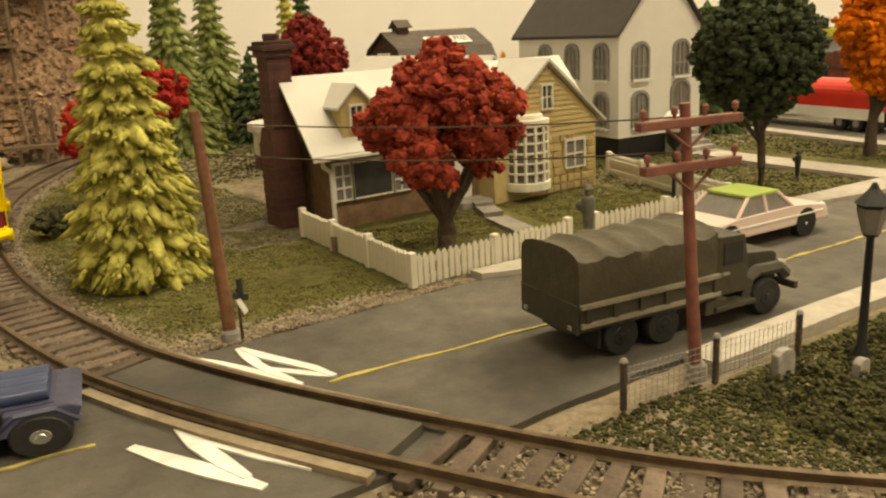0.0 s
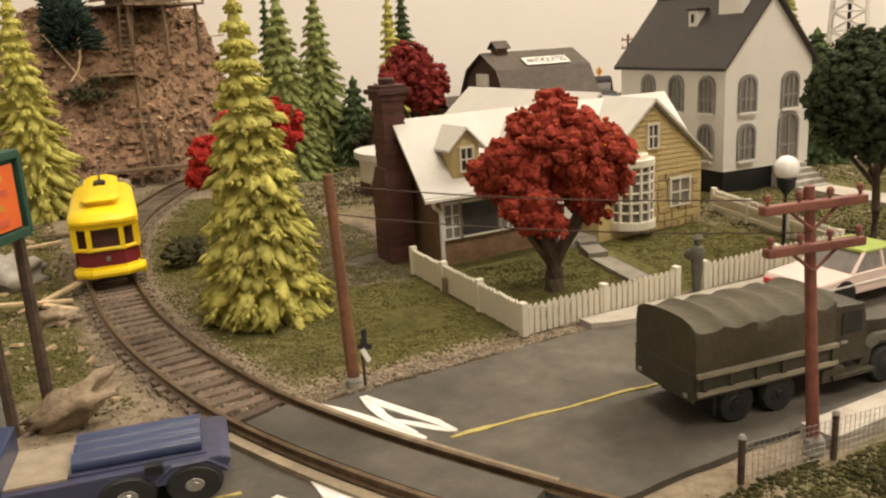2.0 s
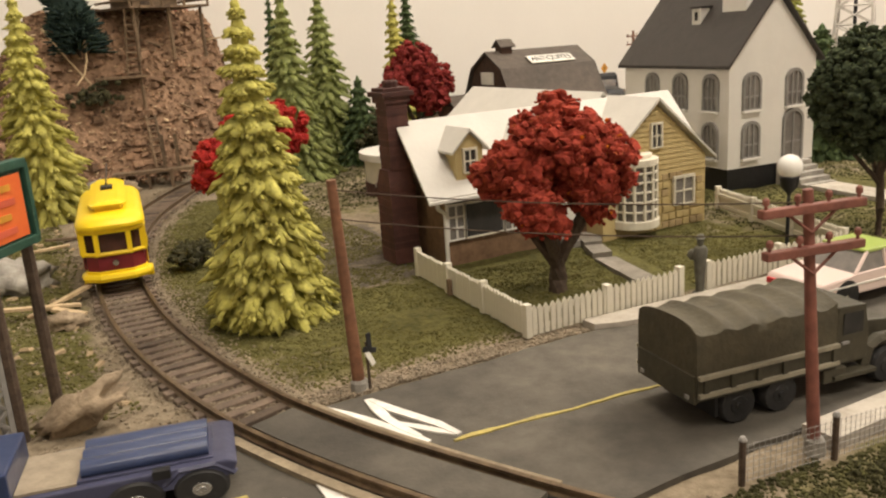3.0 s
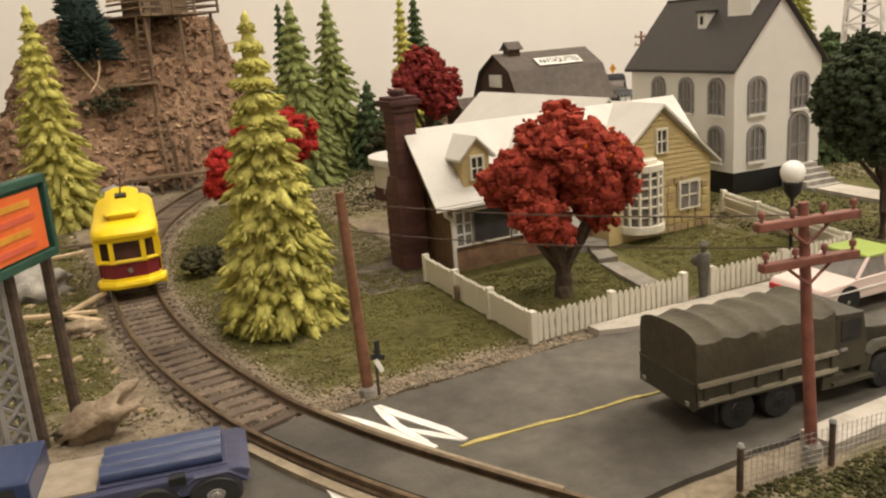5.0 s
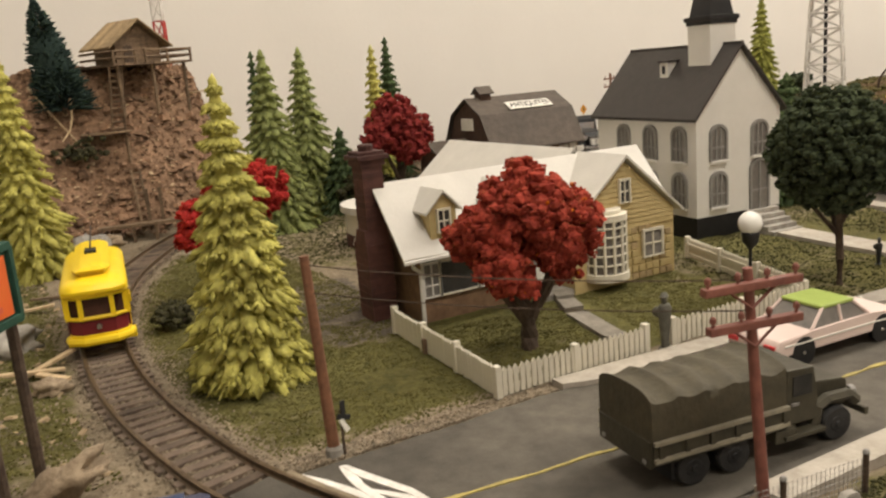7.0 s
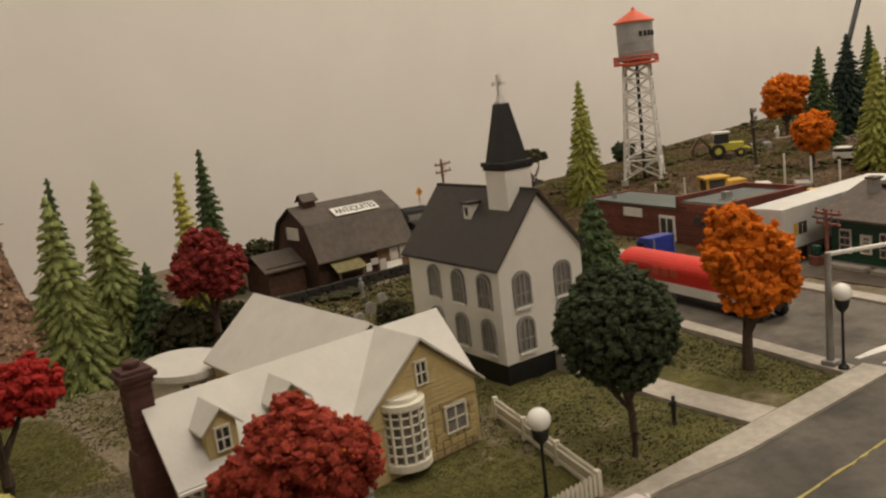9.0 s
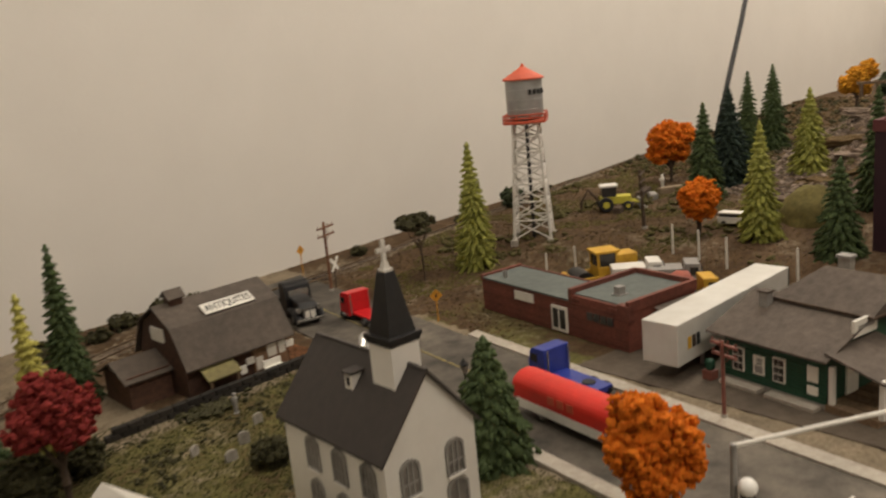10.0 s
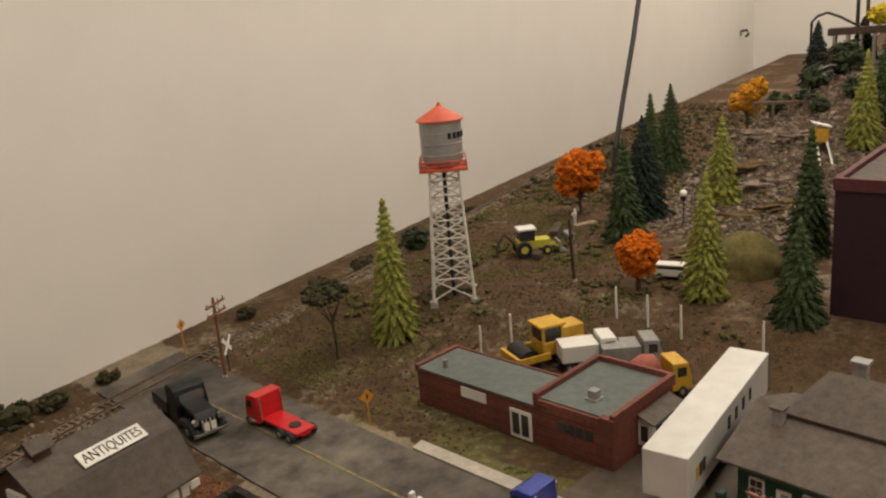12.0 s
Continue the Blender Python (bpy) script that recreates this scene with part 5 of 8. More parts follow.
def conifer(at, h, r, foliage, label, seed, tiers=None, fat=1.0, lean=(0, 0), near=False):
    rnd = random.Random(seed)
    t = thing("conifer", at, rnd.uniform(0, 360), label, "tree", "toy conifers")
    b = B()
    rod(b, (0, 0, -0.4), (lean[0] * 0.9, lean[1] * 0.9, h * 0.9), 0.045 * h * 0.5 + 0.08, 0.05, 8)
    part("trunk", b, BARK, t, "dark brown trunk")
    heap = Heap()
    n = (tiers or max(9, int(h * 1.55))) + 2
    for i in range(n):
        u = i / (n - 1)
        z = h * (0.075 + 0.9 * u ** 1.08)
        rad = 1.06 * r * (1 - u) ** 0.8 * (0.93 + 0.14 * rnd.random()) + 0.16
        m = max(7, int(7 + (14 if near else 9.5) * (1 - u)))
        for k in range(m):
            a = 2 * math.pi * (k + 0.5 * (i % 2) + rnd.uniform(-0.2, 0.2)) / m
            droop = -0.5 - 0.3 * rnd.random() + 0.3 * u
            d = Vector((math.cos(a), math.sin(a), droop)).normalized()
            L = rad * rnd.uniform(0.86, 1.1)
            turn = d.to_track_quat("X", "Z").to_matrix()
            w = (0.31 + 0.10 * rnd.random()) * fat * (0.55 + 0.16 * r) * (0.78 + 0.34 * (1 - u))
            root = Vector((lean[0] * u, lean[1] * u, z + 0.12 * L))
            heap.blob(root + d * (L * 0.5), 1.0, 2 if near else 1, (L * 0.54, w * 0.85, w * 0.55), turn, 0.6, rnd.random() * 60)
            for j in range(34 if near else 11):
                g = rnd.uniform(0.3, 1.0)
                side = Vector((-d.y, d.x, 0)) * rnd.uniform(-1, 1)
                q = root + d * (L * g) + side * w * 0.75 + Vector((0, 0, rnd.uniform(-0.55, 0.4) * w))
                f = (d * rnd.uniform(0.6, 1.2) + side * 0.9 + Vector((0, 0, rnd.uniform(-0.9, 0.25)))).normalized()
                k = w * rnd.uniform(0.34, 0.7)
                heap.blob(q, 1.0, 1, (k, k * 0.36, k * 0.3), f.to_track_quat("X", "Z").to_matrix(), 0.8, rnd.random() * 60)
    for j in range(10):
        u = j / 10
        heap.blob((lean[0] * u, lean[1] * u, h * (0.1 + 0.88 * u)), 1.0, 2, (0.5 * r * (1 - u) ** 0.8 + 0.08, 0.5 * r * (1 - u) ** 0.8 + 0.08, 0.09 * h), None, 0.3, seed + j)
    heap.blob((lean[0], lean[1], h * 0.985), 0.1 * fat + 0.03 * r, 1, (1, 1, 2.2), None, 0.4, seed)
    ob = new("foliage", heap.mesh("foliage", foliage, True))
    ob.parent = t
    return t


def spruce(at, h, r, lean, foliage, label, seed):
    """A soft bottle-brush spruce of many fine needle tufts."""
    rnd = random.Random(seed)
    t = thing("spruce", at, 0, label, "tree", "toy conifers")
    b = B()
    rod(b, (0, 0, -0.5), (lean, 0, h), 0.16, 0.04, 7)
    part("trunk", b, BARK, t)
    heap = Heap()
    heap.blob((lean * 0.4, 0, h * 0.4), 1, 2, (r * 0.55, r * 0.55, h * 0.36), None, 0.3, seed)
    for i in range(1500):
        u = rnd.random() ** 1.3
        rad = r * (1 - u) ** 0.7 * (1 + 0.16 * noise.noise(Vector((u * 7, i % 9, seed)))) + 0.12
        a = rnd.uniform(0, 6.2832)
        d = Vector((math.cos(a), math.sin(a), rnd.uniform(-0.05, 0.55))).normalized()
        L = rad * rnd.uniform(0.7, 1.08)
        c = Vector((lean * u, 0, h * (0.03 + 0.95 * u))) + d * (L * 0.7)
        heap.blob(c, 1.0, 1, (L * 0.34, 0.085, 0.085), d.to_track_quat("X", "Z").to_matrix(), 0.5, rnd.random() * 60)
    ob = new("foliage", heap.mesh("foliage", foliage, True))
    ob.parent = t
    return t


def clump_tree(name, at, base, trunk_top, crown, radii, foliage, label, seed, clumps=330, size=0.42, forks=5, trunk_r=0.28, group="toy broadleaf trees", fleck=None, peak=0.0, bumpy=1.0, lobes=None):
    """base: height of the ground; crown: middle of the crown; radii: its half sizes."""
    rnd = random.Random(seed)
    t = thing(name, (at[0], at[1], base), 0, label, "tree", group)
    b = B()
    c = Vector((crown[0] - at[0], crown[1] - at[1], crown[2] - base))
    th = trunk_top - base
    path_tube(b, [(0, 0, -0.3), (0.05, 0.03, th * 0.4), (c.x * 0.25, c.y * 0.25, th)], lambda u: trunk_r * (1.25 - 0.45 * u), 8)
    for k in range(forks):
        a = 2 * math.pi * k / forks + rnd.uniform(-0.4, 0.4)
        e = Vector(lobes[k][0]) - Vector((at[0], at[1], base)) if lobes and k < len(lobes) else c + Vector((math.cos(a) * radii[0] * 0.6, math.sin(a) * radii[1] * 0.6, rnd.uniform(-0.35, 0.45) * radii[2]))
        s = Vector((c.x * 0.2, c.y * 0.2, th * rnd.uniform(0.7, 0.98)))
        mid = s.lerp(e, 0.5) + (Vector((0, 0, -0.15)) if lobes else Vector((math.cos(a), math.sin(a), 0)) * 0.25)
        path_tube(b, [s, mid, e], lambda u: trunk_r * (0.72 - 0.5 * u), 6)
    part("trunk", b, BARK, t, "dark forked trunk", smooth=True)
    heap, flecks = Heap(), Heap()
    for i in range(clumps):
        v = Vector((rnd.gauss(0, 1), rnd.gauss(0, 1), rnd.gauss(0, 1))).normalized()
        bump = 1 + bumpy * 0.22 * noise.noise(v * 1.9 + Vector((seed, 0, 0))) + 0.12 * noise.noise(v * 4.3 + Vector((0, seed, 0)))
        k = bump * rnd.uniform(0.74, 1.0)
        slim = 1 - peak * max(0.0, v.z)
        if lobes:
            (lx, ly, lz), lr = rnd.choices(lobes, [q[1] ** 2 for q in lobes])[0]
            p = Vector((lx - at[0], ly - at[1], lz - base)) + v * lr * k
        else:
            p = c + Vector((v.x * radii[0] * slim, v.y * radii[1] * slim, v.z * radii[2])) * k
        heap.blob(p, size * rnd.uniform(0.62, 1.25), 1, (1, 1, 0.85), None, 0.85, rnd.random() * 90)
        for _ in range(4):
            w = Vector((rnd.gauss(0, 1), rnd.gauss(0, 1), rnd.gauss(0, 1))).normalized()
            (flecks if fleck is not None and rnd.random() < 0.015 else heap).blob(p + w * size * rnd.uniform(0.7, 1.1), size * rnd.uniform(0.2, 0.38), 1, (1, 1, 1), None, 0.9, rnd.random() * 90)
    for (lx, ly, lz), lr in lobes or ():
        heap.blob((lx - at[0], ly - at[1], lz - base), lr * 0.7, 2, (1, 1, 1), None, 0.3, seed)
    if not lobes:
        heap.blob(c, 1.0, 2, (radii[0] * 0.72, radii[1] * 0.72, radii[2] * 0.72), None, 0.3, seed)
    ob = new("crown", heap.mesh("crown", foliage, False))
    ob.parent = t
    if fleck is not None and flecks.v:
        ob = new("leaf_flecks", flecks.mesh("leaf_flecks", fleck, False))
        ob.parent = t
        tagged(ob, "few bright orange leaf flecks")
    return t


conifer((-5.7, 7.1, 0), 10.4, 2.3, L_YEL, "yellow-green plastic conifer beside the track curve", 11, tiers=17, near=True)
conifer((-11.0, 33.5, 0), 12.6, 3.0, L_YEL, "yellow-green plastic conifer before the brown mound", 12)
conifer((4.9, 35.5, 0), 12.2, 3.3, L_MID, "mid green plastic conifer behind the cottage", 13)
conifer((9.4, 40.6, 0), 12.4, 3.1, L_MID, "slim green plastic conifer behind the cottage", 14)
conifer((8.6, 50.0, 0), 12.8, 1.5, L_DRK, "thin dark conifer close to the wall", 15)
conifer((11.2, 38.5, 0), 6.2, 2.6, L_DRK, "low dark green conifer behind the cottage", 16)
conifer((15.3, 40.3, 0), 12.3, 1.75, L_YEL, "slim yellow-green conifer near the barn", 17)
conifer((21.5, 50.5, 0), 13.3, 2.2, L_DRK, "dark green conifer near the barn", 18)
spruce((-6.9, 44.7, land(-6.9, 44.7) - 0.2), 17.4 - land(-6.9, 44.7), 2.2, -0.9, L_SPR, "dark blue-green bottle-brush spruce on the mound", 19)
conifer((32.6, 15.4, 0), 7.8, 3.3, L_DRK, "squat dark green conifer beside the church", 20, fat=1.6)
conifer((65.4, 44.8, land(65.4, 44.8)), 14.0, 2.8, L_LIM, "yellow-green conifer below the water tower", 21)
conifer((96.9, 32.5, land(96.9, 32.5)), 12.4, 3.1, L_DRK, "dark green conifer on the slope", 22)
conifer((106, 33.3, land(106, 33.3)), 13.2, 4.0, L_BLU, "blue-black conifer on the slope", 23)
conifer((131, 37.3, land(131, 37.3)), 13.6, 3.2, L_DRK, "dark green conifer high on the slope", 24)
conifer((122, 37.5, land(122, 37.5)), 13.6, 2.8, L_DRK, "slim dark conifer high on the slope", 25)
conifer((81.7, 18.9, land(81.7, 18.9)), 12.3, 2.8, L_LIM, "yellow-green conifer behind the white posts", 26)
conifer((113.6, 25.3, land(113.6, 25.3)), 11.2, 3.2, L_LIM, "yellow-green conifer on the slope", 27)
conifer((78.4, 9.9, land(78.4, 9.9)), 9.2, 3.0, L_DRK, "dark green conifer beside the maroon building", 28)
conifer((127.0, 10.0, land(127, 10)), 12.4, 2.9, L_LIM, "dull lime conifer beside the rocky slope", 31)
conifer((133.0, 8.0, land(133, 8)), 13.0, 3.0, L_DRK, "dark green conifer beside the rocky slope", 32)
conifer((97.0, 12.0, land(97, 12)), 13.5, 3.0, L_DRK, "dark green conifer behind the maroon building", 29)
conifer((152.0, 19.8, land(152, 19.8)), 9.4, 2.9, L_BLU, "stout blue-black conifer high on the slope", 30, fat=1.5)
conifer((156.0, 13.6, land(156, 13.6)), 6.6, 3.0, L_BLU, "low blue-black conifer under the trestle", 33, fat=1.5)

clump_tree("maple", (3.4, 3.15), 0, 1.25, (3.5, 3.1, 4.45), (2.6, 2.6, 2.3), L_RED, "rust red clump-foliage maple in the cottage garden", 41, 1050, 0.235, forks=5, trunk_r=0.33, fleck=L_ORG, lobes=[((1.63, 4.07, 4.15), 0.8), ((4.82, 2.75, 3.2), 0.85), ((2.32, 2.7, 3.35), 0.95), ((4.95, 2.34, 4.8), 0.95), ((2.68, 3.07, 5.5), 0.95), ((3.44, 3.13, 6.2), 0.8), ((2.02, 3.3, 4.6), 1.0), ((4.1, 2.45, 5.5), 0.85), ((5.27, 2.41, 3.95), 0.72), ((2.85, 2.31, 2.75), 0.5), ((4.17, 3.54, 4.5), 1.35), ((3.56, 2.16, 4.9), 0.85), ((4.15, 2.2, 3.9), 0.85), ((2.97, 4.27, 4.4), 1.05), ((4.22, 4.08, 5.0), 1.0)])
clump_tree("maple", (14.0, 34.3), 0, 3.0, (14.0, 34.3, 6.1), (2.7, 2.7, 2.5), L_WIN, "wine red clump-foliage maple behind the cottage", 42, 700, 0.27, lobes=[((14, 34.3, 6.2), 2.0), ((12.5, 34, 5.6), 1.4), ((15.6, 34.6, 5.6), 1.5), ((13.8, 34.2, 7.5), 1.3), ((14.6, 33.6, 4.9), 1.3)])
clump_tree("shrub_tree", (-2.6, 20.0), 0, 2.2, (-2.6, 20.0, 4.5), (2.8, 1.6, 1.6), L_SHR, "bright red broad shrub tree inside the track curve", 43, 520, 0.24, lobes=[((-0.9, 20.2, 5.0), 1.4), ((-2.4, 20.4, 4.8), 1.3), ((-4.3, 19.4, 4.2), 0.85), ((-4.7, 19.2, 3.4), 0.65)])
clump_tree("round_tree", (17.6, 0.8), 0, 2.9, (17.3, 1.0, 5.75), (2.45, 2.45, 2.55), L_RND, "round dark green tree on the church lawn", 44, 2700, 0.15, trunk_r=0.17, bumpy=0.3)
clump_tree("maple", (28.95, 2.4), 0, 2.6, (29.6, 2.5, 5.75), (2.55, 2.5, 3.1), L_ORG, "orange clump-foliage maple at the street corner", 45, 1000, 0.22, lobes=[((29.4, 2.5, 6.6), 1.7), ((28.6, 2.8, 7.6), 1.2), ((30.6, 2.2, 5.6), 1.6), ((31.0, 2.0, 4.4), 1.3), ((29.2, 2.2, 4.2), 1.4), ((27.9, 2.9, 6.2), 1.1), ((28.8, 2.6, 5.2), 1.3)])
clump_tree("maple", (80.7, 25.3), land(80.7, 25.3), land(80.7, 25.3) + 2.2, (80.7, 25.3, land(80.7, 25.3) + 4.3), (2.0, 2.0, 2.3), L_ORG, "small orange tree behind the white posts", 46, 620, 0.27)
clump_tree("maple", (106.5, 42.3), land(106.5, 42.3), 6.0, (106.5, 42.3, 9.2), (3.8, 3.6, 3.4), L_ORG, "orange clump-foliage tree on the slope", 47, 700, 0.38, lobes=[((106.5, 42.3, 9.4), 2.2), ((104.9, 43.2, 10.4), 1.6), ((108.0, 41.2, 10.3), 1.7), ((105.0, 43.4, 8.2), 1.7), ((107.6, 41.6, 8.0), 1.5), ((106.3, 42.4, 11.2), 1.4)])
clump_tree("maple", (145, 29), land(145, 29), land(145, 29) + 4.5, (145, 29, land(145, 29) + 6.8), (3.4, 3.4, 2.6), L_GLD, "golden clump-foliage tree high on the slope", 48, 520, 0.36, lobes=[((145, 29, 14.6), 1.7), ((146.0, 27.6, 15.6), 1.5), ((144.2, 30.4, 13.6), 1.3), ((145.6, 28.2, 13.0), 1.3)])
clump_tree("scrub_tree", (59.9, 47.9), land(59.9, 47.9), 5.2, (59.6, 48.2, 7.2), (2.7, 2.0, 0.8), L_OLV, "flat topped olive scrub tree near the back track", 49, 150, 0.26, trunk_r=0.12)
clump_tree("scrub_tree", (-6.6, 15.8), 0, 0.2, (-6.6, 15.8, 0.7), (0.95, 0.95, 0.55), L_OLV, "low dark twiggy bush inside the track curve", 50, 60, 0.15, trunk_r=0.08)
for k, (x, y, r) in enumerate(((145, 24.1, 2.0), (146, 19.0, 2.2), (149, 15.0, 2.6), (88, 57, 1.6), (139, 12.5, 1.7), (141, 19.5, 1.4), (136, 17.0, 1.3))):
    clump_tree("bush", (x, y), land(x, y), land(x, y) + 0.5, (x, y, land(x, y) + r * 0.8), (r, r, r * 0.9), L_RND, "dark round bush on the slope", 60 + k, 70, 0.5 * r / 2, group="bushes")
for k, (x, y, r) in enumerate(((12.4, 36.4, 2.0), (16.2, 37.4, 1.5), (24.3, 27.3, 1.1))):
    clump_tree("bush", (x, y), 0, 0.4, (x, y, r * 0.75), (r * 1.15, r, r * 0.85), L_OLV, "dark bush in the rough churchyard", 120 + k, 160, 0.24, group="bushes", forks=3, trunk_r=0.1)
for k, (x, y, r) in enumerate(((38.5, 67.0, 1.6), (42.0, 66.6, 1.1), (33.5, 66.5, 1.3), (30, 65, 1.0), (48, 66.8, 0.8), (24, 64.5, 1.4), (66, 66, 0.9), (76, 64, 1.2), (84, 63, 1.4), (94, 63, 1.0), (16, 60, 1.2), (102, 62, 1.5), (110, 62, 1.1))):
    clump_tree("bush", (x, y), land(x, y), land(x, y) + 0.3, (x, y, land(x, y) + r * 0.6), (r * 1.3, r, r * 0.7), L_OLV, "low olive bush along the wall", 80 + k, 40, 0.3, group="bushes", forks=3, trunk_r=0.08)


# ---- poles, lamps, signs ----
def utility_pole(at, h, lean, arms, label, material=WOODP, r=0.15, rz=0.0):
    p = thing("utility_pole", at, rz, label, "utility pole", "utility poles")
    b = B()
    rod(b, (0, 0, -0.3), (lean[0], lean[1], h), r * 1.1, r * 0.8, 10)
    part("pole", b, material, p, smooth=True)
    for z, half in arms:
        x = lean[0] * z / h
        arm = part("crossarm", bx(x - half, x + half, -0.11, 0.11, z - 0.09, z + 0.09), material, p, bevel=0.03)
        arm.location.y = (lean[1] * z / h - r) * U
        for k in range(4):
            q = x - half * 0.9 + k * half * 0.6
            b = B()
            lathe(b, [(0.035, z + 0.08), (0.035, z + 0.16), (0.07, z + 0.18), (0.07, z + 0.28), (0.035, z + 0.32)], (q, lean[1] * z / h - r, 0), 7)
            part("insulator", b, material, arm, "small insulator").matrix_parent_inverse = arm.matrix_basis.inverted()
        for s in (-1, 1):
            b = B()
            rod(b, (x + s * half * 0.55, lean[1] * z / h - r, z), (x, lean[1] * z / h - r, z - 0.5), 0.035, 0.035, 5)
            part("brace", b, material, p)
    b = B()
    lathe(b, [(r * 1.7, -0.1), (r * 1.6, 0.22), (r * 1.1, 0.3)], (0, 0, 0), 10)
    part("footing", b, GREYSTONE, p, "pale footing")
    return p


utility_pole((-5.6, -0.25, 0), 5.7, (-0.2, 0.1), [], "bare reddish brown wooden pole beside the street", r=0.16)
utility_pole((1.15, -9.1, 0), 5.65, (-0.4, 0.1), [(5.3, 1.2), (4.45, 1.15)], "red-brown telephone pole with two crossarms", REDPOLE, r=0.13, rz=-12)
utility_pole((53.2, 56.3, 0), 8.0, (0.1, 0), [(7.4, 1.5), (6.5, 1.5)], "brown telephone pole beside the back crossing", WOODP, r=0.17, rz=15)
utility_pole((82.0, 32.8, land(82, 32.8)), 7.0, (-0.3, 0.3), [(6.6, 1.6), (5.7, 1.6), (4.8, 1.5)], "dark telephone pole with three crossarms on the slope", BARK, r=0.2, rz=20)
utility_pole((44.8, 6.0, 0.1), 5.3, (0.05, 0), [(5.0, 1.1), (4.3, 1.0)], "rusty brown telephone pole at the pavement edge", REDPOLE, r=0.13, rz=70)
wire = thing("overhead_wire", (-5.8, -0.15, 5.45), 0, "thin sagging dark wires between the poles", "wire")
for dz in (0.0, -0.75):
    b = B()
    e = Vector((6.55, -8.8, -0.05 + dz * 0.9))
    path_tube(b, [(e.x * u, e.y * u, e.z * u - 0.5 * 4 * u * (1 - u) * 0.35 + (dz if u == 0 else dz * (1 - u))) for u in np.linspace(0, 1, 12)], 0.016, 4)
    part("strand", b, BARK, wire)


def globe_lamp(at, h, label, r=0.46):
    t = thing("street_lamp", at, 0, label, "street lamp", "globe street lamps")
    b = B()
    lathe(b, [(0.26, 0), (0.26, 0.12), (0.12, 0.25), (0.075, 0.5), (0.065, h - 1.05), (0.09, h - 1.0), (0.3, h - 0.75), (0.36, h - 0.38), (0.30, h - 0.3)], (0, 0, 0), 12)
    part("post", b, BLACK_P, t, "black post with a flared cup", smooth=True)
    b = B()
    bmesh.ops.create_uvsphere(b, u_segments=20, v_segments=12, radius=r)
    bmesh.ops.translate(b, vec=(0, 0, h), verts=list(b.verts))
    part("globe", b, GLOBE, t, "white glass globe", smooth=True)
    return t


globe_lamp((12.4, 0.95, 0), 3.5, "black street lamp with a white globe behind the fence")
globe_lamp((31.0, -1.55, 0.2), 3.9, "black street lamp with a white globe at the corner")
globe_lamp((104, 27.5, land(104, 27.5)), 4.0, "pale globe lamp on the slope")


def lantern(at, h, label):
    t = thing("lantern_lamp", at, 0, label, "street lamp")
    b = B()
    lathe(b, [(0.25, 0), (0.22, 0.15), (0.1, 0.4), (0.075, h - 0.9), (0.1, h - 0.85)], (0, 0, 0), 10)
    part("post", b, BLACK_P, t, smooth=True)
    b = B()
    lathe(b, [(0.14, h - 0.86), (0.3, h - 0.2), (0.36, h - 0.18), (0.1, h + 0.12), (0.04, h + 0.25)], (0, 0, 0), 6)
    part("lantern_cage", b, BLACK_P, t, "black six-sided lantern")
    b = B()
    lathe(b, [(0.17, h - 0.8), (0.31, h - 0.26)], (0, 0, 0), 6)
    part("lantern_glass", b, GREY_G, t)


lantern((4.2, -10.9, 0), 3.6, "black lantern lamp post beside the small plot")
lantern((36.2, 20.6, 0.2), 4.0, "black lantern lamp post beside the church pavement")

# traffic mast at the corner
t = thing("traffic_mast", (31.2, -0.8, 0.2), 0, "pale grey mast with a long arm over the street", "traffic mast")
b = B()
rod(b, (0, 0, 0), (0, 0, 5.8), 0.2, 0.15, 10)
part("mast", b, GREYP, t, smooth=True)
b = B()
path_tube(b, [(0, 0, 5.7), (3.5, -2.6, 5.9), (8.0, -5.8, 6.0)], 0.12, 8)
part("arm", b, SIGNW, t, smooth=True)
part("foot", bx(-0.35, 0.35, -0.35, 0.35, 0, 0.25), GREYP, t, bevel=0.05)

# crossing sign on the bare pole
t = thing("crossing_sign", (-5.38, -0.42, 0), 20, "small black and white crossing sign beside the pole", "sign")
b = B()
rod(b, (0, 0, 0), (0, 0, 1.35), 0.045, 0.045, 6)
part("stem", b, BARK, t)
for z, ang, m in ((1.35, 90, INK), (1.12, 20, INK), (0.88, 62, SIGNW)):
    ob = part("blade", bx(-0.24, 0.24, -0.07, -0.02, -0.075, 0.075), m, t, bevel=0.01)
    ob.matrix_basis = pose(0.05 * U, 0, z * U, 0, ang, 0)


def crossbuck(at, rz, h=3.0):
    t = thing("crossbuck", at, rz, "white crossed railway sign at the back crossing", "sign")
    b = B()
    rod(b, (0, 0, 0), (0, 0, h), 0.09, 0.09, 8)
    part("stem", b, BARK, t)
    for k, ang in enumerate((45, -45)):
        ob = part("blade", bx(-1.05, 1.05, -0.16 - 0.06 * k, -0.1 - 0.06 * k, -0.19, 0.19), SIGNW, t, bevel=0.01)
        ob.matrix_basis = pose(0, 0, (h - 0.2) * U, 0, ang, 0)


crossbuck((54.4, 56.9, 0), 20)


def diamond_sign(at, rz, h=2.6):
    t = thing("warning_sign", at, rz, "small orange diamond warning sign on a thin post", "sign", "warning signs")
    b = B()
    rod(b, (0, 0, 0), (0, 0, h), 0.06, 0.06, 6)
    part("stem", b, WINK, t)
    ob = part("plate", bx(-0.45, 0.45, -0.1, -0.05, -0.45, 0.45), WINK, t)
    ob.matrix_basis = pose(0, 0, h * U, 0, 45, 0)
    ob = part("symbol", bx(-0.08, 0.08, -0.13, -0.1, -0.2, 0.2), INK, t)
    ob.matrix_basis = pose(0, 0, h * U)


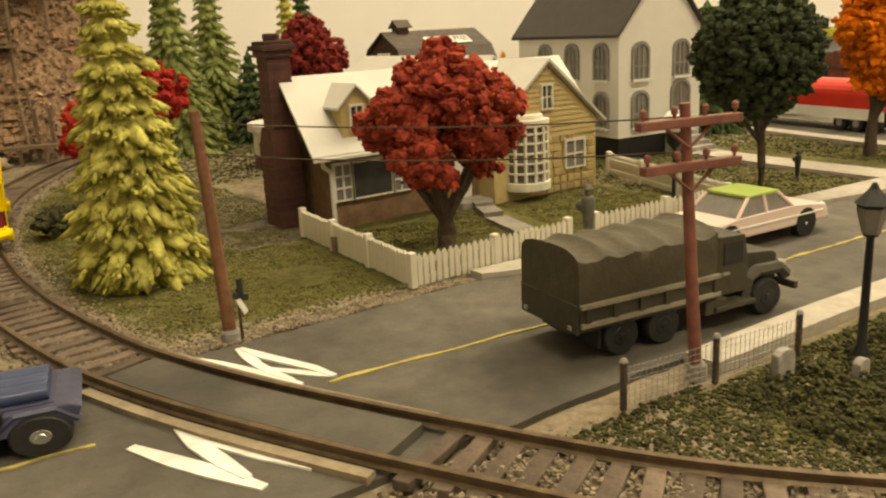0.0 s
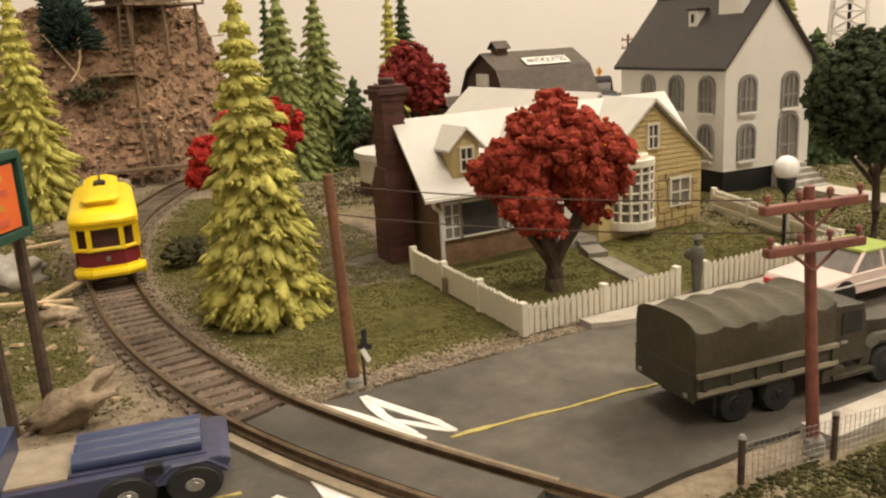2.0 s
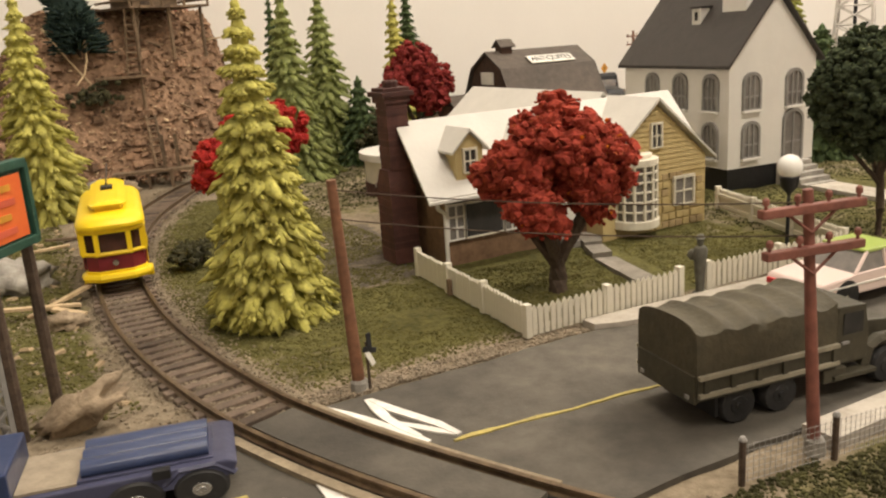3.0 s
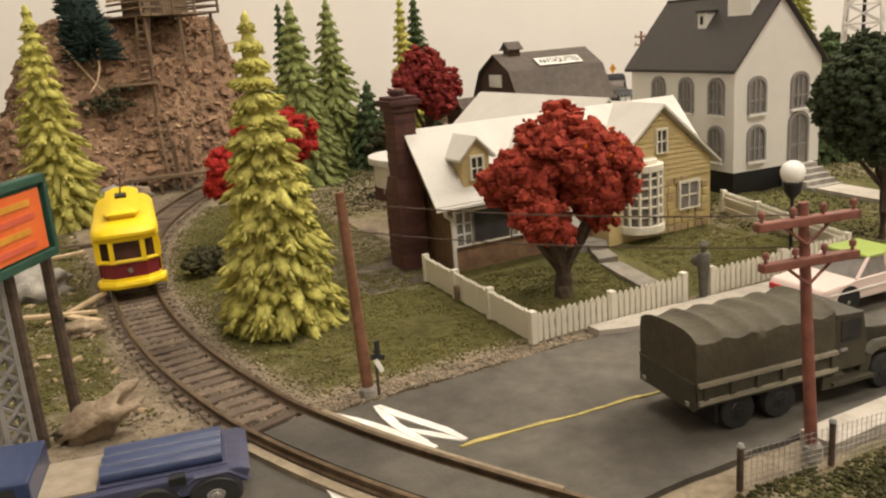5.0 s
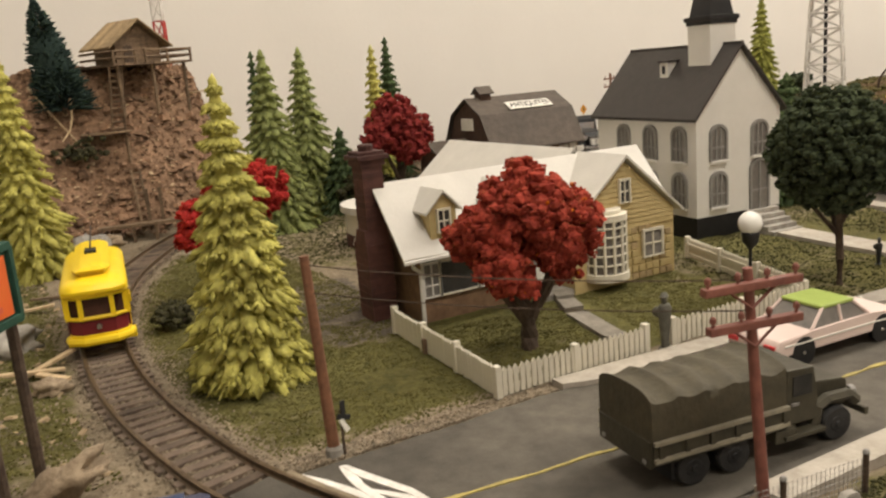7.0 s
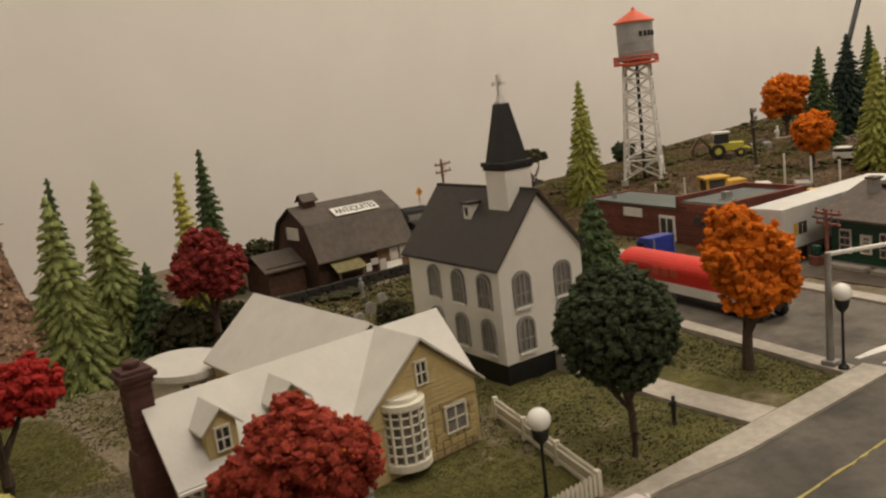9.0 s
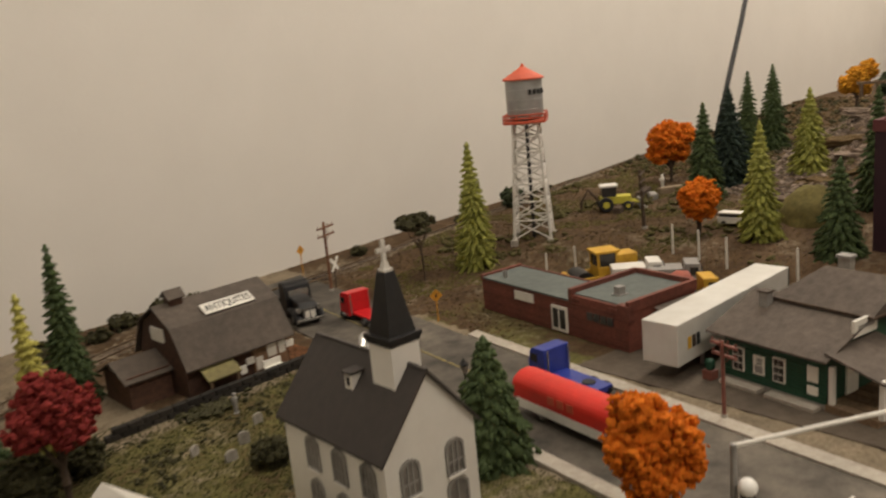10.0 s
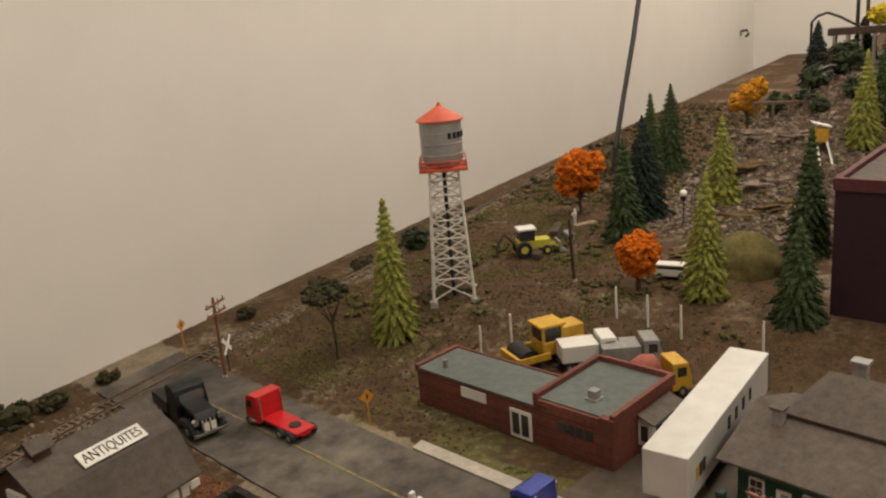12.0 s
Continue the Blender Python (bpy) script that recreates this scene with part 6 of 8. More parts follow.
diamond_sign((50.9, 37.4, 0), -30)
diamond_sign((55.1, 63.9, 0), 10, 3.6)


# ---- water tower ----
def water_tower():
    g = land(74.8, 43.6)
    t = thing("water_tower", (74.8, 43.6, g), 32, "white lattice water tower with a grey tank and red roof", "water tower")
    H0, ha, hb = 13.85, 2.15, 1.45
    corners = ((-1, -1), (1, -1), (1, 1), (-1, 1))
    at = lambda k, z: Vector((corners[k % 4][0] * (ha + (hb - ha) * z / H0), corners[k % 4][1] * (ha + (hb - ha) * z / H0), z))
    for k in range(4):
        b = B()
        rod(b, at(k, -0.5), at(k, H0), 0.17, 0.13, 6)
        part("leg", b, STEELW, t)
        part("footing", bx(at(k, 0).x - 0.4, at(k, 0).x + 0.4, at(k, 0).y - 0.4, at(k, 0).y + 0.4, -0.5, 0.25), GREYSTONE, t)
    levels = (0.3, 2.5, 4.7, 6.8, 8.7, 10.5, 12.2, 13.75)
    for k in range(4):
        for za, zb in zip(levels, levels[1:]):
            b = B()
            rod(b, at(k, za), at(k + 1, zb), 0.085, 0.085, 5)
            rod(b, at(k + 1, za), at(k, zb), 0.085, 0.085, 5)
            part("cross_brace", b, STEELW, t)
            b = B()
            rod(b, at(k, zb), at(k + 1, zb), 0.1, 0.1, 5)
            part("girt", b, STEELW, t)
    b = B()
    rod(b, (0, 0, -0.3), (0, 0, H0 + 0.3), 0.2, 0.2, 8)
    part("riser_pipe", b, BLACK_P, t, "dark riser pipe")
    b = bx(-2.45, 2.45, -2.45, 2.45, H0, H0 + 0.3)
    part("balcony", b, REDCAP, t, "red balcony deck", bevel=0.05)
    for k in range(4):
        a, c = Vector((*[2.35 * v for v in corners[k]], H0 + 1.0)), Vector((*[2.35 * v for v in corners[(k + 1) % 4]], H0 + 1.0))
        for dz in (0, -0.4):
            b = B()
            rod(b, a + Vector((0, 0, dz)), c + Vector((0, 0, dz)), 0.08, 0.08, 5)
            part("balcony_rail", b, REDCAP, t)
        for u in (0, 0.33, 0.66):
            p = a.lerp(c, u)
            b = B()
            rod(b, (p.x, p.y, H0 + 0.2), p, 0.08, 0.08, 5)
            part("balcony_post", b, REDCAP, t)
    b = B()
    lathe(b, [(1.5, H0 + 0.3), (1.95, H0 + 0.6), (2.1, H0 + 1.1), (2.15, H0 + 5.0)], (0, 0, 0), 28)
    tank = part("tank", b, SILVER, t, "grey round tank", smooth=True)
    for k in range(4):
        b = B()
        lathe(b, [(2.14, H0 + 1.5 + k * 1.1), (2.17, H0 + 1.52 + k * 1.1), (2.17, H0 + 1.6 + k * 1.1), (2.14, H0 + 1.62 + k * 1.1)], (0, 0, 0), 28)
        part("hoop", b, SILVER, tank)
    b = B()
    lathe(b, [(2.4, H0 + 4.9), (2.4, H0 + 5.05), (0.25, H0 + 6.35), (0.2, H0 + 6.6), (0.05, H0 + 6.75)], (0, 0, 0), 28)
    part("tank_roof", b, REDCAP, t, "red cone roof")
    for k in range(5):
        a = math.radians(-150 - 32 + 25 + k * 15)
        ob = part("letter_bar", bx(-0.18, 0.18, -0.03, 0.03, -0.3, 0.3), INK, tank, "dark letter bar")
        ob.matrix_basis = pose(2.19 * math.cos(a) * U, 2.19 * math.sin(a) * U, (H0 + 3.5) * U, 0, 0, math.degrees(a) + 90)


water_tower()
# red and white radio mast behind the hut
t = thing("radio_mast", (2.0, 52.0, 9.0), 10, "slim red and white lattice radio mast behind the hut", "radio mast")
tri = [(0.55 * math.cos(a), 0.55 * math.sin(a)) for a in (0.5, 0.5 + 2.094, 0.5 + 4.189)]
WM, RM = STEELW, mat("mast_red", (0.50, 0.06, 0.05), None, 0.5)
for i in range(14):
    z0, z1 = i * 1.7, (i + 1) * 1.7
    b = B()
    for k in range(3):
        p, q = tri[k], tri[(k + 1) % 3]
        rod(b, (*p, z0), (*p, z1), 0.09, 0.09, 5)
        rod(b, (*p, z0), (*q, z1), 0.06, 0.06, 4)
        rod(b, (*p, z1), (*q, z1), 0.06, 0.06, 4)
    part("mast_section", b, RM if i % 2 else WM, t, "red section" if i % 2 else "white section")

# black cable slung down in front of the wall
b = B()
path_tube(b, [(127.0, 45.6, 2.0), (129.0, 45.6, 8.8), (133.6, 45.6, 16.9), (138.5, 45.6, 25.2), (150, 46, 46), (196, 50, 134.5)], 0.42, 8)
single("wall_cable", b, BLACK_P, label="black cable slung down before the cream wall", category="cable")
hk = thing("wall_hook", (322, 69.8, 15.6), 90, "small dark hook fixed on the cream wall", "hook")
b = B()
path_tube(b, [(0.5, 0, 1.0), (-1.8, 0, 1.3), (-2.4, 0, 0.0), (-1.3, 0, -1.1)], 0.5, 6)
part("hook", b, BARK, hk)
part("plate", bx(0, 0.5, -0.8, 0.8, -0.5, 1.5), GREYP, hk, bevel=0.1)


# ---- billboard, lattice post, rocks and lumber at the track curve ----
t = thing("billboard", (-13.25, 2.5, 0), 57, "green framed billboard with an orange poster on two posts", "billboard")
for x in (-0.8, 0.85):
    b = B()
    rod(b, (x, 0, -0.2), (x, 0, 4.6), 0.16, 0.15, 8)
    part("post", b, BARK, t, "dark wooden post")
part("panel", bx(-2.6, 0.75, -0.3, -0.12, 4.75, 6.75), BOARD_G, t, "green painted panel", bevel=0.03)
pan = part("poster", bx(-2.4, 0.55, -0.36, -0.29, 4.98, 6.5), BOARD_O, t, "orange poster")
for k in range(4):
    w = (1.9, 2.1, 1.6, 1.9)[k]
    part("letter_bar", bx(-0.9 - w / 2, -0.9 + w / 2, -0.39, -0.35, 6.15 - k * 0.34, 6.3 - k * 0.34), (WINK, REDCAP, WINK, REDCAP)[k], pan, "lettering bar")
for z in (4.8, 6.7):
    part("frame_rail", bx(-2.7, 0.85, -0.42, -0.1, z - 0.1, z + 0.12), BOARD_G, t, bevel=0.03)
for x in (-2.7, 0.75):
    part("frame_stile", bx(x - 0.02, x + 0.14, -0.42, -0.1, 4.75, 6.7), BOARD_G, t, bevel=0.03)

t = thing("lattice_post", (-14.25, 1.9, 0), 20, "grey lattice girder post beside the billboard", "post")
for x in (-0.3, 0.3):
    for y in (-0.3, 0.3):
        part("chord", bx(x - 0.06, x + 0.06, y - 0.06, y + 0.06, 0, 4.6), GREYP, t)
for i in range(9):
    for y in (-0.3, 0.3):
        b = B()
        rod(b, (-0.3, y, i * 0.5), (0.3, y, i * 0.5 + 0.5), 0.05, 0.05, 4)
        rod(b, (0.3, y, i * 0.5), (-0.3, y, i * 0.5 + 0.5), 0.05, 0.05, 4)
        part("lacing", b, GREYP, t)


def rock(at, size, seed, label, material=STONE, rz=0, tilt=0):
    hp = Heap()
    hp.blob((0, 0, 0), 1, 3, size, None, 0.75, seed)
    ob = new("rock", hp.mesh("rock", material, True))
    ob.matrix_world = pose(at[0] * U, at[1] * U, at[2] * U, 0, tilt, rz)
    tagged(ob, label, "rock", "rocks")


rock((-12.35, 1.7, 0.55), (1.15, 0.5, 0.42), 3.3, "long tan rock leaning beside the billboard", rz=-20, tilt=-28)
rock((-13.4, 17.5, 0.4), (1.5, 1.1, 0.9), 5.1, "grey tan rock beside the track", GREYSTONE)
rock((-7.6, 37.2, 0.5), (1.5, 0.9, 0.8), 7.7, "pale rock slab below the mound", GREYSTONE, 30)
rock((-12.0, 10.8, 0.2), (0.6, 0.45, 0.35), 8.2, "small tan rock beside the track")
rock((-6.0, 39.3, 0.4), (0.9, 0.6, 0.5), 9.4, "small tan rock below the mound")
for k, (x, y, z, L, rz, m) in enumerate(((-12.2, 13.4, 0.25, 3.0, 20, PALEWOOD), (-12.6, 12.9, 0.35, 2.6, 8, PALEWOOD), (-11.8, 12.2, 0.2, 1.5, -50, PALEWOOD), (-11.9, 24.0, 0.2, 2.2, -12, PALEWOOD), (-10.9, 26.0, 0.2, 1.8, 10, OLDWOOD),
                                         (2.9, 48.6, 7.4, 3.6, 4, PALEWOOD), (-2.2, 45.0, 0.2, 1.8, 15, OLDWOOD), (-5.0, 42.2, 0.2, 1.6, 60, OLDWOOD), (-0.6, 44.2, 0.2, 1.5, -30, OLDWOOD))):
    b = bx(-L / 2, L / 2, -0.14, 0.14, -0.06, 0.06)
    ob = single("plank", b, m, (x, y, max(z, land(x, y) + 0.12)), rz, "split scrap plank lying on the ground", "plank", "scrap planks", bevel=0.02)
    ob.rotation_euler.y = radians((-14, 9, 3, -5, 6, -4, 20, 30, 25)[k])
led = thing("timber_ledge", (-4.6, 43.4, 7.35), -6, "timber ledge propped on the mound face", "ledge")
for x in (-1.3, 1.3):
    b = B()
    rod(b, (x, 0, -2.2), (x, 0, 0.2), 0.12, 0.12, 6)
    part("prop", b, OLDWOOD, led)
for k in range(3):
    part("ledge_board", bx(-1.7, 1.7, -0.6 + k * 0.5, -0.15 + k * 0.5, 0.15, 0.3), OLDWOOD, led)
foot = thing("timber_platform", (-3.4, 40.0, 0.2), -8, "low timber platform at the foot of the mound", "platform")
part("deck", bx(-3.2, 2.6, -0.5, 0.5, 0.9, 1.1), OLDWOOD, foot)
for x in (-3.0, -0.9, 0.6, 2.4):
    part("prop", bx(x - 0.1, x + 0.1, -0.45, 0.0, -0.3, 0.92), OLDWOOD, foot)
for x in (0.3, 1.2):
    part("upright", bx(x - 0.12, x + 0.12, 0.2, 0.45, 1.0, 3.4), OLDWOOD, foot)
for pts in ([(-9.1, 44.4, 11.2), (-8.0, 43.7, 9.3), (-6.9, 43.0, 7.6), (-6.2, 42.7, 6.6)], [(-6.6, 43.5, 10.2), (-6.7, 43.2, 8.9), (-7.0, 43.0, 8.0), (-7.6, 42.8, 7.3)]):
    b = B()
    path_tube(b, pts, lambda u: 0.09 - 0.04 * u, 5)
    single("twig", b, PALEWOOD, label="bare crooked twig lying on the mound", category="twig", group="twigs on the mound")
hp = Heap()
rnd = random.Random(5)
for i in range(60):
    hp.blob((-6.7 + rnd.gauss(0, 0.7), 42.6 + rnd.gauss(0, 0.2), 6.5 + rnd.gauss(0, 0.35)), rnd.uniform(0.12, 0.28), 1, (1, 1, 1), None, 0.9, rnd.random() * 60)
tagged(new("mound_scrub", hp.mesh("mound_scrub", L_OLV)), "olive scrub tuft on the mound face", "shrub")

# wire mesh fence round the little plot
t = thing("wire_fence", (-1.2, -9.25, 0), 0, "grey wire mesh fence with capped posts", "fence")
posts = [(0, 0), (2.3, -0.35), (4.7, -0.65)]
for x, y in posts:
    b = B()
    rod(b, (x, y, 0), (x, y, 1.0), 0.07, 0.07, 8)
    p = part("post", b, BARK, t, "grey post")
    b = B()
    lathe(b, [(0.075, 0.97), (0.09, 1.0), (0.05, 1.07)], (x, y, 0), 8)
    part("cap", b, GREYP, p, "pale cap")
for (x0, y0), (x1, y1) in ((posts[0], posts[1]), (posts[1], posts[2])):
    b = B()
    n = int(math.hypot(x1 - x0, y1 - y0) / 0.13)
    for i in range(n + 1):
        u = i / n
        rod(b, (x0 + (x1 - x0) * u, y0 + (y1 - y0) * u, 0.05), (x0 + (x1 - x0) * u, y0 + (y1 - y0) * u, 0.9), 0.0065, 0.0065, 3)
    for k in range(7):
        rod(b, (x0, y0, 0.08 + k * 0.13), (x1, y1, 0.08 + k * 0.13), 0.0065, 0.0065, 3)
    part("mesh_panel", b, GREYP, t, "fine wire mesh")

# gate boards lying at the kerb, grave stones, low dark wall behind the churchyard
for k, (x, y, w, hgt) in enumerate(((25.0, 31.5, 0.8, 1.0), (27.5, 33.5, 0.7, 0.9), (23.0, 30.0, 0.9, 0.8), (29.0, 30.5, 0.6, 1.0), (22.0, 33.0, 0.7, 0.8), (26.0, 28.5, 0.8, 0.7), (2.2, -10.4, 0.5, 0.85), (3.3, -11.4, 0.4, 0.6))):
    b = B()
    prism(b, [(-w / 2, 0), (w / 2, 0), (w / 2, hgt * 0.7)] + [(w / 2 * math.cos(a), hgt * 0.7 + w / 2 * math.sin(a) * 0.6) for a in np.linspace(0.3, math.pi - 0.3, 5)] + [(-w / 2, hgt * 0.7)], "y", -0.09, 0.09)
    single("grave_stone", b, GREYSTONE, (x, y, -0.05), -20 + 9 * k % 40, "small grey rounded grave stone in rough grass", "grave stone", "grave stones", bevel=0.02)
rnd = random.Random(7)
wl = thing("low_wall", (0, 0, 0), 0, "low black stone wall round the churchyard", "wall")
for a, c in (((19.5, 40.6), (38.5, 39.8)), ((38.5, 39.8), (35.5, 24.5))):
    L = math.hypot(c[0] - a[0], c[1] - a[1])
    n = int(L / 1.15)
    for i in range(n):
        for lev in (0, 1):
            ob = part("stone", bx(-0.56, 0.56, -0.3, 0.3, 0, 0.46), DARKWALL, wl, bevel=0.08)
            u = (i + 0.5 * lev + 0.25) / n
            ob.matrix_basis = pose((a[0] + (c[0] - a[0]) * u) * U, (a[1] + (c[1] - a[1]) * u) * U, (0.45 * lev - 0.02) * U, 0, rnd.uniform(-2, 2), math.degrees(math.atan2(c[1] - a[1], c[0] - a[0])) + rnd.uniform(-5, 5))


FIGG = mat("figurine_grey_green", (0.12, 0.115, 0.09), (0.07, 0.066, 0.052), 0.3, 0.7, 0.2)


# toy figures: plain shapes
def figure(at, rz, material, h, label):
    k = h / 2.0
    b = B()
    lathe(b, [(0.3, 0.0), (0.3, 0.05), (0.17, 0.08), (0.2, 0.5), (0.24, 0.9), (0.27, 1.15), (0.31, 1.42), (0.24, 1.55), (0.1, 1.6), (0.14, 1.68), (0.15, 1.8), (0.21, 1.83), (0.12, 1.95), (0.02, 1.98)], (0, 0, 0), 14, 1.0, 0.7)
    bmesh.ops.create_icosphere(b, subdivisions=2, radius=0.2, matrix=Matrix.Translation((0.05, 0.26, 1.25)))
    bmesh.ops.scale(b, vec=(k, k, k), verts=list(b.verts))
    ob = single("toy_figurine", b, material, at, rz, label, "figurine", "toy figurines", smooth=True)
    return ob


figure((6.75, -0.25, 0.12), 20, FIGG, 2.05, "plain grey-green toy figurine standing in the garden gate")
figure((21.3, 1.5, 0.1), 0, BLACK_P, 1.25, "small black toy figurine on the lawn")
figure((27.6, 36.5, 0.0), 0, GREYP, 1.7, "pale toy figurine among the grave stones")
figure((101.5, 41.0, land(101.5, 41)), 0, SIGNW, 2.2, "pale toy figurine on the slope")


# ---- loose ground cover ----
def scatter(name, label, count, place, material, size, seed, flat=0.6):
    rnd = random.Random(seed)
    hp = Heap()
    made = 0
    while made < count:
        got = place(rnd)
        if got is None:
            continue
        x, y, lift = got
        s = size * rnd.uniform(0.45, 1.35)
        hp.chip((x, y, land(x, y) + lift + s * 0.2), s, s * rnd.uniform(0.5, 1), s * flat * rnd.uniform(0.5, 1.3), rnd.uniform(0, 6.28), rnd.uniform(-0.5, 0.5))
        made += 1
    tagged(new(name, hp.mesh(name, material)), label, "ground cover", "", "stuff")


def near_track(rnd):
    i = rnd.randrange(0, 190)
    p = LINE[i]
    d = rnd.gauss(0, 0.92)
    q = LINE[i + 1] - p
    n = Vector((-q.y, q.x, 0)).normalized()
    x, y = p.x + n.x * d + rnd.uniform(-0.3, 0.3), p.y + n.y * d + rnd.uniform(-0.3, 0.3)
    if -8.6 < y < -0.5:
        return None
    return x, y, 0.07 if abs(d) < 1.2 else 0.0


def back_track(rnd):
    i = rnd.randrange(150, len(LINE) - 60)
    p = LINE[i]
    x, y = p.x + rnd.gauss(0, 0.9), p.y + rnd.gauss(0, 1.2)
    if abs(roadb_off(x, y)) < 5.2:
        return None
    return x, y, 0.0


def box_zone(x0, x1, y0, y1, ok=None):
    def f(rnd):
        x, y = rnd.uniform(x0, x1), rnd.uniform(y0, y1)
        return (x, y, 0.0) if ok is None or ok(x, y) else None
    return f


def inside_house(x, y):
    return (2.0 < x < 15.1 and 7.4 < y < 22.3) or (20 < x < 26.5 and 10.8 < y < 20)


def lawnside(x, y):
    return track_dist(x, y) > 1.55 and (x < 0 or y > 9) and not inside_house(x, y) and noise.noise(Vector((x * 0.3, y * 0.3, 3))) > -0.4


scatter("ballast", "tan and grey ballast grit along the rails", 34000, near_track, BALLAST, 0.04, 1)
scatter("ballast_back", "tan ballast grit along the back track", 3500, back_track, BALLAST, 0.16, 2)
scatter("turf_verge", "green and olive turf crumbs on the verge", 30000, box_zone(-9.5, 2.0, 0.3, 32, lawnside), TURF, 0.036, 3)
scatter("turf_garden", "green turf crumbs in the cottage garden", 14000, box_zone(0.2, 14.5, 0.2, 8.4, lambda x, y: not inside_house(x, y) and not (6.1 < x < 9 and y < 8.4 and abs(x - 6.7 - 0.22 * y) < 0.6)), TURF, 0.034, 4)
scatter("turf_church", "green turf crumbs on the church lawn", 12000, box_zone(15, 33, -1.6, 22, lambda x, y: roadb_off(x, y) < -6.2 and y > side_a(x) + 0.9 and not inside_house(x, y) and not (24.2 < x < 27.2 and y < 10)), TURF_D, 0.042, 5)
scatter("turf_churchyard", "dull turf crumbs in the churchyard", 9000, box_zone(10, 36, 22, 43, lambda x, y: roadb_off(x, y) < -6.4), TURF_D, 0.07, 6)
scatter("dry_verge", "tan grit and crumbs beside the track", 2500, box_zone(-18, -10.5, 0, 38, lambda x, y: track_dist(x, y) > 1.7), BALLAST, 0.05, 7)
scatter("olive_verge", "olive turf crumbs in patches beside the track", 10000, box_zone(-18, -10.8, 2, 38, lambda x, y: track_dist(x, y) > 1.8 and noise.noise(Vector((x * 0.35, y * 0.3, 6))) > -0.25), TURF, 0.05, 27)
scatter("verge_splinters", "pale wood splinters strewn beside the track", 70, box_zone(-15, -10.6, 2, 30, lambda x, y: track_dist(x, y) > 1.6), PALEWOOD, 0.14, 28, 0.3)
scatter("verge_grit", "tan grit along the road edge", 4500, box_zone(-8, 2.5, -1.3, 0.2, lambda x, y: track_dist(x, y) > 1.5), BALLAST, 0.045, 8)
scatter("plot_turf", "dark mixed turf in the fenced plot", 14000, box_zone(-3.5, 12, -15, -9.4, lambda x, y: track_dist(x, y) > 1.4 and not (x > 0.8 and y > -9.75)), TURF_D, 0.045, 9)
scatter("mound_chips", "reddish brown mulch chips on the mound", 12000, box_zone(-22, 8, 36, 56, lambda x, y: mound(x, y) > 0.25), MULCH, 0.1, 10)
scatter("slope_turf", "dry olive crumbs on the far slope", 9000, box_zone(49, 130, 28, 64, lambda x, y: abs(roadb_off(x, y)) > 6.5 and track_dist(x, y) > 1.5), DRYCRUMB, 0.1, 11)
scatter("slope_green", "olive green crumbs on the far slope", 10000, box_zone(49, 120, 22, 60, lambda x, y: abs(roadb_off(x, y)) > 7 and noise.noise(Vector((x * 0.15, y * 0.15, 1))) > 0.05 and track_dist(x, y) > 1.5 and not (50 < x < 66 and y < 37)), TURF, 0.11, 12)
scatter("yard_grit", "brown grit round the machine yard", 3000, box_zone(58, 90, 8, 38, lambda x, y: x > 62 or y > 38), DRYCRUMB, 0.08, 13)
scatter("barn_leaves", "rust brown leaf litter before the barn", 2600, box_zone(31, 39.5, 40.4, 46, lambda x, y: roadb_off(x, y) < -6.2 and not (x < 37 and y > 42)), RUSTLEAF, 0.1, 29)
hp = Heap()
rnd = random.Random(99)
for i in range(3200):
    x, y = rnd.uniform(0.5, 11), rnd.uniform(-14.5, -10.2)
    if track_dist(x, y) > 1.8:
        hp.blob((x, y, rnd.uniform(0.02, 0.4) * (0.6 + 0.8 * noise.noise(Vector((x, y, 2))))), rnd.uniform(0.03, 0.085), 1, (1, 1, 0.9), None, 0.9, rnd.random() * 80)
tagged(new("plot_shrubs", hp.mesh("plot_shrubs", leafmat("plot_shrub_green", (0.075, 0.07, 0.034), (0.034, 0.033, 0.017)))), "dark tangled shrubs in the fenced plot", "shrubs", "", "stuff")
hp = Heap()
for i in range(120):
    a, rr = rnd.uniform(0, 6.28), rnd.gauss(0, 1.3)
    hp.blob((26.5 + rr * math.cos(a), 38.6 + rr * math.sin(a) * 0.5, 0.25), rnd.uniform(0.15, 0.35), 1, (1, 1, 0.8), None, 0.9, rnd.random() * 80)
tagged(new("low_plants", hp.mesh("low_plants", L_OLV)), "low olive plants before the barn wall", "shrubs", "", "stuff")

scatter("scree", "grey-brown scree chips on the rocky slope", 5000, box_zone(100, 160, 8, 34), SCREE, 0.34, 14)
scatter("house_turf", "dull olive turf crumbs behind the cottage", 4500, box_zone(2, 16, 22.5, 41, lambda x, y: mound(x, y) < 0.1 and track_dist(x, y) > 1.9), TURF_D, 0.06, 15)
hp = Heap()
rnd = random.Random(123)
n = 0
while n < 620:
    x, y = rnd.uniform(62, 150), rnd.uniform(12, 57)
    if noise.noise(Vector((x * 0.09, y * 0.12, 4))) < 0.12 or (x < 74 and y < 38) or track_dist(x, y) < 2.5:
        continue
    if 79 < x < 106 and y < 9:
        continue
    n += 1
    r = rnd.uniform(0.2, 0.6)
    for k in range(4):
        hp.blob((x + rnd.gauss(0, r * 0.6), y + rnd.gauss(0, r * 0.6), land(x, y) + r * rnd.uniform(0.1, 0.7)), r * rnd.uniform(0.4, 0.75), 1, (1, 1, 0.8), None, 0.9, rnd.random() * 80)
tagged(new("slope_scrub", hp.mesh("slope_scrub", L_SLP)), "olive scrub over the brown slope", "shrubs", "", "stuff")


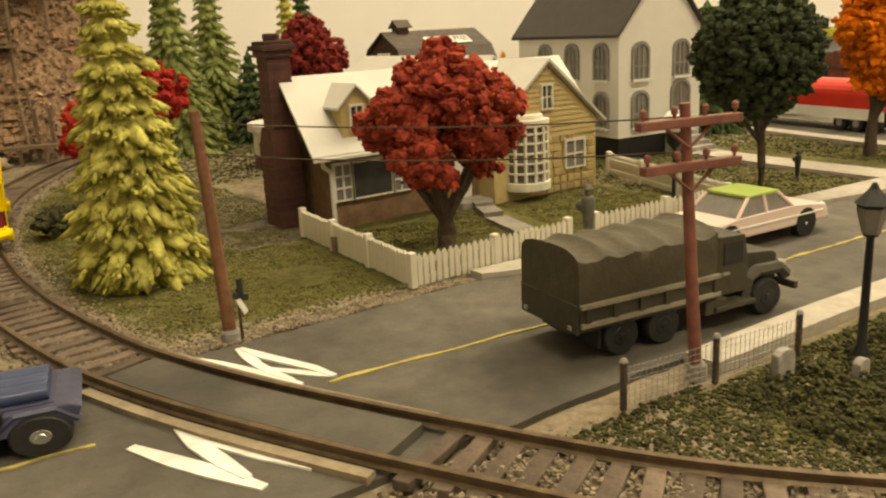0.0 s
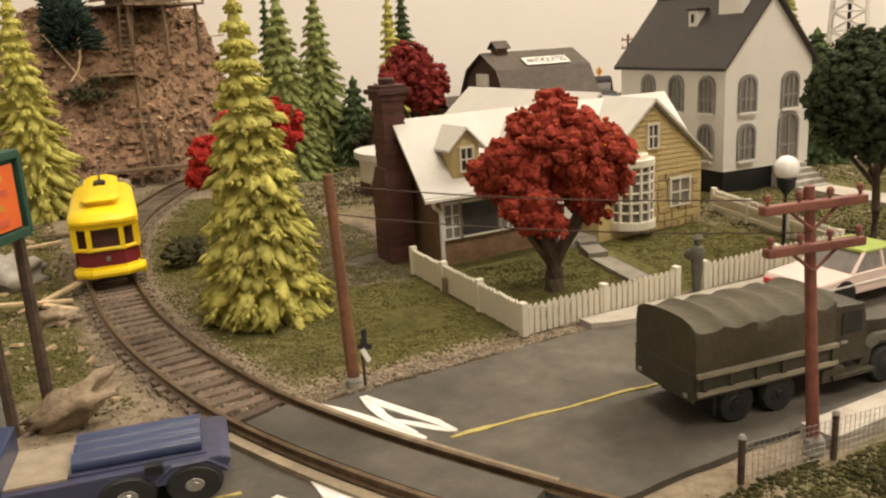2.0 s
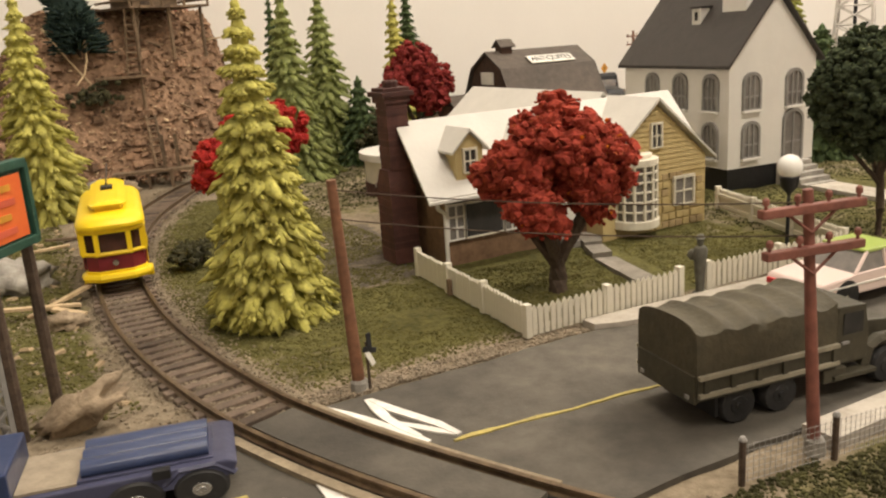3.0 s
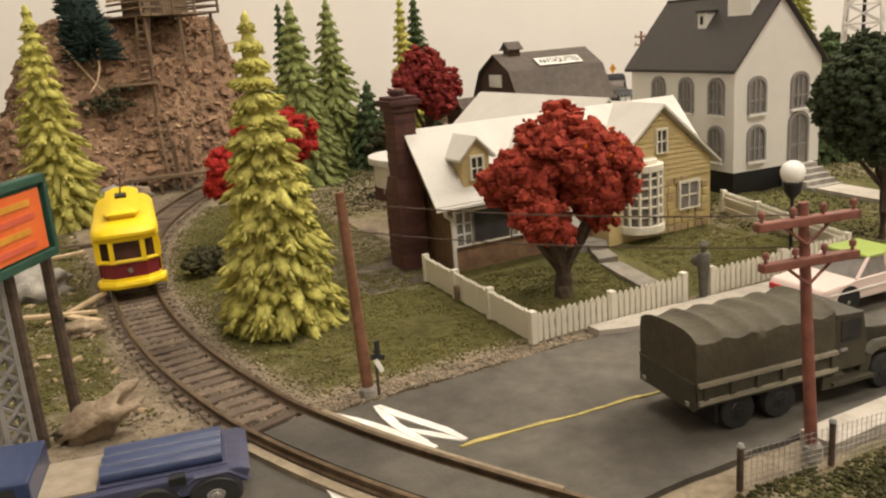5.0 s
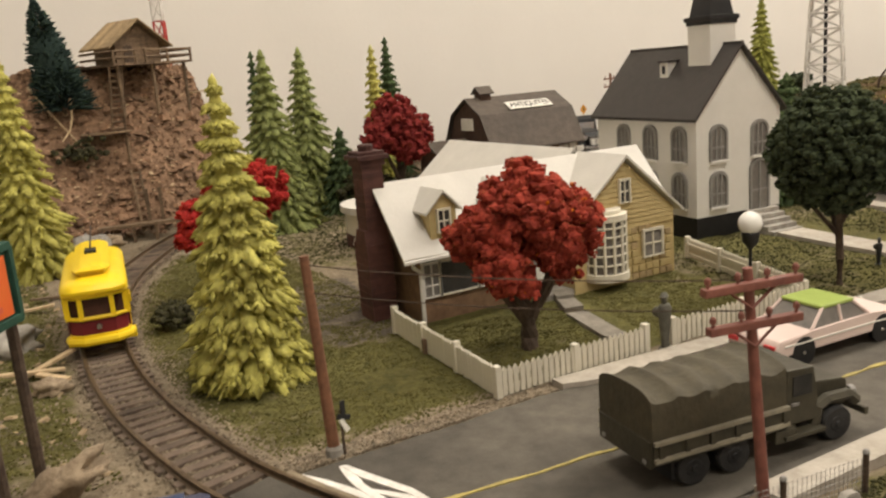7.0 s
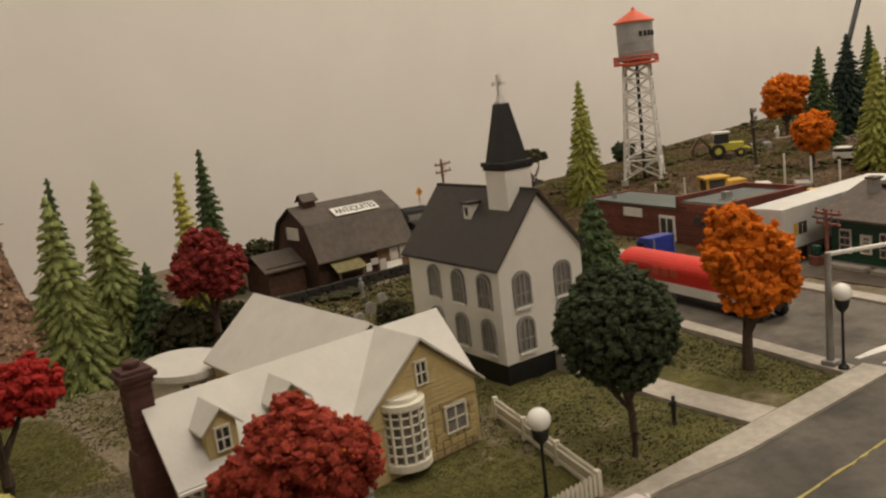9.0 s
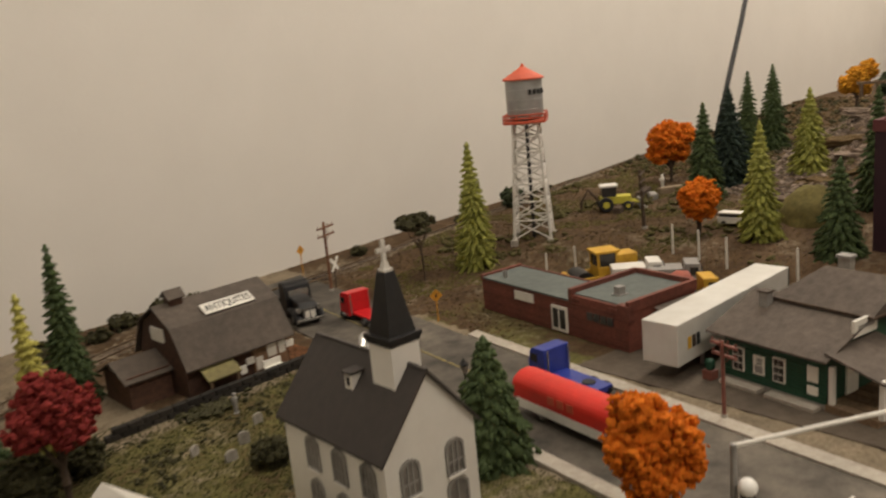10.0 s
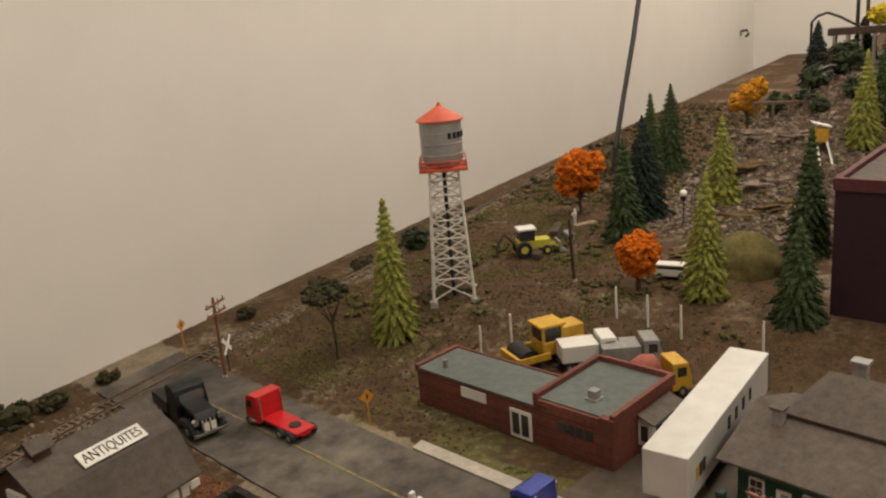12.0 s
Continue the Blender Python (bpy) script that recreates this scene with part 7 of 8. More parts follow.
def ledge_rock(x, y, L, rz, k):
    hp = Heap()
    hp.blob((0, 0, 0), 1, 3, (L, 0.9, 0.7), None, 0.9, k * 3.1)
    ob = new("rock", hp.mesh("rock", DRYCRUMB if k % 2 else SCREE))
    ob.matrix_world = pose(x * U, y * U, (land(x, y) + 0.2) * U, 0, 0, rz)
    tagged(ob, "dark brown rock ledge on the slope", "rock", "rocks")


for k, (x, y, L, rz) in enumerate(((118, 20, 4.5, -60), (124, 23, 5.0, -50), (130, 18, 4.0, -70), (112, 17, 3.0, -40), (136, 24, 4.0, -60), (108, 22, 2.6, -65), (96, 22.5, 3.6, -50), (92, 24, 3.0, -45))):
    ledge_rock(x, y, L, rz, k)
# hopper on leaning legs, timber walkway and log pile on the slope
hop = thing("loading_hopper", (126.0, 15.2, land(126, 15.2)), 20, "yellow hopper on pale leaning legs on the slope", "hopper")
part("bin", bx(-1.3, 1.3, -1.2, 1.2, 1.6, 4.3), MYELLOW, hop, "yellow bin", bevel=0.2)
b = B()
slab_roof(b, (-1.7, -1.7, 4.6), (1.7, -1.7, 4.6), (1.7, 1.7, 5.6), (-1.7, 1.7, 5.6), 0.2)
part("roof", b, SIGNW, hop, "white tilted roof")
for y in (-0.9, 0.9):
    b = B()
    rod(b, (-0.9, y, 1.9), (-5.6, y * 1.2, land(121, 16) - land(126, 15.2)), 0.2, 0.2, 6)
    part("chute_leg", b, SIGNW, hop, "pale leaning leg")
    part("prop", bx(0.6, 1.0, y - 0.2, y + 0.2, -0.6, 1.7), BARK, hop)
hop.scale = (0.7, 0.7, 0.7)
wk = thing("timber_walkway", (139.5, 19, land(139.5, 19)), -80, "long timber walkway across the slope", "walkway")
for y in (-0.6, 0.6):
    part("beam", bx(-8, 8, y - 0.15, y + 0.15, 0.6, 0.95), OLDWOOD, wk)
for k in range(7):
    part("trestle", bx(-7.6 + k * 2.5, -7.2 + k * 2.5, -0.7, 0.7, -1.5, 0.6), OLDWOOD, wk)
for k, (x, y) in enumerate(((92.5, 22.0), (93.2, 23.0), (94.0, 21.3), (92.0, 20.6), (95.0, 23.6))):
    b = B()
    rod(b, (-2.2, 0, 0), (2.2, 0, 0), 0.32, 0.28, 8)
    single("log", b, GREYSTONE if k % 2 else OLDWOOD, (x, y, land(x, y) + 0.3), -30 + 14 * k, "grey weathered log on the slope", "log", "logs on the slope")

for k, (x, y, hh) in enumerate(((147, 17.2, 5.0), (145, 18.0, 3.6))):
    dt = thing("dead_tree", (x, y, land(x, y)), 40 * k, "bare grey dead tree on the slope", "tree", "dead trees")
    b = B()
    path_tube(b, [(0, 0, -0.5), (0.2, 0.1, hh * 0.5), (-0.1, 0.2, hh)], lambda u: 0.4 - 0.25 * u, 7)
    part("trunk", b, GREYSTONE if k % 2 else BARK, dt, smooth=True)
    for i in range(6):
        b = B()
        a = i * 1.9 + k
        z = hh * (0.4 + 0.09 * i)
        path_tube(b, [(0.1, 0.1, z), (1.1 * math.cos(a), 1.1 * math.sin(a), z + 0.5), (2.0 * math.cos(a), 2.0 * math.sin(a), z + 0.4)], lambda u: 0.17 - 0.1 * u, 5)
        part("limb", b, GREYSTONE if k % 2 else BARK, dt, smooth=True)

hp = Heap()
rnd = random.Random(321)
n = 0
while n < 260:
    x, y = rnd.uniform(11, 34), rnd.uniform(23, 41.5)
    if roadb_off(x, y) > -6.8 or noise.noise(Vector((x * 0.25, y * 0.25, 8))) < 0.05:
        continue
    n += 1
    r = rnd.uniform(0.12, 0.38)
    for k in range(3):
        hp.blob((x + rnd.gauss(0, r * 0.6), y + rnd.gauss(0, r * 0.6), r * rnd.uniform(0.1, 0.6)), r * rnd.uniform(0.4, 0.75), 1, (1, 1, 0.7), None, 0.9, rnd.random() * 80)
tagged(new("churchyard_scrub", hp.mesh("churchyard_scrub", L_OLV)), "dark olive tufts over the rough churchyard", "shrubs", "", "stuff")

scatter("mound_slabs", "flat brown rock slabs set in the mound", 700, box_zone(-20, 7, 38, 50, lambda x, y: mound(x, y) > 0.6), MULCH, 0.34, 16, 0.4)
scatter("mound_straw", "pale splinters strewn over the mound", 500, box_zone(-14, 6, 38, 49, lambda x, y: mound(x, y) > 0.5), PALEWOOD, 0.16, 17, 0.15)
scatter("ridge_crumbs", "dry brown crumbs along the back ridge", 3500, box_zone(110, 200, 32, 66), DRYCRUMB, 0.3, 18)
hp = Heap()
rnd = random.Random(77)
for i in range(260):
    x, y = rnd.uniform(112, 190), rnd.uniform(30, 66)
    r = rnd.uniform(0.3, 0.9)
    for k in range(3):
        hp.blob((x + rnd.gauss(0, r * 0.6), y + rnd.gauss(0, r * 0.6), land(x, y) + r * rnd.uniform(0.1, 0.6)), r * rnd.uniform(0.4, 0.75), 1, (1, 1, 0.8), None, 0.9, rnd.random() * 80)
tagged(new("ridge_scrub", hp.mesh("ridge_scrub", L_OLV)), "dark olive scrub along the back ridge", "shrubs", "", "stuff")


# grassy hillock before the rocky slope
hill = bmesh.new()
bmesh.ops.create_uvsphere(hill, u_segments=40, v_segments=20, radius=1.0)
for v in hill.verts:
    n = 1 + 0.12 * noise.noise(v.co * 2.1) + 0.04 * noise.noise(v.co * 7.0)
    v.co = Vector((v.co.x * 4.4, v.co.y * 3.6, v.co.z * 3.9)) * n
single("hillock", hill, mat("olive_hill_turf", (0.15, 0.125, 0.045), (0.09, 0.078, 0.03), 0.5, 0.95, 0.7, stain=0.3, bumpsize=0.12, spec=0.1), (91.0, 16.9, land(91, 16.9) - 0.2), 20, "smooth olive grass hillock under the conifer", "hill", kind="structure", smooth=True)

# timber trestle, bent pipe and poles at the top of the rocky slope
tr = thing("trestle", (153.0, 0, 0), 0, "dark timber trestle bridge above the rocky slope", "bridge")
part("deck", bx(-1.2, 1.2, -2.0, 18.4, 22.9, 24.0), BARK, tr, "dark timber deck", bevel=0.1)
for k in range(6):
    y = 17.4 - k * 1.9
    foot = land(153, y)
    part("post", bx(-1.15, -0.75, y - 0.22, y + 0.22, foot - 0.4, 22.9), GREYSTONE, tr, "pale weathered post", bevel=0.05)
    part("back_post", bx(0.75, 1.15, y - 0.22, y + 0.22, foot - 0.4, 22.9), OLDWOOD, tr, bevel=0.05)
b = B()
path_tube(b, [(152, 20.9, land(152, 20.9) - 0.3), (152, 20.8, 25.2), (152, 19.9, 26.1), (152, 18.5, 26.5), (152, 16.6, 25.7), (152, 14.7, 24.6), (152, 13.8, 24.0)], 0.2, 8)
single("bent_pipe", b, DARKWALL, (0, 0, 0), 0, "dark bent pipe arched over the trestle", "pipe", smooth=True)
for y, top in ((14.3, 31.0), (12.9, 32.5)):
    b = B()
    rod(b, (153.3, y, 23.95), (153.3, y, top), 0.3, 0.24, 8)
    single("trestle_pole", b, DARKWALL if y > 14 else BARK, (0, 0, 0), 0, "dark upright pole standing on the trestle", "pole", "trestle poles", smooth=True)
clump_tree("yellow_bush", (153, 11.0), 24.0, 24.6, (153, 11.0, 25.7), (1.6, 1.9, 1.5), leafmat("bright_yellow_foliage", (0.62, 0.50, 0.05), (0.42, 0.32, 0.03)), "bright yellow leafy bush on the trestle", 140, 220, 0.3, forks=3, trunk_r=0.12, group="")


# ---- vehicles ----
def wheel(parent, at, r, w, rim_m=GREYP, n=18, rim=0.55, tyre_m=TYRE):
    """A wheel turning about the local y axis: tyre with a rim as its own part."""
    b = B()
    x, y, z = at
    prof = [(r * 0.45, -w / 2), (r * 0.9, -w / 2), (r, -w * 0.32), (r, w * 0.32), (r * 0.9, w / 2), (r * 0.45, w / 2)]
    rings = [[b.verts.new((x + q * math.cos(2 * math.pi * i / n), y + d, z + q * math.sin(2 * math.pi * i / n))) for i in range(n)] for q, d in prof]
    for a, c in zip(rings, rings[1:]):
        for i in range(n):
            b.faces.new((a[i], a[(i + 1) % n], c[(i + 1) % n], c[i]))
    b.faces.new(rings[0][::-1])
    b.faces.new(rings[-1])
    ty = part("wheel", b, tyre_m, parent, smooth=True)
    for s in (-1, 1):
        b = B()
        rod(b, (x, y + s * w * 0.40, z), (x, y + s * w * 0.53, z), r * rim, r * rim * 0.8, 12)
        rod(b, (x, y + s * w * 0.5, z), (x, y + s * w * 0.6, z), r * 0.2, r * 0.15, 8)
        part("rim", b, rim_m, ty)
    return ty


def army_truck():
    t = thing("army_truck", (3.05, -6.6, 0.03), -7.5, "olive drab army truck with a canvas covered bed", "truck")
    part("chassis", bx(-3.6, 3.6, -0.55, 0.55, 0.55, 0.85), BLACK_P, t)
    for x in (-2.55, -1.15, 2.75):
        for s in (-1, 1):
            # Rims black, not olive: shade under the bed is put into their colour.
            wheel(t, (x, s * 1.0, 0.58), 0.58, 0.42 if x > 0 else 0.55, BLACK_P)
    bed = part("cargo_bed", bx(-3.9, 0.75, -1.28, 1.28, 0.95, 1.2), OLIVE, t, bevel=0.03)
    for s in (-1, 1):
        part("side_board", bx(-3.9, 0.7, s * 1.28 - 0.05, s * 1.28 + 0.05, 1.15, 1.75), OLIVE, bed)
        for z in (1.18, 1.72):
            part("side_rail", bx(-3.9, 0.72, s * 1.36 - 0.06, s * 1.36 + 0.06, z - 0.06, z + 0.06), mat("worn_olive_edge", (0.30, 0.27, 0.20), None, 0.4), bed, "worn pale side rail")
        for k in range(6):
            part("stake", bx(-3.75 + k * 0.85, -3.6 + k * 0.85, s * 1.35 - 0.05, s * 1.35 + 0.05, 1.1, 1.75), OLIVE, bed)
    part("tailgate", bx(-3.98, -3.88, -1.25, 1.25, 0.9, 1.75), OLIVE, bed, bevel=0.02)
    for s in (-1, 1):
        part("tail_lamp", bx(-4.02, -3.92, s * 1.0 - 0.07, s * 1.0 + 0.07, 1.0, 1.12), GREYP, bed, "small pale tail lamp")
    # canvas tilt with sagging hoops
    b = B()
    n, m = 37, 15
    grid = []
    for i in range(n):
        x = -3.92 + 4.6 * i / (n - 1)
        sag = 0.13 * abs(math.sin(math.pi * (x + 3.92) / 0.92)) ** 0.8
        ring = []
        for j in range(m):
            u = -1 + 2 * j / (m - 1)
            if abs(u) > 0.62:
                k = (abs(u) - 0.62) / 0.38
                y, z = 1.3, 2.95 - 1.35 * k
            else:
                a = u / 0.62 * 1.25
                y, z = 1.3 * math.sin(min(1.25, abs(a))) / math.sin(1.25), 2.95 + 0.34 * (math.cos(a) - math.cos(1.25)) / (1 - math.cos(1.25)) - sag
            y = abs(y) * (1 if u >= 0 else -1)
            ring.append(b.verts.new((x, y + 0.03 * noise.noise(Vector((x * 2, j, 1))), z + 0.07 * noise.noise(Vector((x * 1.9, j * 0.7, 4))))))
        grid.append(ring)
    for r, q in zip(grid, grid[1:]):
        for j in range(m - 1):
            b.faces.new((r[j], q[j], q[j + 1], r[j + 1]))
    b.faces.new(grid[0])
    b.faces.new(grid[-1][::-1])
    part("canvas", b, CANVAS, t, "sagging olive canvas cover", smooth=True)
    b = B()
    prism(b, [(0.8, 0.95), (2.0, 0.95), (2.0, 1.75), (1.85, 2.75), (0.85, 2.8)], "y", -1.15, 1.15)
    cab = part("cab", b, OLIVE, t, "olive cab", bevel=0.05)
    for s in (-1, 1):
        part("side_window", bx(1.05, 1.75, s * 1.15 - 0.03, s * 1.15 + 0.03, 1.9, 2.55), GLASS_D, cab, "dark side window")
        part("door_handle", bx(1.0, 1.25, s * 1.18 - 0.03, s * 1.18 + 0.03, 1.6, 1.68), GREYP, cab)
        part("running_board", bx(0.6, 2.1, s * 1.2 - 0.2, s * 1.2 + 0.2, 0.6, 0.72), OLIVE, t)
        b = B()
        path_tube(b, [(2.0, s * 1.0, 0.7), (2.15, s * 1.0, 1.25), (2.5, s * 1.0, 1.42), (3.35, s * 1.0, 1.4), (3.65, s * 1.0, 1.1)], 0.2, 6)
        part("mudguard", b, OLIVE, t)
        b = B()
        rod(b, (3.62, s * 0.75, 1.35), (3.8, s * 0.75, 1.35), 0.17, 0.17, 10)
        part("headlight", b, GREYP, t, "round headlight")
    part("fuel_tank", bx(0.3, 1.1, -1.3, -0.8, 0.5, 0.95), OLIVE, t, bevel=0.06)
    part("windscreen", bx(1.98, 2.03, -0.95, 0.95, 1.85, 2.55), GLASS_D, cab)
    b = B()
    prism(b, [(2.0, 0.9), (3.6, 0.9), (3.62, 1.7), (3.45, 1.85), (2.0, 2.0)], "y", -0.72, 0.72)
    part("hood", b, OLIVE, t, bevel=0.06)
    for k in range(7):
        part("grille_bar", bx(3.6, 3.7, -0.55 + k * 0.17, -0.48 + k * 0.17, 0.95, 1.65), OLIVE, t)
    part("bumper", bx(3.85, 4.0, -1.2, 1.2, 0.6, 0.85), OLIVE, t, bevel=0.03)
    part("mud_flap", bx(-3.3, -3.2, -1.25, 1.25, 0.35, 0.95), BLACK_P, t)
    t.scale = (0.86, 0.86, 0.79)


army_truck()


def pink_car():
    t = thing("pink_car", (10.9, -3.15, 0.04), -3.5, "pale pink hardtop car with a light green roof", "car")
    prof = [(-3.0, 0.42), (-3.05, 0.75), (-2.9, 0.98), (-1.55, 1.06), (1.35, 1.1), (2.75, 0.98), (3.0, 0.8), (3.0, 0.42)]
    b = B()
    prism(b, prof, "y", -1.05, 1.05)
    body = part("body", b, PINK, t, "pale pink body", bevel=0.09)
    g = B()
    lo = [(-1.45, -0.95, 1.05), (1.25, -0.95, 1.08), (1.25, 0.95, 1.08), (-1.45, 0.95, 1.05)]
    hi = [(-0.75, -0.78, 1.62), (0.6, -0.78, 1.63), (0.6, 0.78, 1.63), (-0.75, 0.78, 1.62)]
    a, c = [g.verts.new(p) for p in lo], [g.verts.new(p) for p in hi]
    for i in range(4):
        g.faces.new((a[i], a[(i + 1) % 4], c[(i + 1) % 4], c[i]))
    g.faces.new(c)
    g.faces.new(a[::-1])
    part("glasshouse", g, GREY_G, t, "grey tinted windows", bevel=0.04)
    b = bx(-0.85, 0.7, -0.84, 0.84, 1.58, 1.7)
    part("roof", b, LIME, t, "light green roof", bevel=0.06)
    for s in (-1, 1):
        for p, q in (((-1.45, 0.97 * s, 1.05), (-0.78, 0.8 * s, 1.62)), ((1.25, 0.97 * s, 1.08), (0.62, 0.8 * s, 1.62)), ((-0.05, 0.96 * s, 1.06), (-0.05, 0.8 * s, 1.62))):
            b = B()
            rod(b, p, q, 0.06, 0.06, 6)
            part("pillar", b, PINK, t)
        part("side_strip", bx(-2.7, 2.7, s * 1.06 - 0.03, s * 1.06 + 0.015, 0.74, 0.79), SIGNW, t, "pale side strip")
        for x in (-1.85, 1.85):
            wheel(t, (x, s * 0.9, 0.42), 0.42, 0.3, CHROME)
            b = B()
            rod(b, (x, s * 1.0, 0.45), (x, s * 1.07, 0.45), 0.5, 0.5, 16)
            part("wheel_arch", b, BLACK_P, t)
        b = B()
        rod(b, (2.98, s * 0.75, 0.78), (3.08, s * 0.75, 0.78), 0.15, 0.15, 10)
        part("headlight", b, SIGNW, t)
        part("tail_lamp", bx(-3.1, -3.0, s * 0.75 - 0.2, s * 0.75 + 0.2, 0.65, 0.82), RED, t, "red tail lamp")
    for x in (-3.05, 3.05):
        part("bumper", bx(x - 0.1, x + 0.1, -1.0, 1.0, 0.38, 0.55), CHROME, t, "chrome bumper", bevel=0.04)


pink_car()


def trolley():
    t = thing("trolley_car", (-9.32, 17.5, 0.3), -7.0, "bright yellow toy trolley car with maroon panels on the track", "trolley")
    # local: -y is the end that faces the road; half length 5.2
    hl, hw = 4.0, 1.5
    ends = [(-hw, -hl), (-hw * 0.93, -hl - 0.75), (-hw * 0.55, -hl - 1.2), (hw * 0.55, -hl - 1.2), (hw * 0.93, -hl - 0.75), (hw, -hl), (hw, hl), (hw * 0.93, hl + 0.75), (hw * 0.55, hl + 1.2), (-hw * 0.55, hl + 1.2), (-hw * 0.93, hl + 0.75), (-hw, hl)]
    b = B()
    prism(b, [(x * 0.96, y * 0.97) for x, y in ends], "z", 0.75, 1.05)
    part("underframe", b, BLACK_P, t)
    b = B()
    prism(b, ends, "z", 0.72, 0.98)
    part("sill", b, TROL_Y, t, "yellow lower sill", bevel=0.04)
    b = B()
    prism(b, [(x * 0.97, y * 0.985) for x, y in ends], "z", 0.98, 1.75)
    part("lower_panel", b, TROL_R, t, "maroon lower panels")
    # yellow side band over the maroon stripe
    for s in (-1, 1):
        part("side_panel", bx(s * hw * 0.985 - 0.03, s * hw * 0.985 + 0.03, -hl + 0.55, hl - 0.55, 0.95, 1.32), TROL_Y, t)
        part("belt_rail", bx(s * hw - 0.05, s * hw + 0.05, -hl + 0.5, hl - 0.5, 1.68, 1.85), TROL_Y, t, bevel=0.02)
        part("letterboard", bx(s * hw * 0.985 - 0.05, s * hw * 0.985 + 0.05, -hl, hl, 2.75, 3.15), TROL_Y, t)
        n = 8
        for i in range(n + 1):
            y = -hl + 0.7 + (2 * hl - 1.4) * i / n
            part("window_post", bx(s * hw * 0.985 - 0.045, s * hw * 0.985 + 0.045, y - 0.14, y + 0.14, 1.8, 2.8), TROL_Y, t)
        part("sash_bar", bx(s * hw * 0.975 - 0.03, s * hw * 0.975 + 0.03, -hl + 0.6, hl - 0.6, 2.4, 2.48), TROL_Y, t)
        for e in (-1, 1):
            part("door", bx(s * hw * 0.97 - 0.04, s * hw * 0.97 + 0.04, e * hl - 0.32, e * hl + 0.32, 0.9, 2.8), TROL_R, t, "maroon folding door", bevel=0.02)
            part("door_post", bx(s * hw * 0.985 - 0.06, s * hw * 0.985 + 0.06, e * (hl - 0.42) - 0.09, e * (hl - 0.42) + 0.09, 0.8, 2.9), TROL_Y, t)
            part("step", bx(s * hw - 0.12, s * hw + 0.2, e * hl - 0.35, e * hl + 0.35, 0.32, 0.75), TROL_Y, t, bevel=0.04)
    for e in (-1, 1):
        for x, y in ((-hw * 0.93, hl + 0.75), (-hw * 0.5, hl + 1.17), (hw * 0.5, hl + 1.17), (hw * 0.93, hl + 0.75), (-hw * 0.98, hl + 0.3), (hw * 0.98, hl + 0.3)):
            part("end_post", bx(x - 0.12, x + 0.12, e * y - 0.08, e * y + 0.08, 1.7, 2.9), TROL_Y, t)
        pts = [(-hw * 0.98, e * (hl + 0.25)), (-hw * 0.93, e * (hl + 0.75)), (-hw * 0.5, e * (hl + 1.18)), (hw * 0.5, e * (hl + 1.18)), (hw * 0.93, e * (hl + 0.75)), (hw * 0.98, e * (hl + 0.25))]
        for z, r in ((1.78, 0.1), (2.86, 0.17)):
            b = B()
            path_tube(b, [(x, y, z) for x, y in pts], r, 6)
            part("end_rail", b, TROL_Y, t)
        b = B()
        path_tube(b, [(x * 1.02, y * 1.03, 0.7) for x, y in pts], 0.2, 8)
        part("bumper", b, TROL_Y, t, "rounded yellow bumper")
        b = B()
        rod(b, (0, e * (hl + 1.15), 1.35), (0, e * (hl + 1.3), 1.35), 0.17, 0.14, 12)
        part("headlight", b, CHROME, t, "small headlight")
    b = B()
    prism(b, [(x * 0.9, y * 0.95) for x, y in ends], "z", 1.7, 2.9)
    part("cabin_glass", b, mat("dark_trolley_glass", (0.10, 0.04, 0.03), (0.05, 0.025, 0.02), 0.8, 0.25, 0.0), t, "dark interior behind the windows")
    # roof: arched lower roof and raised clerestory
    b = B()
    out = [(x * 1.09, y * 1.045) for x, y in ends]
    rings = [[b.verts.new((x * k, y * (1 - (1 - k) * 0.45), z)) for x, y in out] for k, z in ((1.0, 2.98), (1.0, 3.12), (0.93, 3.3), (0.8, 3.45), (0.55, 3.58), (0.2, 3.63))]
    for r, q in zip(rings, rings[1:]):
        for i in range(len(out)):
            b.faces.new((r[i], r[(i + 1) % len(out)], q[(i + 1) % len(out)], q[i]))
    b.faces.new(rings[0][::-1])
    b.faces.new(rings[-1])
    part("roof", b, TROL_Y, t, "bright yellow arched roof", smooth=True)
    b = B()
    cl = [(-0.75, -3.6), (-0.6, -4.2), (0.6, -4.2), (0.75, -3.6), (0.75, 3.6), (0.6, 4.2), (-0.6, 4.2), (-0.75, 3.6)]
    rings = [[b.verts.new((x * k, y * k2, z)) for x, y in cl] for k, k2, z in ((1.0, 0.96, 3.4), (1.0, 0.96, 3.78), (1.2, 1.03, 3.8), (1.2, 1.03, 3.88), (0.7, 0.97, 4.02), (0.2, 0.9, 4.06))]
    for r, q in zip(rings, rings[1:]):
        for i in range(len(cl)):
            b.faces.new((r[i], r[(i + 1) % len(cl)], q[(i + 1) % len(cl)], q[i]))
    b.faces.new(rings[-1])
    b.faces.new(rings[0][::-1])
    part("clerestory", b, TROL_Y, t, "raised yellow clerestory roof")
    base = part("pole_base", bx(-0.3, 0.3, -0.5, 0.5, 4.04, 4.2), BLACK_P, t, "black trolley pole base", bevel=0.04)
    b = B()
    rod(b, (0, 0.2, 4.25), (0.1, 4.9, 4.75), 0.045, 0.03, 6)
    part("trolley_pole", b, BLACK_P, t, "thin black trolley pole")
    for y in (-1.5, 1.5):
        for s in (-1, 1):
            b = B()
            rod(b, (s * 0.98, y, 0.4), (s * 1.16, y, 0.4), 0.42, 0.42, 16)
            part("wheel", b, BLACK_P, t)
    part("truck_frame", bx(-0.95, 0.95, -2.3, 2.3, 0.35, 0.75), BLACK_P, t, "black running gear", bevel=0.05)
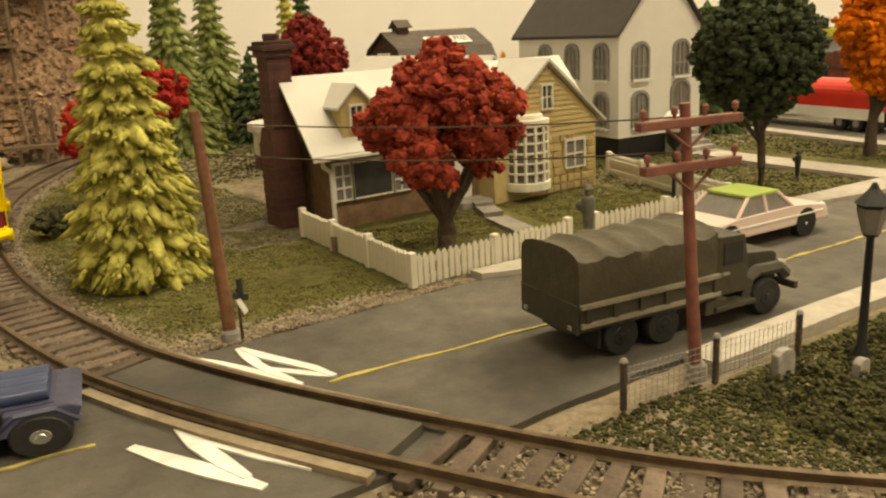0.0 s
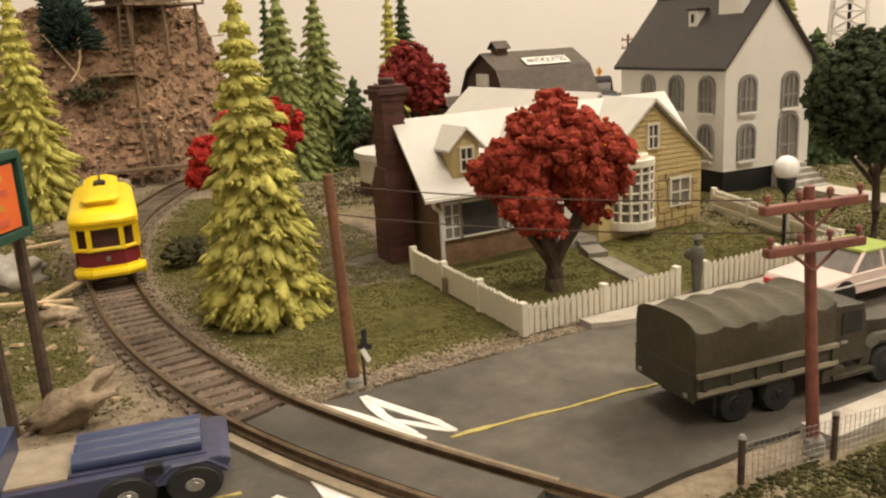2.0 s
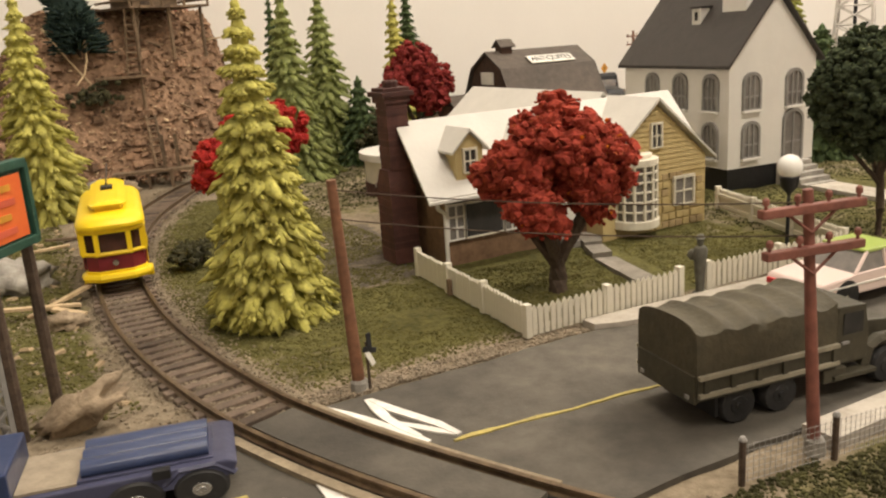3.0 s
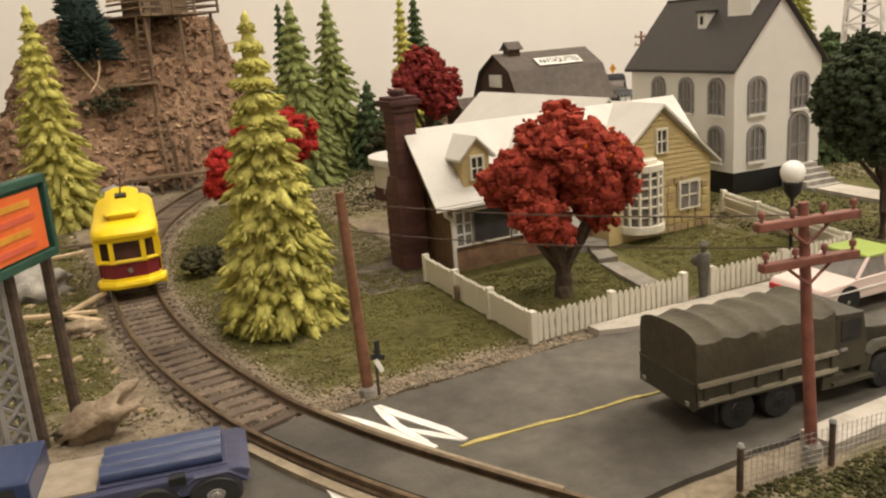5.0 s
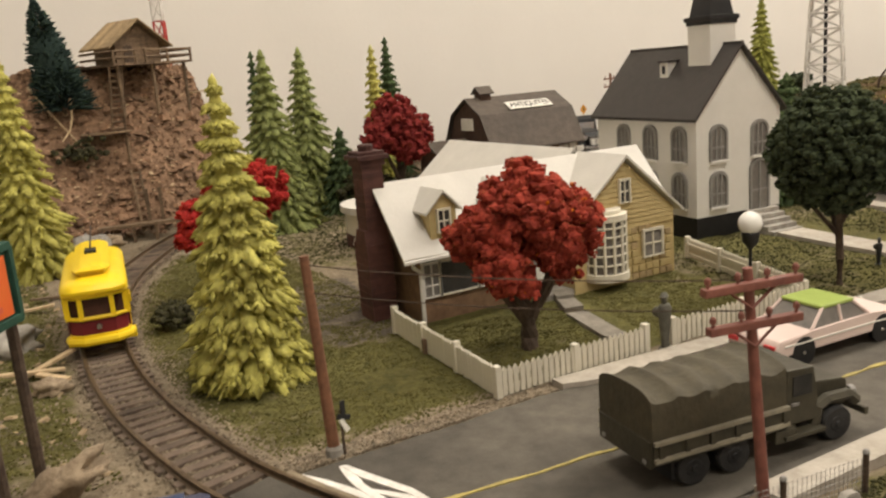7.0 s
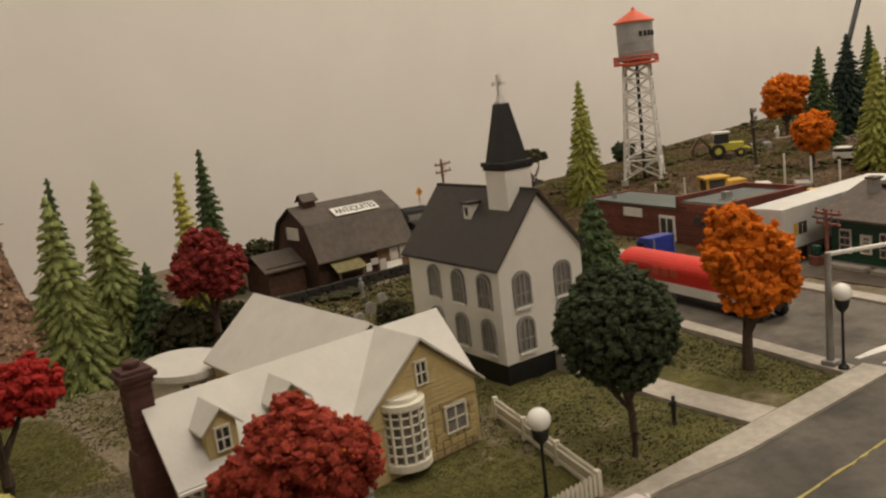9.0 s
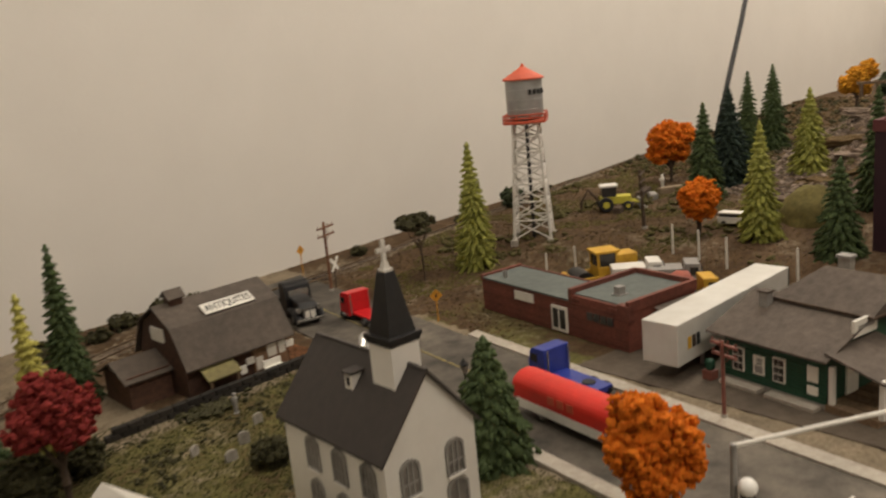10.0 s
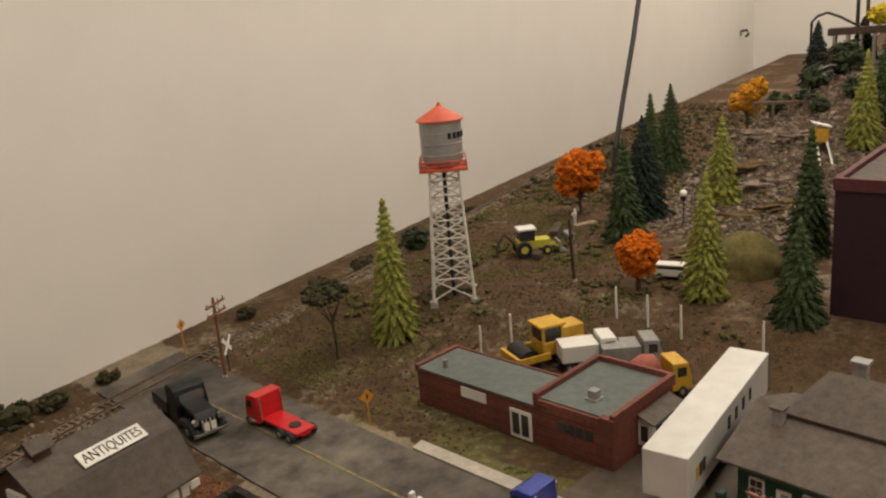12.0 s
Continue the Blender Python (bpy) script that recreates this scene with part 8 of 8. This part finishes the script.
    t.scale = (0.78, 0.79, 0.84)


trolley()


def toy_transporter():
    t = thing("toy_truck", (-11.95, -2.4, 0.03), -12.0, "slate blue die-cast flatbed toy truck with a blue load", "toy truck")
    b = B()
    prism(b, [(-3.0, 0.75), (2.35, 0.75), (2.75, 1.0), (2.85, 1.35), (2.6, 1.5), (-3.0, 1.4)], "y", -1.2, 1.2)
    part("flatbed", b, SLATE, t, "slate blue flatbed", bevel=0.06)
    for k in (-0.55, 0.0, 0.55):
        b = B()
        rod(b, (-0.7, k, 1.72), (2.2, k, 1.72), 0.3, 0.3, 12)
        part("load_tube", b, NAVY, t, "blue tube load", smooth=True)
    part("load_rack", bx(-0.8, 2.3, -0.95, 0.95, 1.42, 1.55), SLATE, t, bevel=0.03)
    part("bed_deck", bx(-2.14, -0.8, -1.0, 1.0, 1.4, 1.52), mat("tan_deck", (0.36, 0.30, 0.22), None, 0.4), t, "tan bed deck")
    b = B()
    prism(b, [(-4.3, 0.7), (-2.15, 0.7), (-2.15, 2.4), (-3.3, 2.45), (-3.7, 1.7), (-4.3, 1.5)], "y", -1.2, 1.2)
    cab = part("cab", b, NAVY, t, "dark blue cab", bevel=0.08)
    for s in (-1, 1):
        part("side_window", bx(-3.25, -2.5, s * 1.2 - 0.03, s * 1.2 + 0.03, 1.7, 2.25), GLASS_D, cab)
        for x in (-3.4, 0.45, 1.95):
            wheel(t, (x, s * 1.05, 0.66), 0.66, 0.5, CHROME, rim=0.42)
        b = B()
        path_tube(b, [(1.1, s * 1.12, 0.95), (1.5, s * 1.12, 1.38), (2.3, s * 1.12, 1.4), (2.75, s * 1.12, 0.95)], 0.12, 6)
        part("mudguard", b, SLATE, t)
        part("ratchet", bx(0.9, 1.3, s * 1.2 - 0.12, s * 1.2 + 0.12, 1.3, 1.6), BLACK_P, t)
    part("chassis", bx(-4.8, 2.4, -0.6, 0.6, 0.45, 0.8), BLACK_P, t)
    t.scale = (0.85, 0.82, 0.61)


toy_transporter()


def tractor_unit(name, at, rz, paint_m, label, sleeper=True, nose=1.6):
    """A road tractor that heads along local +x."""
    t = thing(name, at, rz, label, "truck", "road tractors")
    part("chassis", bx(-4.9, 2.4 if nose > 0.2 else 1.0, -0.45, 0.45, 0.55, 0.85), paint_m, t, bevel=0.03)
    part("rear_deck", bx(-4.9, -0.6, -0.85, 0.85, 0.8, 1.05), paint_m, t, bevel=0.03)
    b = B()
    rod(b, (-3.6, 0, 1.03), (-3.6, 0, 1.14), 0.5, 0.45, 14)
    part("fifth_wheel", b, BLACK_P, t)
    b = B()
    prism(b, [(-0.7, 0.6), (0.9, 0.6), (0.95, 1.9), (0.7, 3.0), (0.45, 3.25), (-0.7, 3.3)], "y", -1.15, 1.15)
    cab = part("cab", b, paint_m, t, bevel=0.09)
    part("windscreen", bx(0.72, 1.0, -0.95, 0.95, 2.0, 2.75), GLASS_D, cab, bevel=0.02)
    for s in (-1, 1):
        part("side_window", bx(0.0, 0.65, s * 1.15 - 0.03, s * 1.15 + 0.03, 2.0, 2.75), GLASS_D, cab)
        b = B()
        rod(b, (-0.85, s * 0.95, 0.8), (-0.85, s * 0.95, 3.2), 0.06, 0.06, 8)
        part("exhaust_pipe", b, CHROME, t)
        b = B()
        rod(b, (-0.3, s * 1.0, 0.6), (0.6, s * 1.0, 0.6), 0.27, 0.27, 12)
        part("fuel_tank", b, CHROME, t, "chrome fuel tank", smooth=True)
        part("headlight", bx(0.9 + nose, 1.0 + nose, s * 0.8 - 0.17, s * 0.8 + 0.17, 0.95, 1.25), CHROME, t)
        for x in (-4.2, -3.1, 0.5 + nose * 0.6):
            wheel(t, (x, s * 0.95, 0.5), 0.5, 0.42, GREYP)
    if nose > 0.2:
        b = B()
        prism(b, [(0.85, 0.7), (0.9 + nose, 0.7), (0.92 + nose, 1.7), (0.7 + nose, 1.9), (0.85, 2.05)], "y", -0.8, 0.8)
        part("hood", b, paint_m, t, bevel=0.08)
    part("grille", bx(0.92 + nose, 0.98 + nose, -0.5, 0.5, 0.8, 1.6), CHROME, t, "chrome grille")
    part("bumper", bx(0.95 + nose, 1.12 + nose, -1.1, 1.1, 0.45, 0.72), CHROME, t, "chrome bumper", bevel=0.03)
    t.scale = (1.12, 1.08, 0.86)
    return t


AX = 78.1
tractor_unit("road_tractor", (48.0, 45.9, 0.05), AX, RED, "bright red road tractor without a trailer on the cross street", nose=0.1)
tractor_unit("road_tractor", (44.6, 19.6, 0.05), AX, BLUE, "royal blue road tractor parked at the far kerb", nose=0.1)


def black_truck():
    t = thing("vintage_truck", (45.2, 52.0, 0.05), 251, "black vintage truck with a chrome grille on the cross street", "truck")
    part("chassis", bx(-3.2, 3.0, -0.9, 0.9, 0.5, 0.8), BLACK_G, t)
    b = B()
    prism(b, [(-3.3, 0.8), (-0.7, 0.8), (-0.7, 1.7), (-3.3, 1.7)], "y", -1.2, 1.2)
    part("cargo_box", b, BLACK_G, t, bevel=0.05)
    b = B()
    prism(b, [(-0.8, 0.7), (0.9, 0.7), (0.9, 1.9), (0.6, 2.9), (0.2, 3.15), (-0.6, 3.1), (-0.8, 2.7)], "y", -1.12, 1.12)
    cab = part("cab", b, BLACK_G, t, "black rounded cab", bevel=0.1)
    part("windscreen", bx(0.66, 0.92, -0.85, 0.85, 2.0, 2.6), CHROME, cab, "shiny windscreen")
    b = B()
    prism(b, [(0.8, 0.7), (2.8, 0.7), (2.95, 1.5), (2.6, 1.9), (0.8, 2.05)], "y", -0.75, 0.75)
    part("hood", b, BLACK_G, t, bevel=0.12)
    for s in (-1, 1):
        b = B()
        path_tube(b, [(0.9, s * 1.0, 0.6), (1.3, s * 1.0, 1.05), (2.0, s * 1.0, 1.2), (2.7, s * 1.0, 1.0), (3.0, s * 1.0, 0.6)], 0.3, 8)
        part("fender", b, BLACK_G, t, smooth=True)
        b = B()
        rod(b, (2.8, s * 0.85, 1.45), (3.05, s * 0.85, 1.45), 0.2, 0.2, 12)
        part("headlight", b, CHROME, t, "round chrome headlight")
        for x in (-2.2, 2.0):
            wheel(t, (x, s * 0.95, 0.52), 0.52, 0.4, GREYP)
    for k in range(4):
        part("grille_bar", bx(2.9, 3.05, -0.5 + k * 0.28, -0.36 + k * 0.28, 0.8, 1.55), CHROME, t, "chrome grille bar")
    part("bumper", bx(3.05, 3.2, -1.15, 1.15, 0.5, 0.72), CHROME, t, "chrome bumper", bevel=0.03)
    for y in (-0.42, 0.05):
        part("front_plate", bx(3.2, 3.26, y, y + 0.36, 0.8, 1.35), SIGNW, t, "white plate on the front")
    t.scale = (1.36, 1.22, 1.22)


black_truck()


def tank_trailer():
    t = thing("tank_trailer", (38.3, 11.6, 0.05), AX, "red semi-trailer with a rounded body and white skirt", "trailer")
    b = B()
    n = 12
    prof = [(-1.25, 1.3), (1.25, 1.3)] + [(1.25 * math.cos(a), 2.2 + 0.85 * math.sin(a)) for a in np.linspace(0.0, math.pi, n)]
    prism(b, prof, "x", -6.8, 6.6)
    part("tank_body", b, REDT, t, "red rounded body", bevel=0.05)
    for s in (-1, 1):
        part("skirt", bx(-6.6, 6.2, s * 1.2 - 0.06, s * 1.2 + 0.06, 0.75, 1.4), SIGNW, t, "white side skirt")
        for x in (-5.9, -4.7, -3.5):
            wheel(t, (x, s * 0.95, 0.5), 0.5, 0.4, GREYP)
        for k in range(3):
            part("letter_bar", bx(0.6 + k * 0.9, 1.2 + k * 0.9, s * 1.27 - 0.02, s * 1.27 + 0.02, 1.8, 2.35), REDCAP, t, "pale red lettering bar")
    part("chassis", bx(-6.6, 6.2, -0.5, 0.5, 0.8, 1.3), BLACK_P, t)
    part("landing_leg", bx(4.2, 4.5, -0.8, 0.8, 0.05, 0.9), GREYP, t)


tank_trailer()


TRAILER_W = mat("weathered_white_trailer", (0.64, 0.63, 0.59), (0.57, 0.555, 0.51), 1.4, 0.55, 0.05, stain=0.12)


def box_trailer():
    t = thing("box_trailer", (57.2, 11.95, 0.1), -3.8, "long white box trailer parked between the shops", "trailer")
    part("box", bx(-8.75, 8.75, -1.48, 1.48, 1.2, 4.4), TRAILER_W, t, "plain white box", bevel=0.08)
    part("chassis", bx(-7.8, 8.3, -0.8, 0.8, 0.85, 1.2), BLACK_P, t)
    for s in (-1, 1):
        for x in (5.9, 7.1):
            wheel(t, (x, s * 1.1, 0.5), 0.5, 0.45, GREYP)
        part("landing_leg", bx(-4.6, -4.3, s * 0.9 - 0.12, s * 0.9 + 0.12, 0.0, 0.9), GREYP, t)
    part("corner_post", bx(8.6, 8.83, -1.51, -1.3, 1.25, 4.2), BLACK_P, t)
    for k in range(3):
        part("letter_bar", bx(-7.4 + k * 0.6, -6.95 + k * 0.6, -1.52, -1.47, 2.2, 3.1), (MYELLOW, BARK, INK)[k], t, "coloured lettering bar")
    for k in range(4):
        part("letter_bar", bx(-1.2 + k * 1.6, -0.7 + k * 1.6, -1.52, -1.47, 2.7, 3.6), INK, t, "black lettering bar")
    for s in (-0.75, 0.75):
        part("rear_door", bx(8.75, 8.83, s - 0.66, s + 0.66, 1.3, 4.2), WHITE_P, t)


box_trailer()


# ---- machines in the yard and on the slope ----
def roller(at, rz):
    t = thing("road_roller", at, rz, "yellow road roller with a dark drum in the yard", "road roller")
    b = B()
    rod(b, (2.2, -1.3, 0.95), (2.2, 1.3, 0.95), 0.95, 0.95, 20)
    part("drum", b, BLACK_P, t, "dark steel drum", smooth=True)
    for s in (-1, 1):
        part("drum_frame", bx(0.5, 3.3, s * 1.45 - 0.1, s * 1.45 + 0.1, 0.8, 1.4), MYELLOW, t, bevel=0.04)
        wheel(t, (-1.6, s * 1.1, 0.85), 0.85, 0.6, MYELLOW)
    part("front_yoke", bx(3.2, 3.5, -1.5, 1.5, 0.8, 1.5), MYELLOW, t, bevel=0.04)
    part("body", bx(-2.8, 0.9, -1.1, 1.1, 0.9, 2.1), MYELLOW, t, bevel=0.1)
    part("engine_cover", bx(-2.9, -1.0, -0.95, 0.95, 2.0, 3.1), MYELLOW, t, bevel=0.1)
    cab = part("cab_glass", bx(-0.9, 0.8, -0.9, 0.9, 2.0, 3.4), GLASS_D, t)
    for x in (-0.9, 0.8):
        for y in (-0.9, 0.9):
            part("cab_post", bx(x - 0.1, x + 0.1, y - 0.1, y + 0.1, 2.0, 3.5), MYELLOW, t)
    part("cab_roof", bx(-1.2, 1.1, -1.15, 1.15, 3.4, 3.65), MYELLOW, t, bevel=0.06)
    t.scale = (1.15, 1.1, 1.05)


roller((67.6, 29.4, land(67.6, 29.4)), 145)


def yard_truck(at, rz, cab_m, body_m, label, mixer=False):
    t = thing("yard_truck", at, rz, label, "truck", "trucks in the yard")
    part("chassis", bx(-3.4, 2.6, -0.6, 0.6, 0.5, 0.85), BLACK_P, t)
    b = B()
    prism(b, [(0.9, 0.6), (2.8, 0.6), (2.85, 1.6), (2.5, 2.7), (0.9, 2.75)], "y", -1.15, 1.15)
    cab = part("cab", b, cab_m, t, bevel=0.09)
    part("windscreen", bx(2.6, 2.82, -0.9, 0.9, 1.6, 2.4), GLASS_D, cab)
    for s in (-1, 1):
        part("side_window", bx(1.4, 2.3, s * 1.15 - 0.03, s * 1.15 + 0.03, 1.7, 2.4), GLASS_D, cab)
        for x in (-2.5, -1.4, 1.9):
            wheel(t, (x, s * 0.95, 0.5), 0.5, 0.4, GREYP)
    if mixer:
        b = B()
        prof = [(0.3, -2.4), (0.6, -2.2), (1.2, -0.9), (1.3, 0.2), (0.9, 1.2), (0.3, 1.5)]
        lathe(b, prof, (0, 0, 0), 18)
        bmesh.ops.rotate(b, cent=(0, 0, 0), matrix=Matrix.Rotation(radians(75), 3, "Y"), verts=list(b.verts))
        bmesh.ops.translate(b, vec=(-1.2, 0, 2.0), verts=list(b.verts))
        part("mixer_drum", b, body_m, t, "faded red mixer drum", smooth=True)
        part("hopper", bx(-3.6, -2.9, -0.5, 0.5, 1.8, 2.7), cab_m, t, bevel=0.05)
    else:
        part("load_box", bx(-3.2, 0.7, -1.1, 1.1, 0.95, 2.3), body_m, t, bevel=0.06)
    part("bumper", bx(2.8, 3.0, -1.1, 1.1, 0.45, 0.75), GREYP, t)
    t.scale = (0.85, 1.08, 1.12)


yard_truck((67.6, 25.3, land(67.6, 25.3)), -52, WHITE_P, WHITE_P, "white box truck in the machine yard")
yard_truck((68.4, 21.7, land(68.4, 21.7)), -57, GREYP, GREYP, "grey box truck in the machine yard")
yard_truck((64.6, 18.2, land(64.6, 18.2)), -48, MYELLOW, mat("faded_red_drum", (0.36, 0.10, 0.07), None, 0.6), "orange concrete mixer truck with a faded red drum", True)


def backhoe(at, rz, body=mat("acid_yellow", (0.55, 0.50, 0.06), None, 0.6)):
    t = thing("backhoe", at, rz, "yellow backhoe loader with a white cab roof on the slope", "backhoe")
    part("body", bx(-1.6, 2.4, -0.85, 0.85, 0.9, 1.9), body, t, bevel=0.1)
    part("cab_glass", bx(-1.3, 0.5, -0.85, 0.85, 1.9, 3.2), GLASS_D, t)
    part("cab_roof", bx(-1.5, 0.7, -1.05, 1.05, 3.15, 3.4), WHITE_P, t, "white cab roof", bevel=0.06)
    for s in (-1, 1):
        wheel(t, (-0.9, s * 1.1, 0.95), 0.95, 0.6, body)
        wheel(t, (1.9, s * 1.0, 0.6), 0.6, 0.45, body)
        b = B()
        rod(b, (1.0, s * 0.7, 1.7), (3.6, s * 0.7, 0.8), 0.13, 0.13, 6)
        part("loader_arm", b, body, t)
    b = B()
    prism(b, [(3.4, 0.2), (4.4, 0.2), (3.7, 0.6), (3.6, 1.4), (3.4, 1.4)], "y", -1.2, 1.2)
    part("bucket", b, GREYP, t, "grey loader bucket")
    b = B()
    path_tube(b, [(-1.6, 0, 1.2), (-3.0, 0, 2.9), (-3.9, 0, 1.5), (-4.0, 0, 0.4)], 0.18, 6)
    part("digger_arm", b, BARK, t)


backhoe((89.0, 41.5, land(89, 41.5)), -50)
t = van = thing("van", (85.8, 23.5, land(85.8, 23.5)), -86, "small white van behind the orange tree", "van")
part("body", bx(-2.6, 2.6, -1.0, 1.0, 0.5, 1.5), SIGNW, t, bevel=0.12)
part("windows", bx(-2.3, 2.2, -0.95, 0.95, 1.45, 2.0), GLASS_D, t)
part("roof", bx(-2.5, 2.3, -1.0, 1.0, 1.95, 2.2), SIGNW, t, bevel=0.08)
for s in (-1, 1):
    for x in (-1.6, 1.6):
        wheel(t, (x, s * 0.9, 0.45), 0.45, 0.3, GREYP)
van.scale = (0.68, 0.72, 0.74)
# yard posts
for x, y in ((66.0, 35.5), (69.0, 33.8), (75.0, 25.5), (74.3, 22.2), (73.3, 18.8), (72.5, 11.6)):
    t = thing("yard_post", (x, y, land(x, y) - 0.1), 0, "slim white wooden post round the machine yard", "post", "white yard posts")
    b = B()
    rod(b, (0, 0, 0), (random.uniform(-0.1, 0.1), 0, 3.3), 0.115, 0.1, 6)
    part("post", b, SIGNW, t)
# machine parts lying on the slope
for k, (x, y, L, rz, m) in enumerate(((98, 42, 5.0, 15, BARK), (100, 39, 3.5, -30, STONE), (96, 39.5, 2.5, 40, GREYP), (88, 40, 1.6, 10, BARK), (90, 21, 4.5, -20, DARKWALL), (91.5, 18.0, 5.0, -35, BARK), (93, 15, 4.0, -15, OLDWOOD))):
    b = bx(-L / 2, L / 2, -0.5, 0.5, -0.2, 0.9)
    single("scrap_block", b, m, (x, y, land(x, y) - 0.1), rz, "dark scrap timber lying on the slope", "scrap", "scrap pieces", bevel=0.18)

# round dish sign with a bright rim beside the church
t = thing("dish_sign", (33.2, 26.4, 0), 0, "round grey dial with a bright metal rim on a post", "sign")
b = B()
rod(b, (0, 0, 0), (0, 0, 4.2), 0.12, 0.12, 8)
part("post", b, BARK, t)
R = pose(0, 0, 4.9 * U, 62, 0, 35)
b = B()
lathe(b, [(1.3, -0.1), (1.3, 0.1)], (0, 0, 0), 24)
f = part("face", b, GREYP, t, "pale grey face")
f.matrix_basis = R
b = B()
pts = [(1.35 * math.cos(a), 1.35 * math.sin(a), 0) for a in np.linspace(0, 2 * math.pi, 33)]
path_tube(b, pts, 0.22, 8)
f = part("rim", b, CHROME, t, "bright metal rim", smooth=True)
f.matrix_basis = R
b = bx(-0.6, 0.6, -0.7, 0.5, 0.1, 0.16)
f = part("plate", b, SIGNW, t, "pale plate")
f.matrix_basis = R
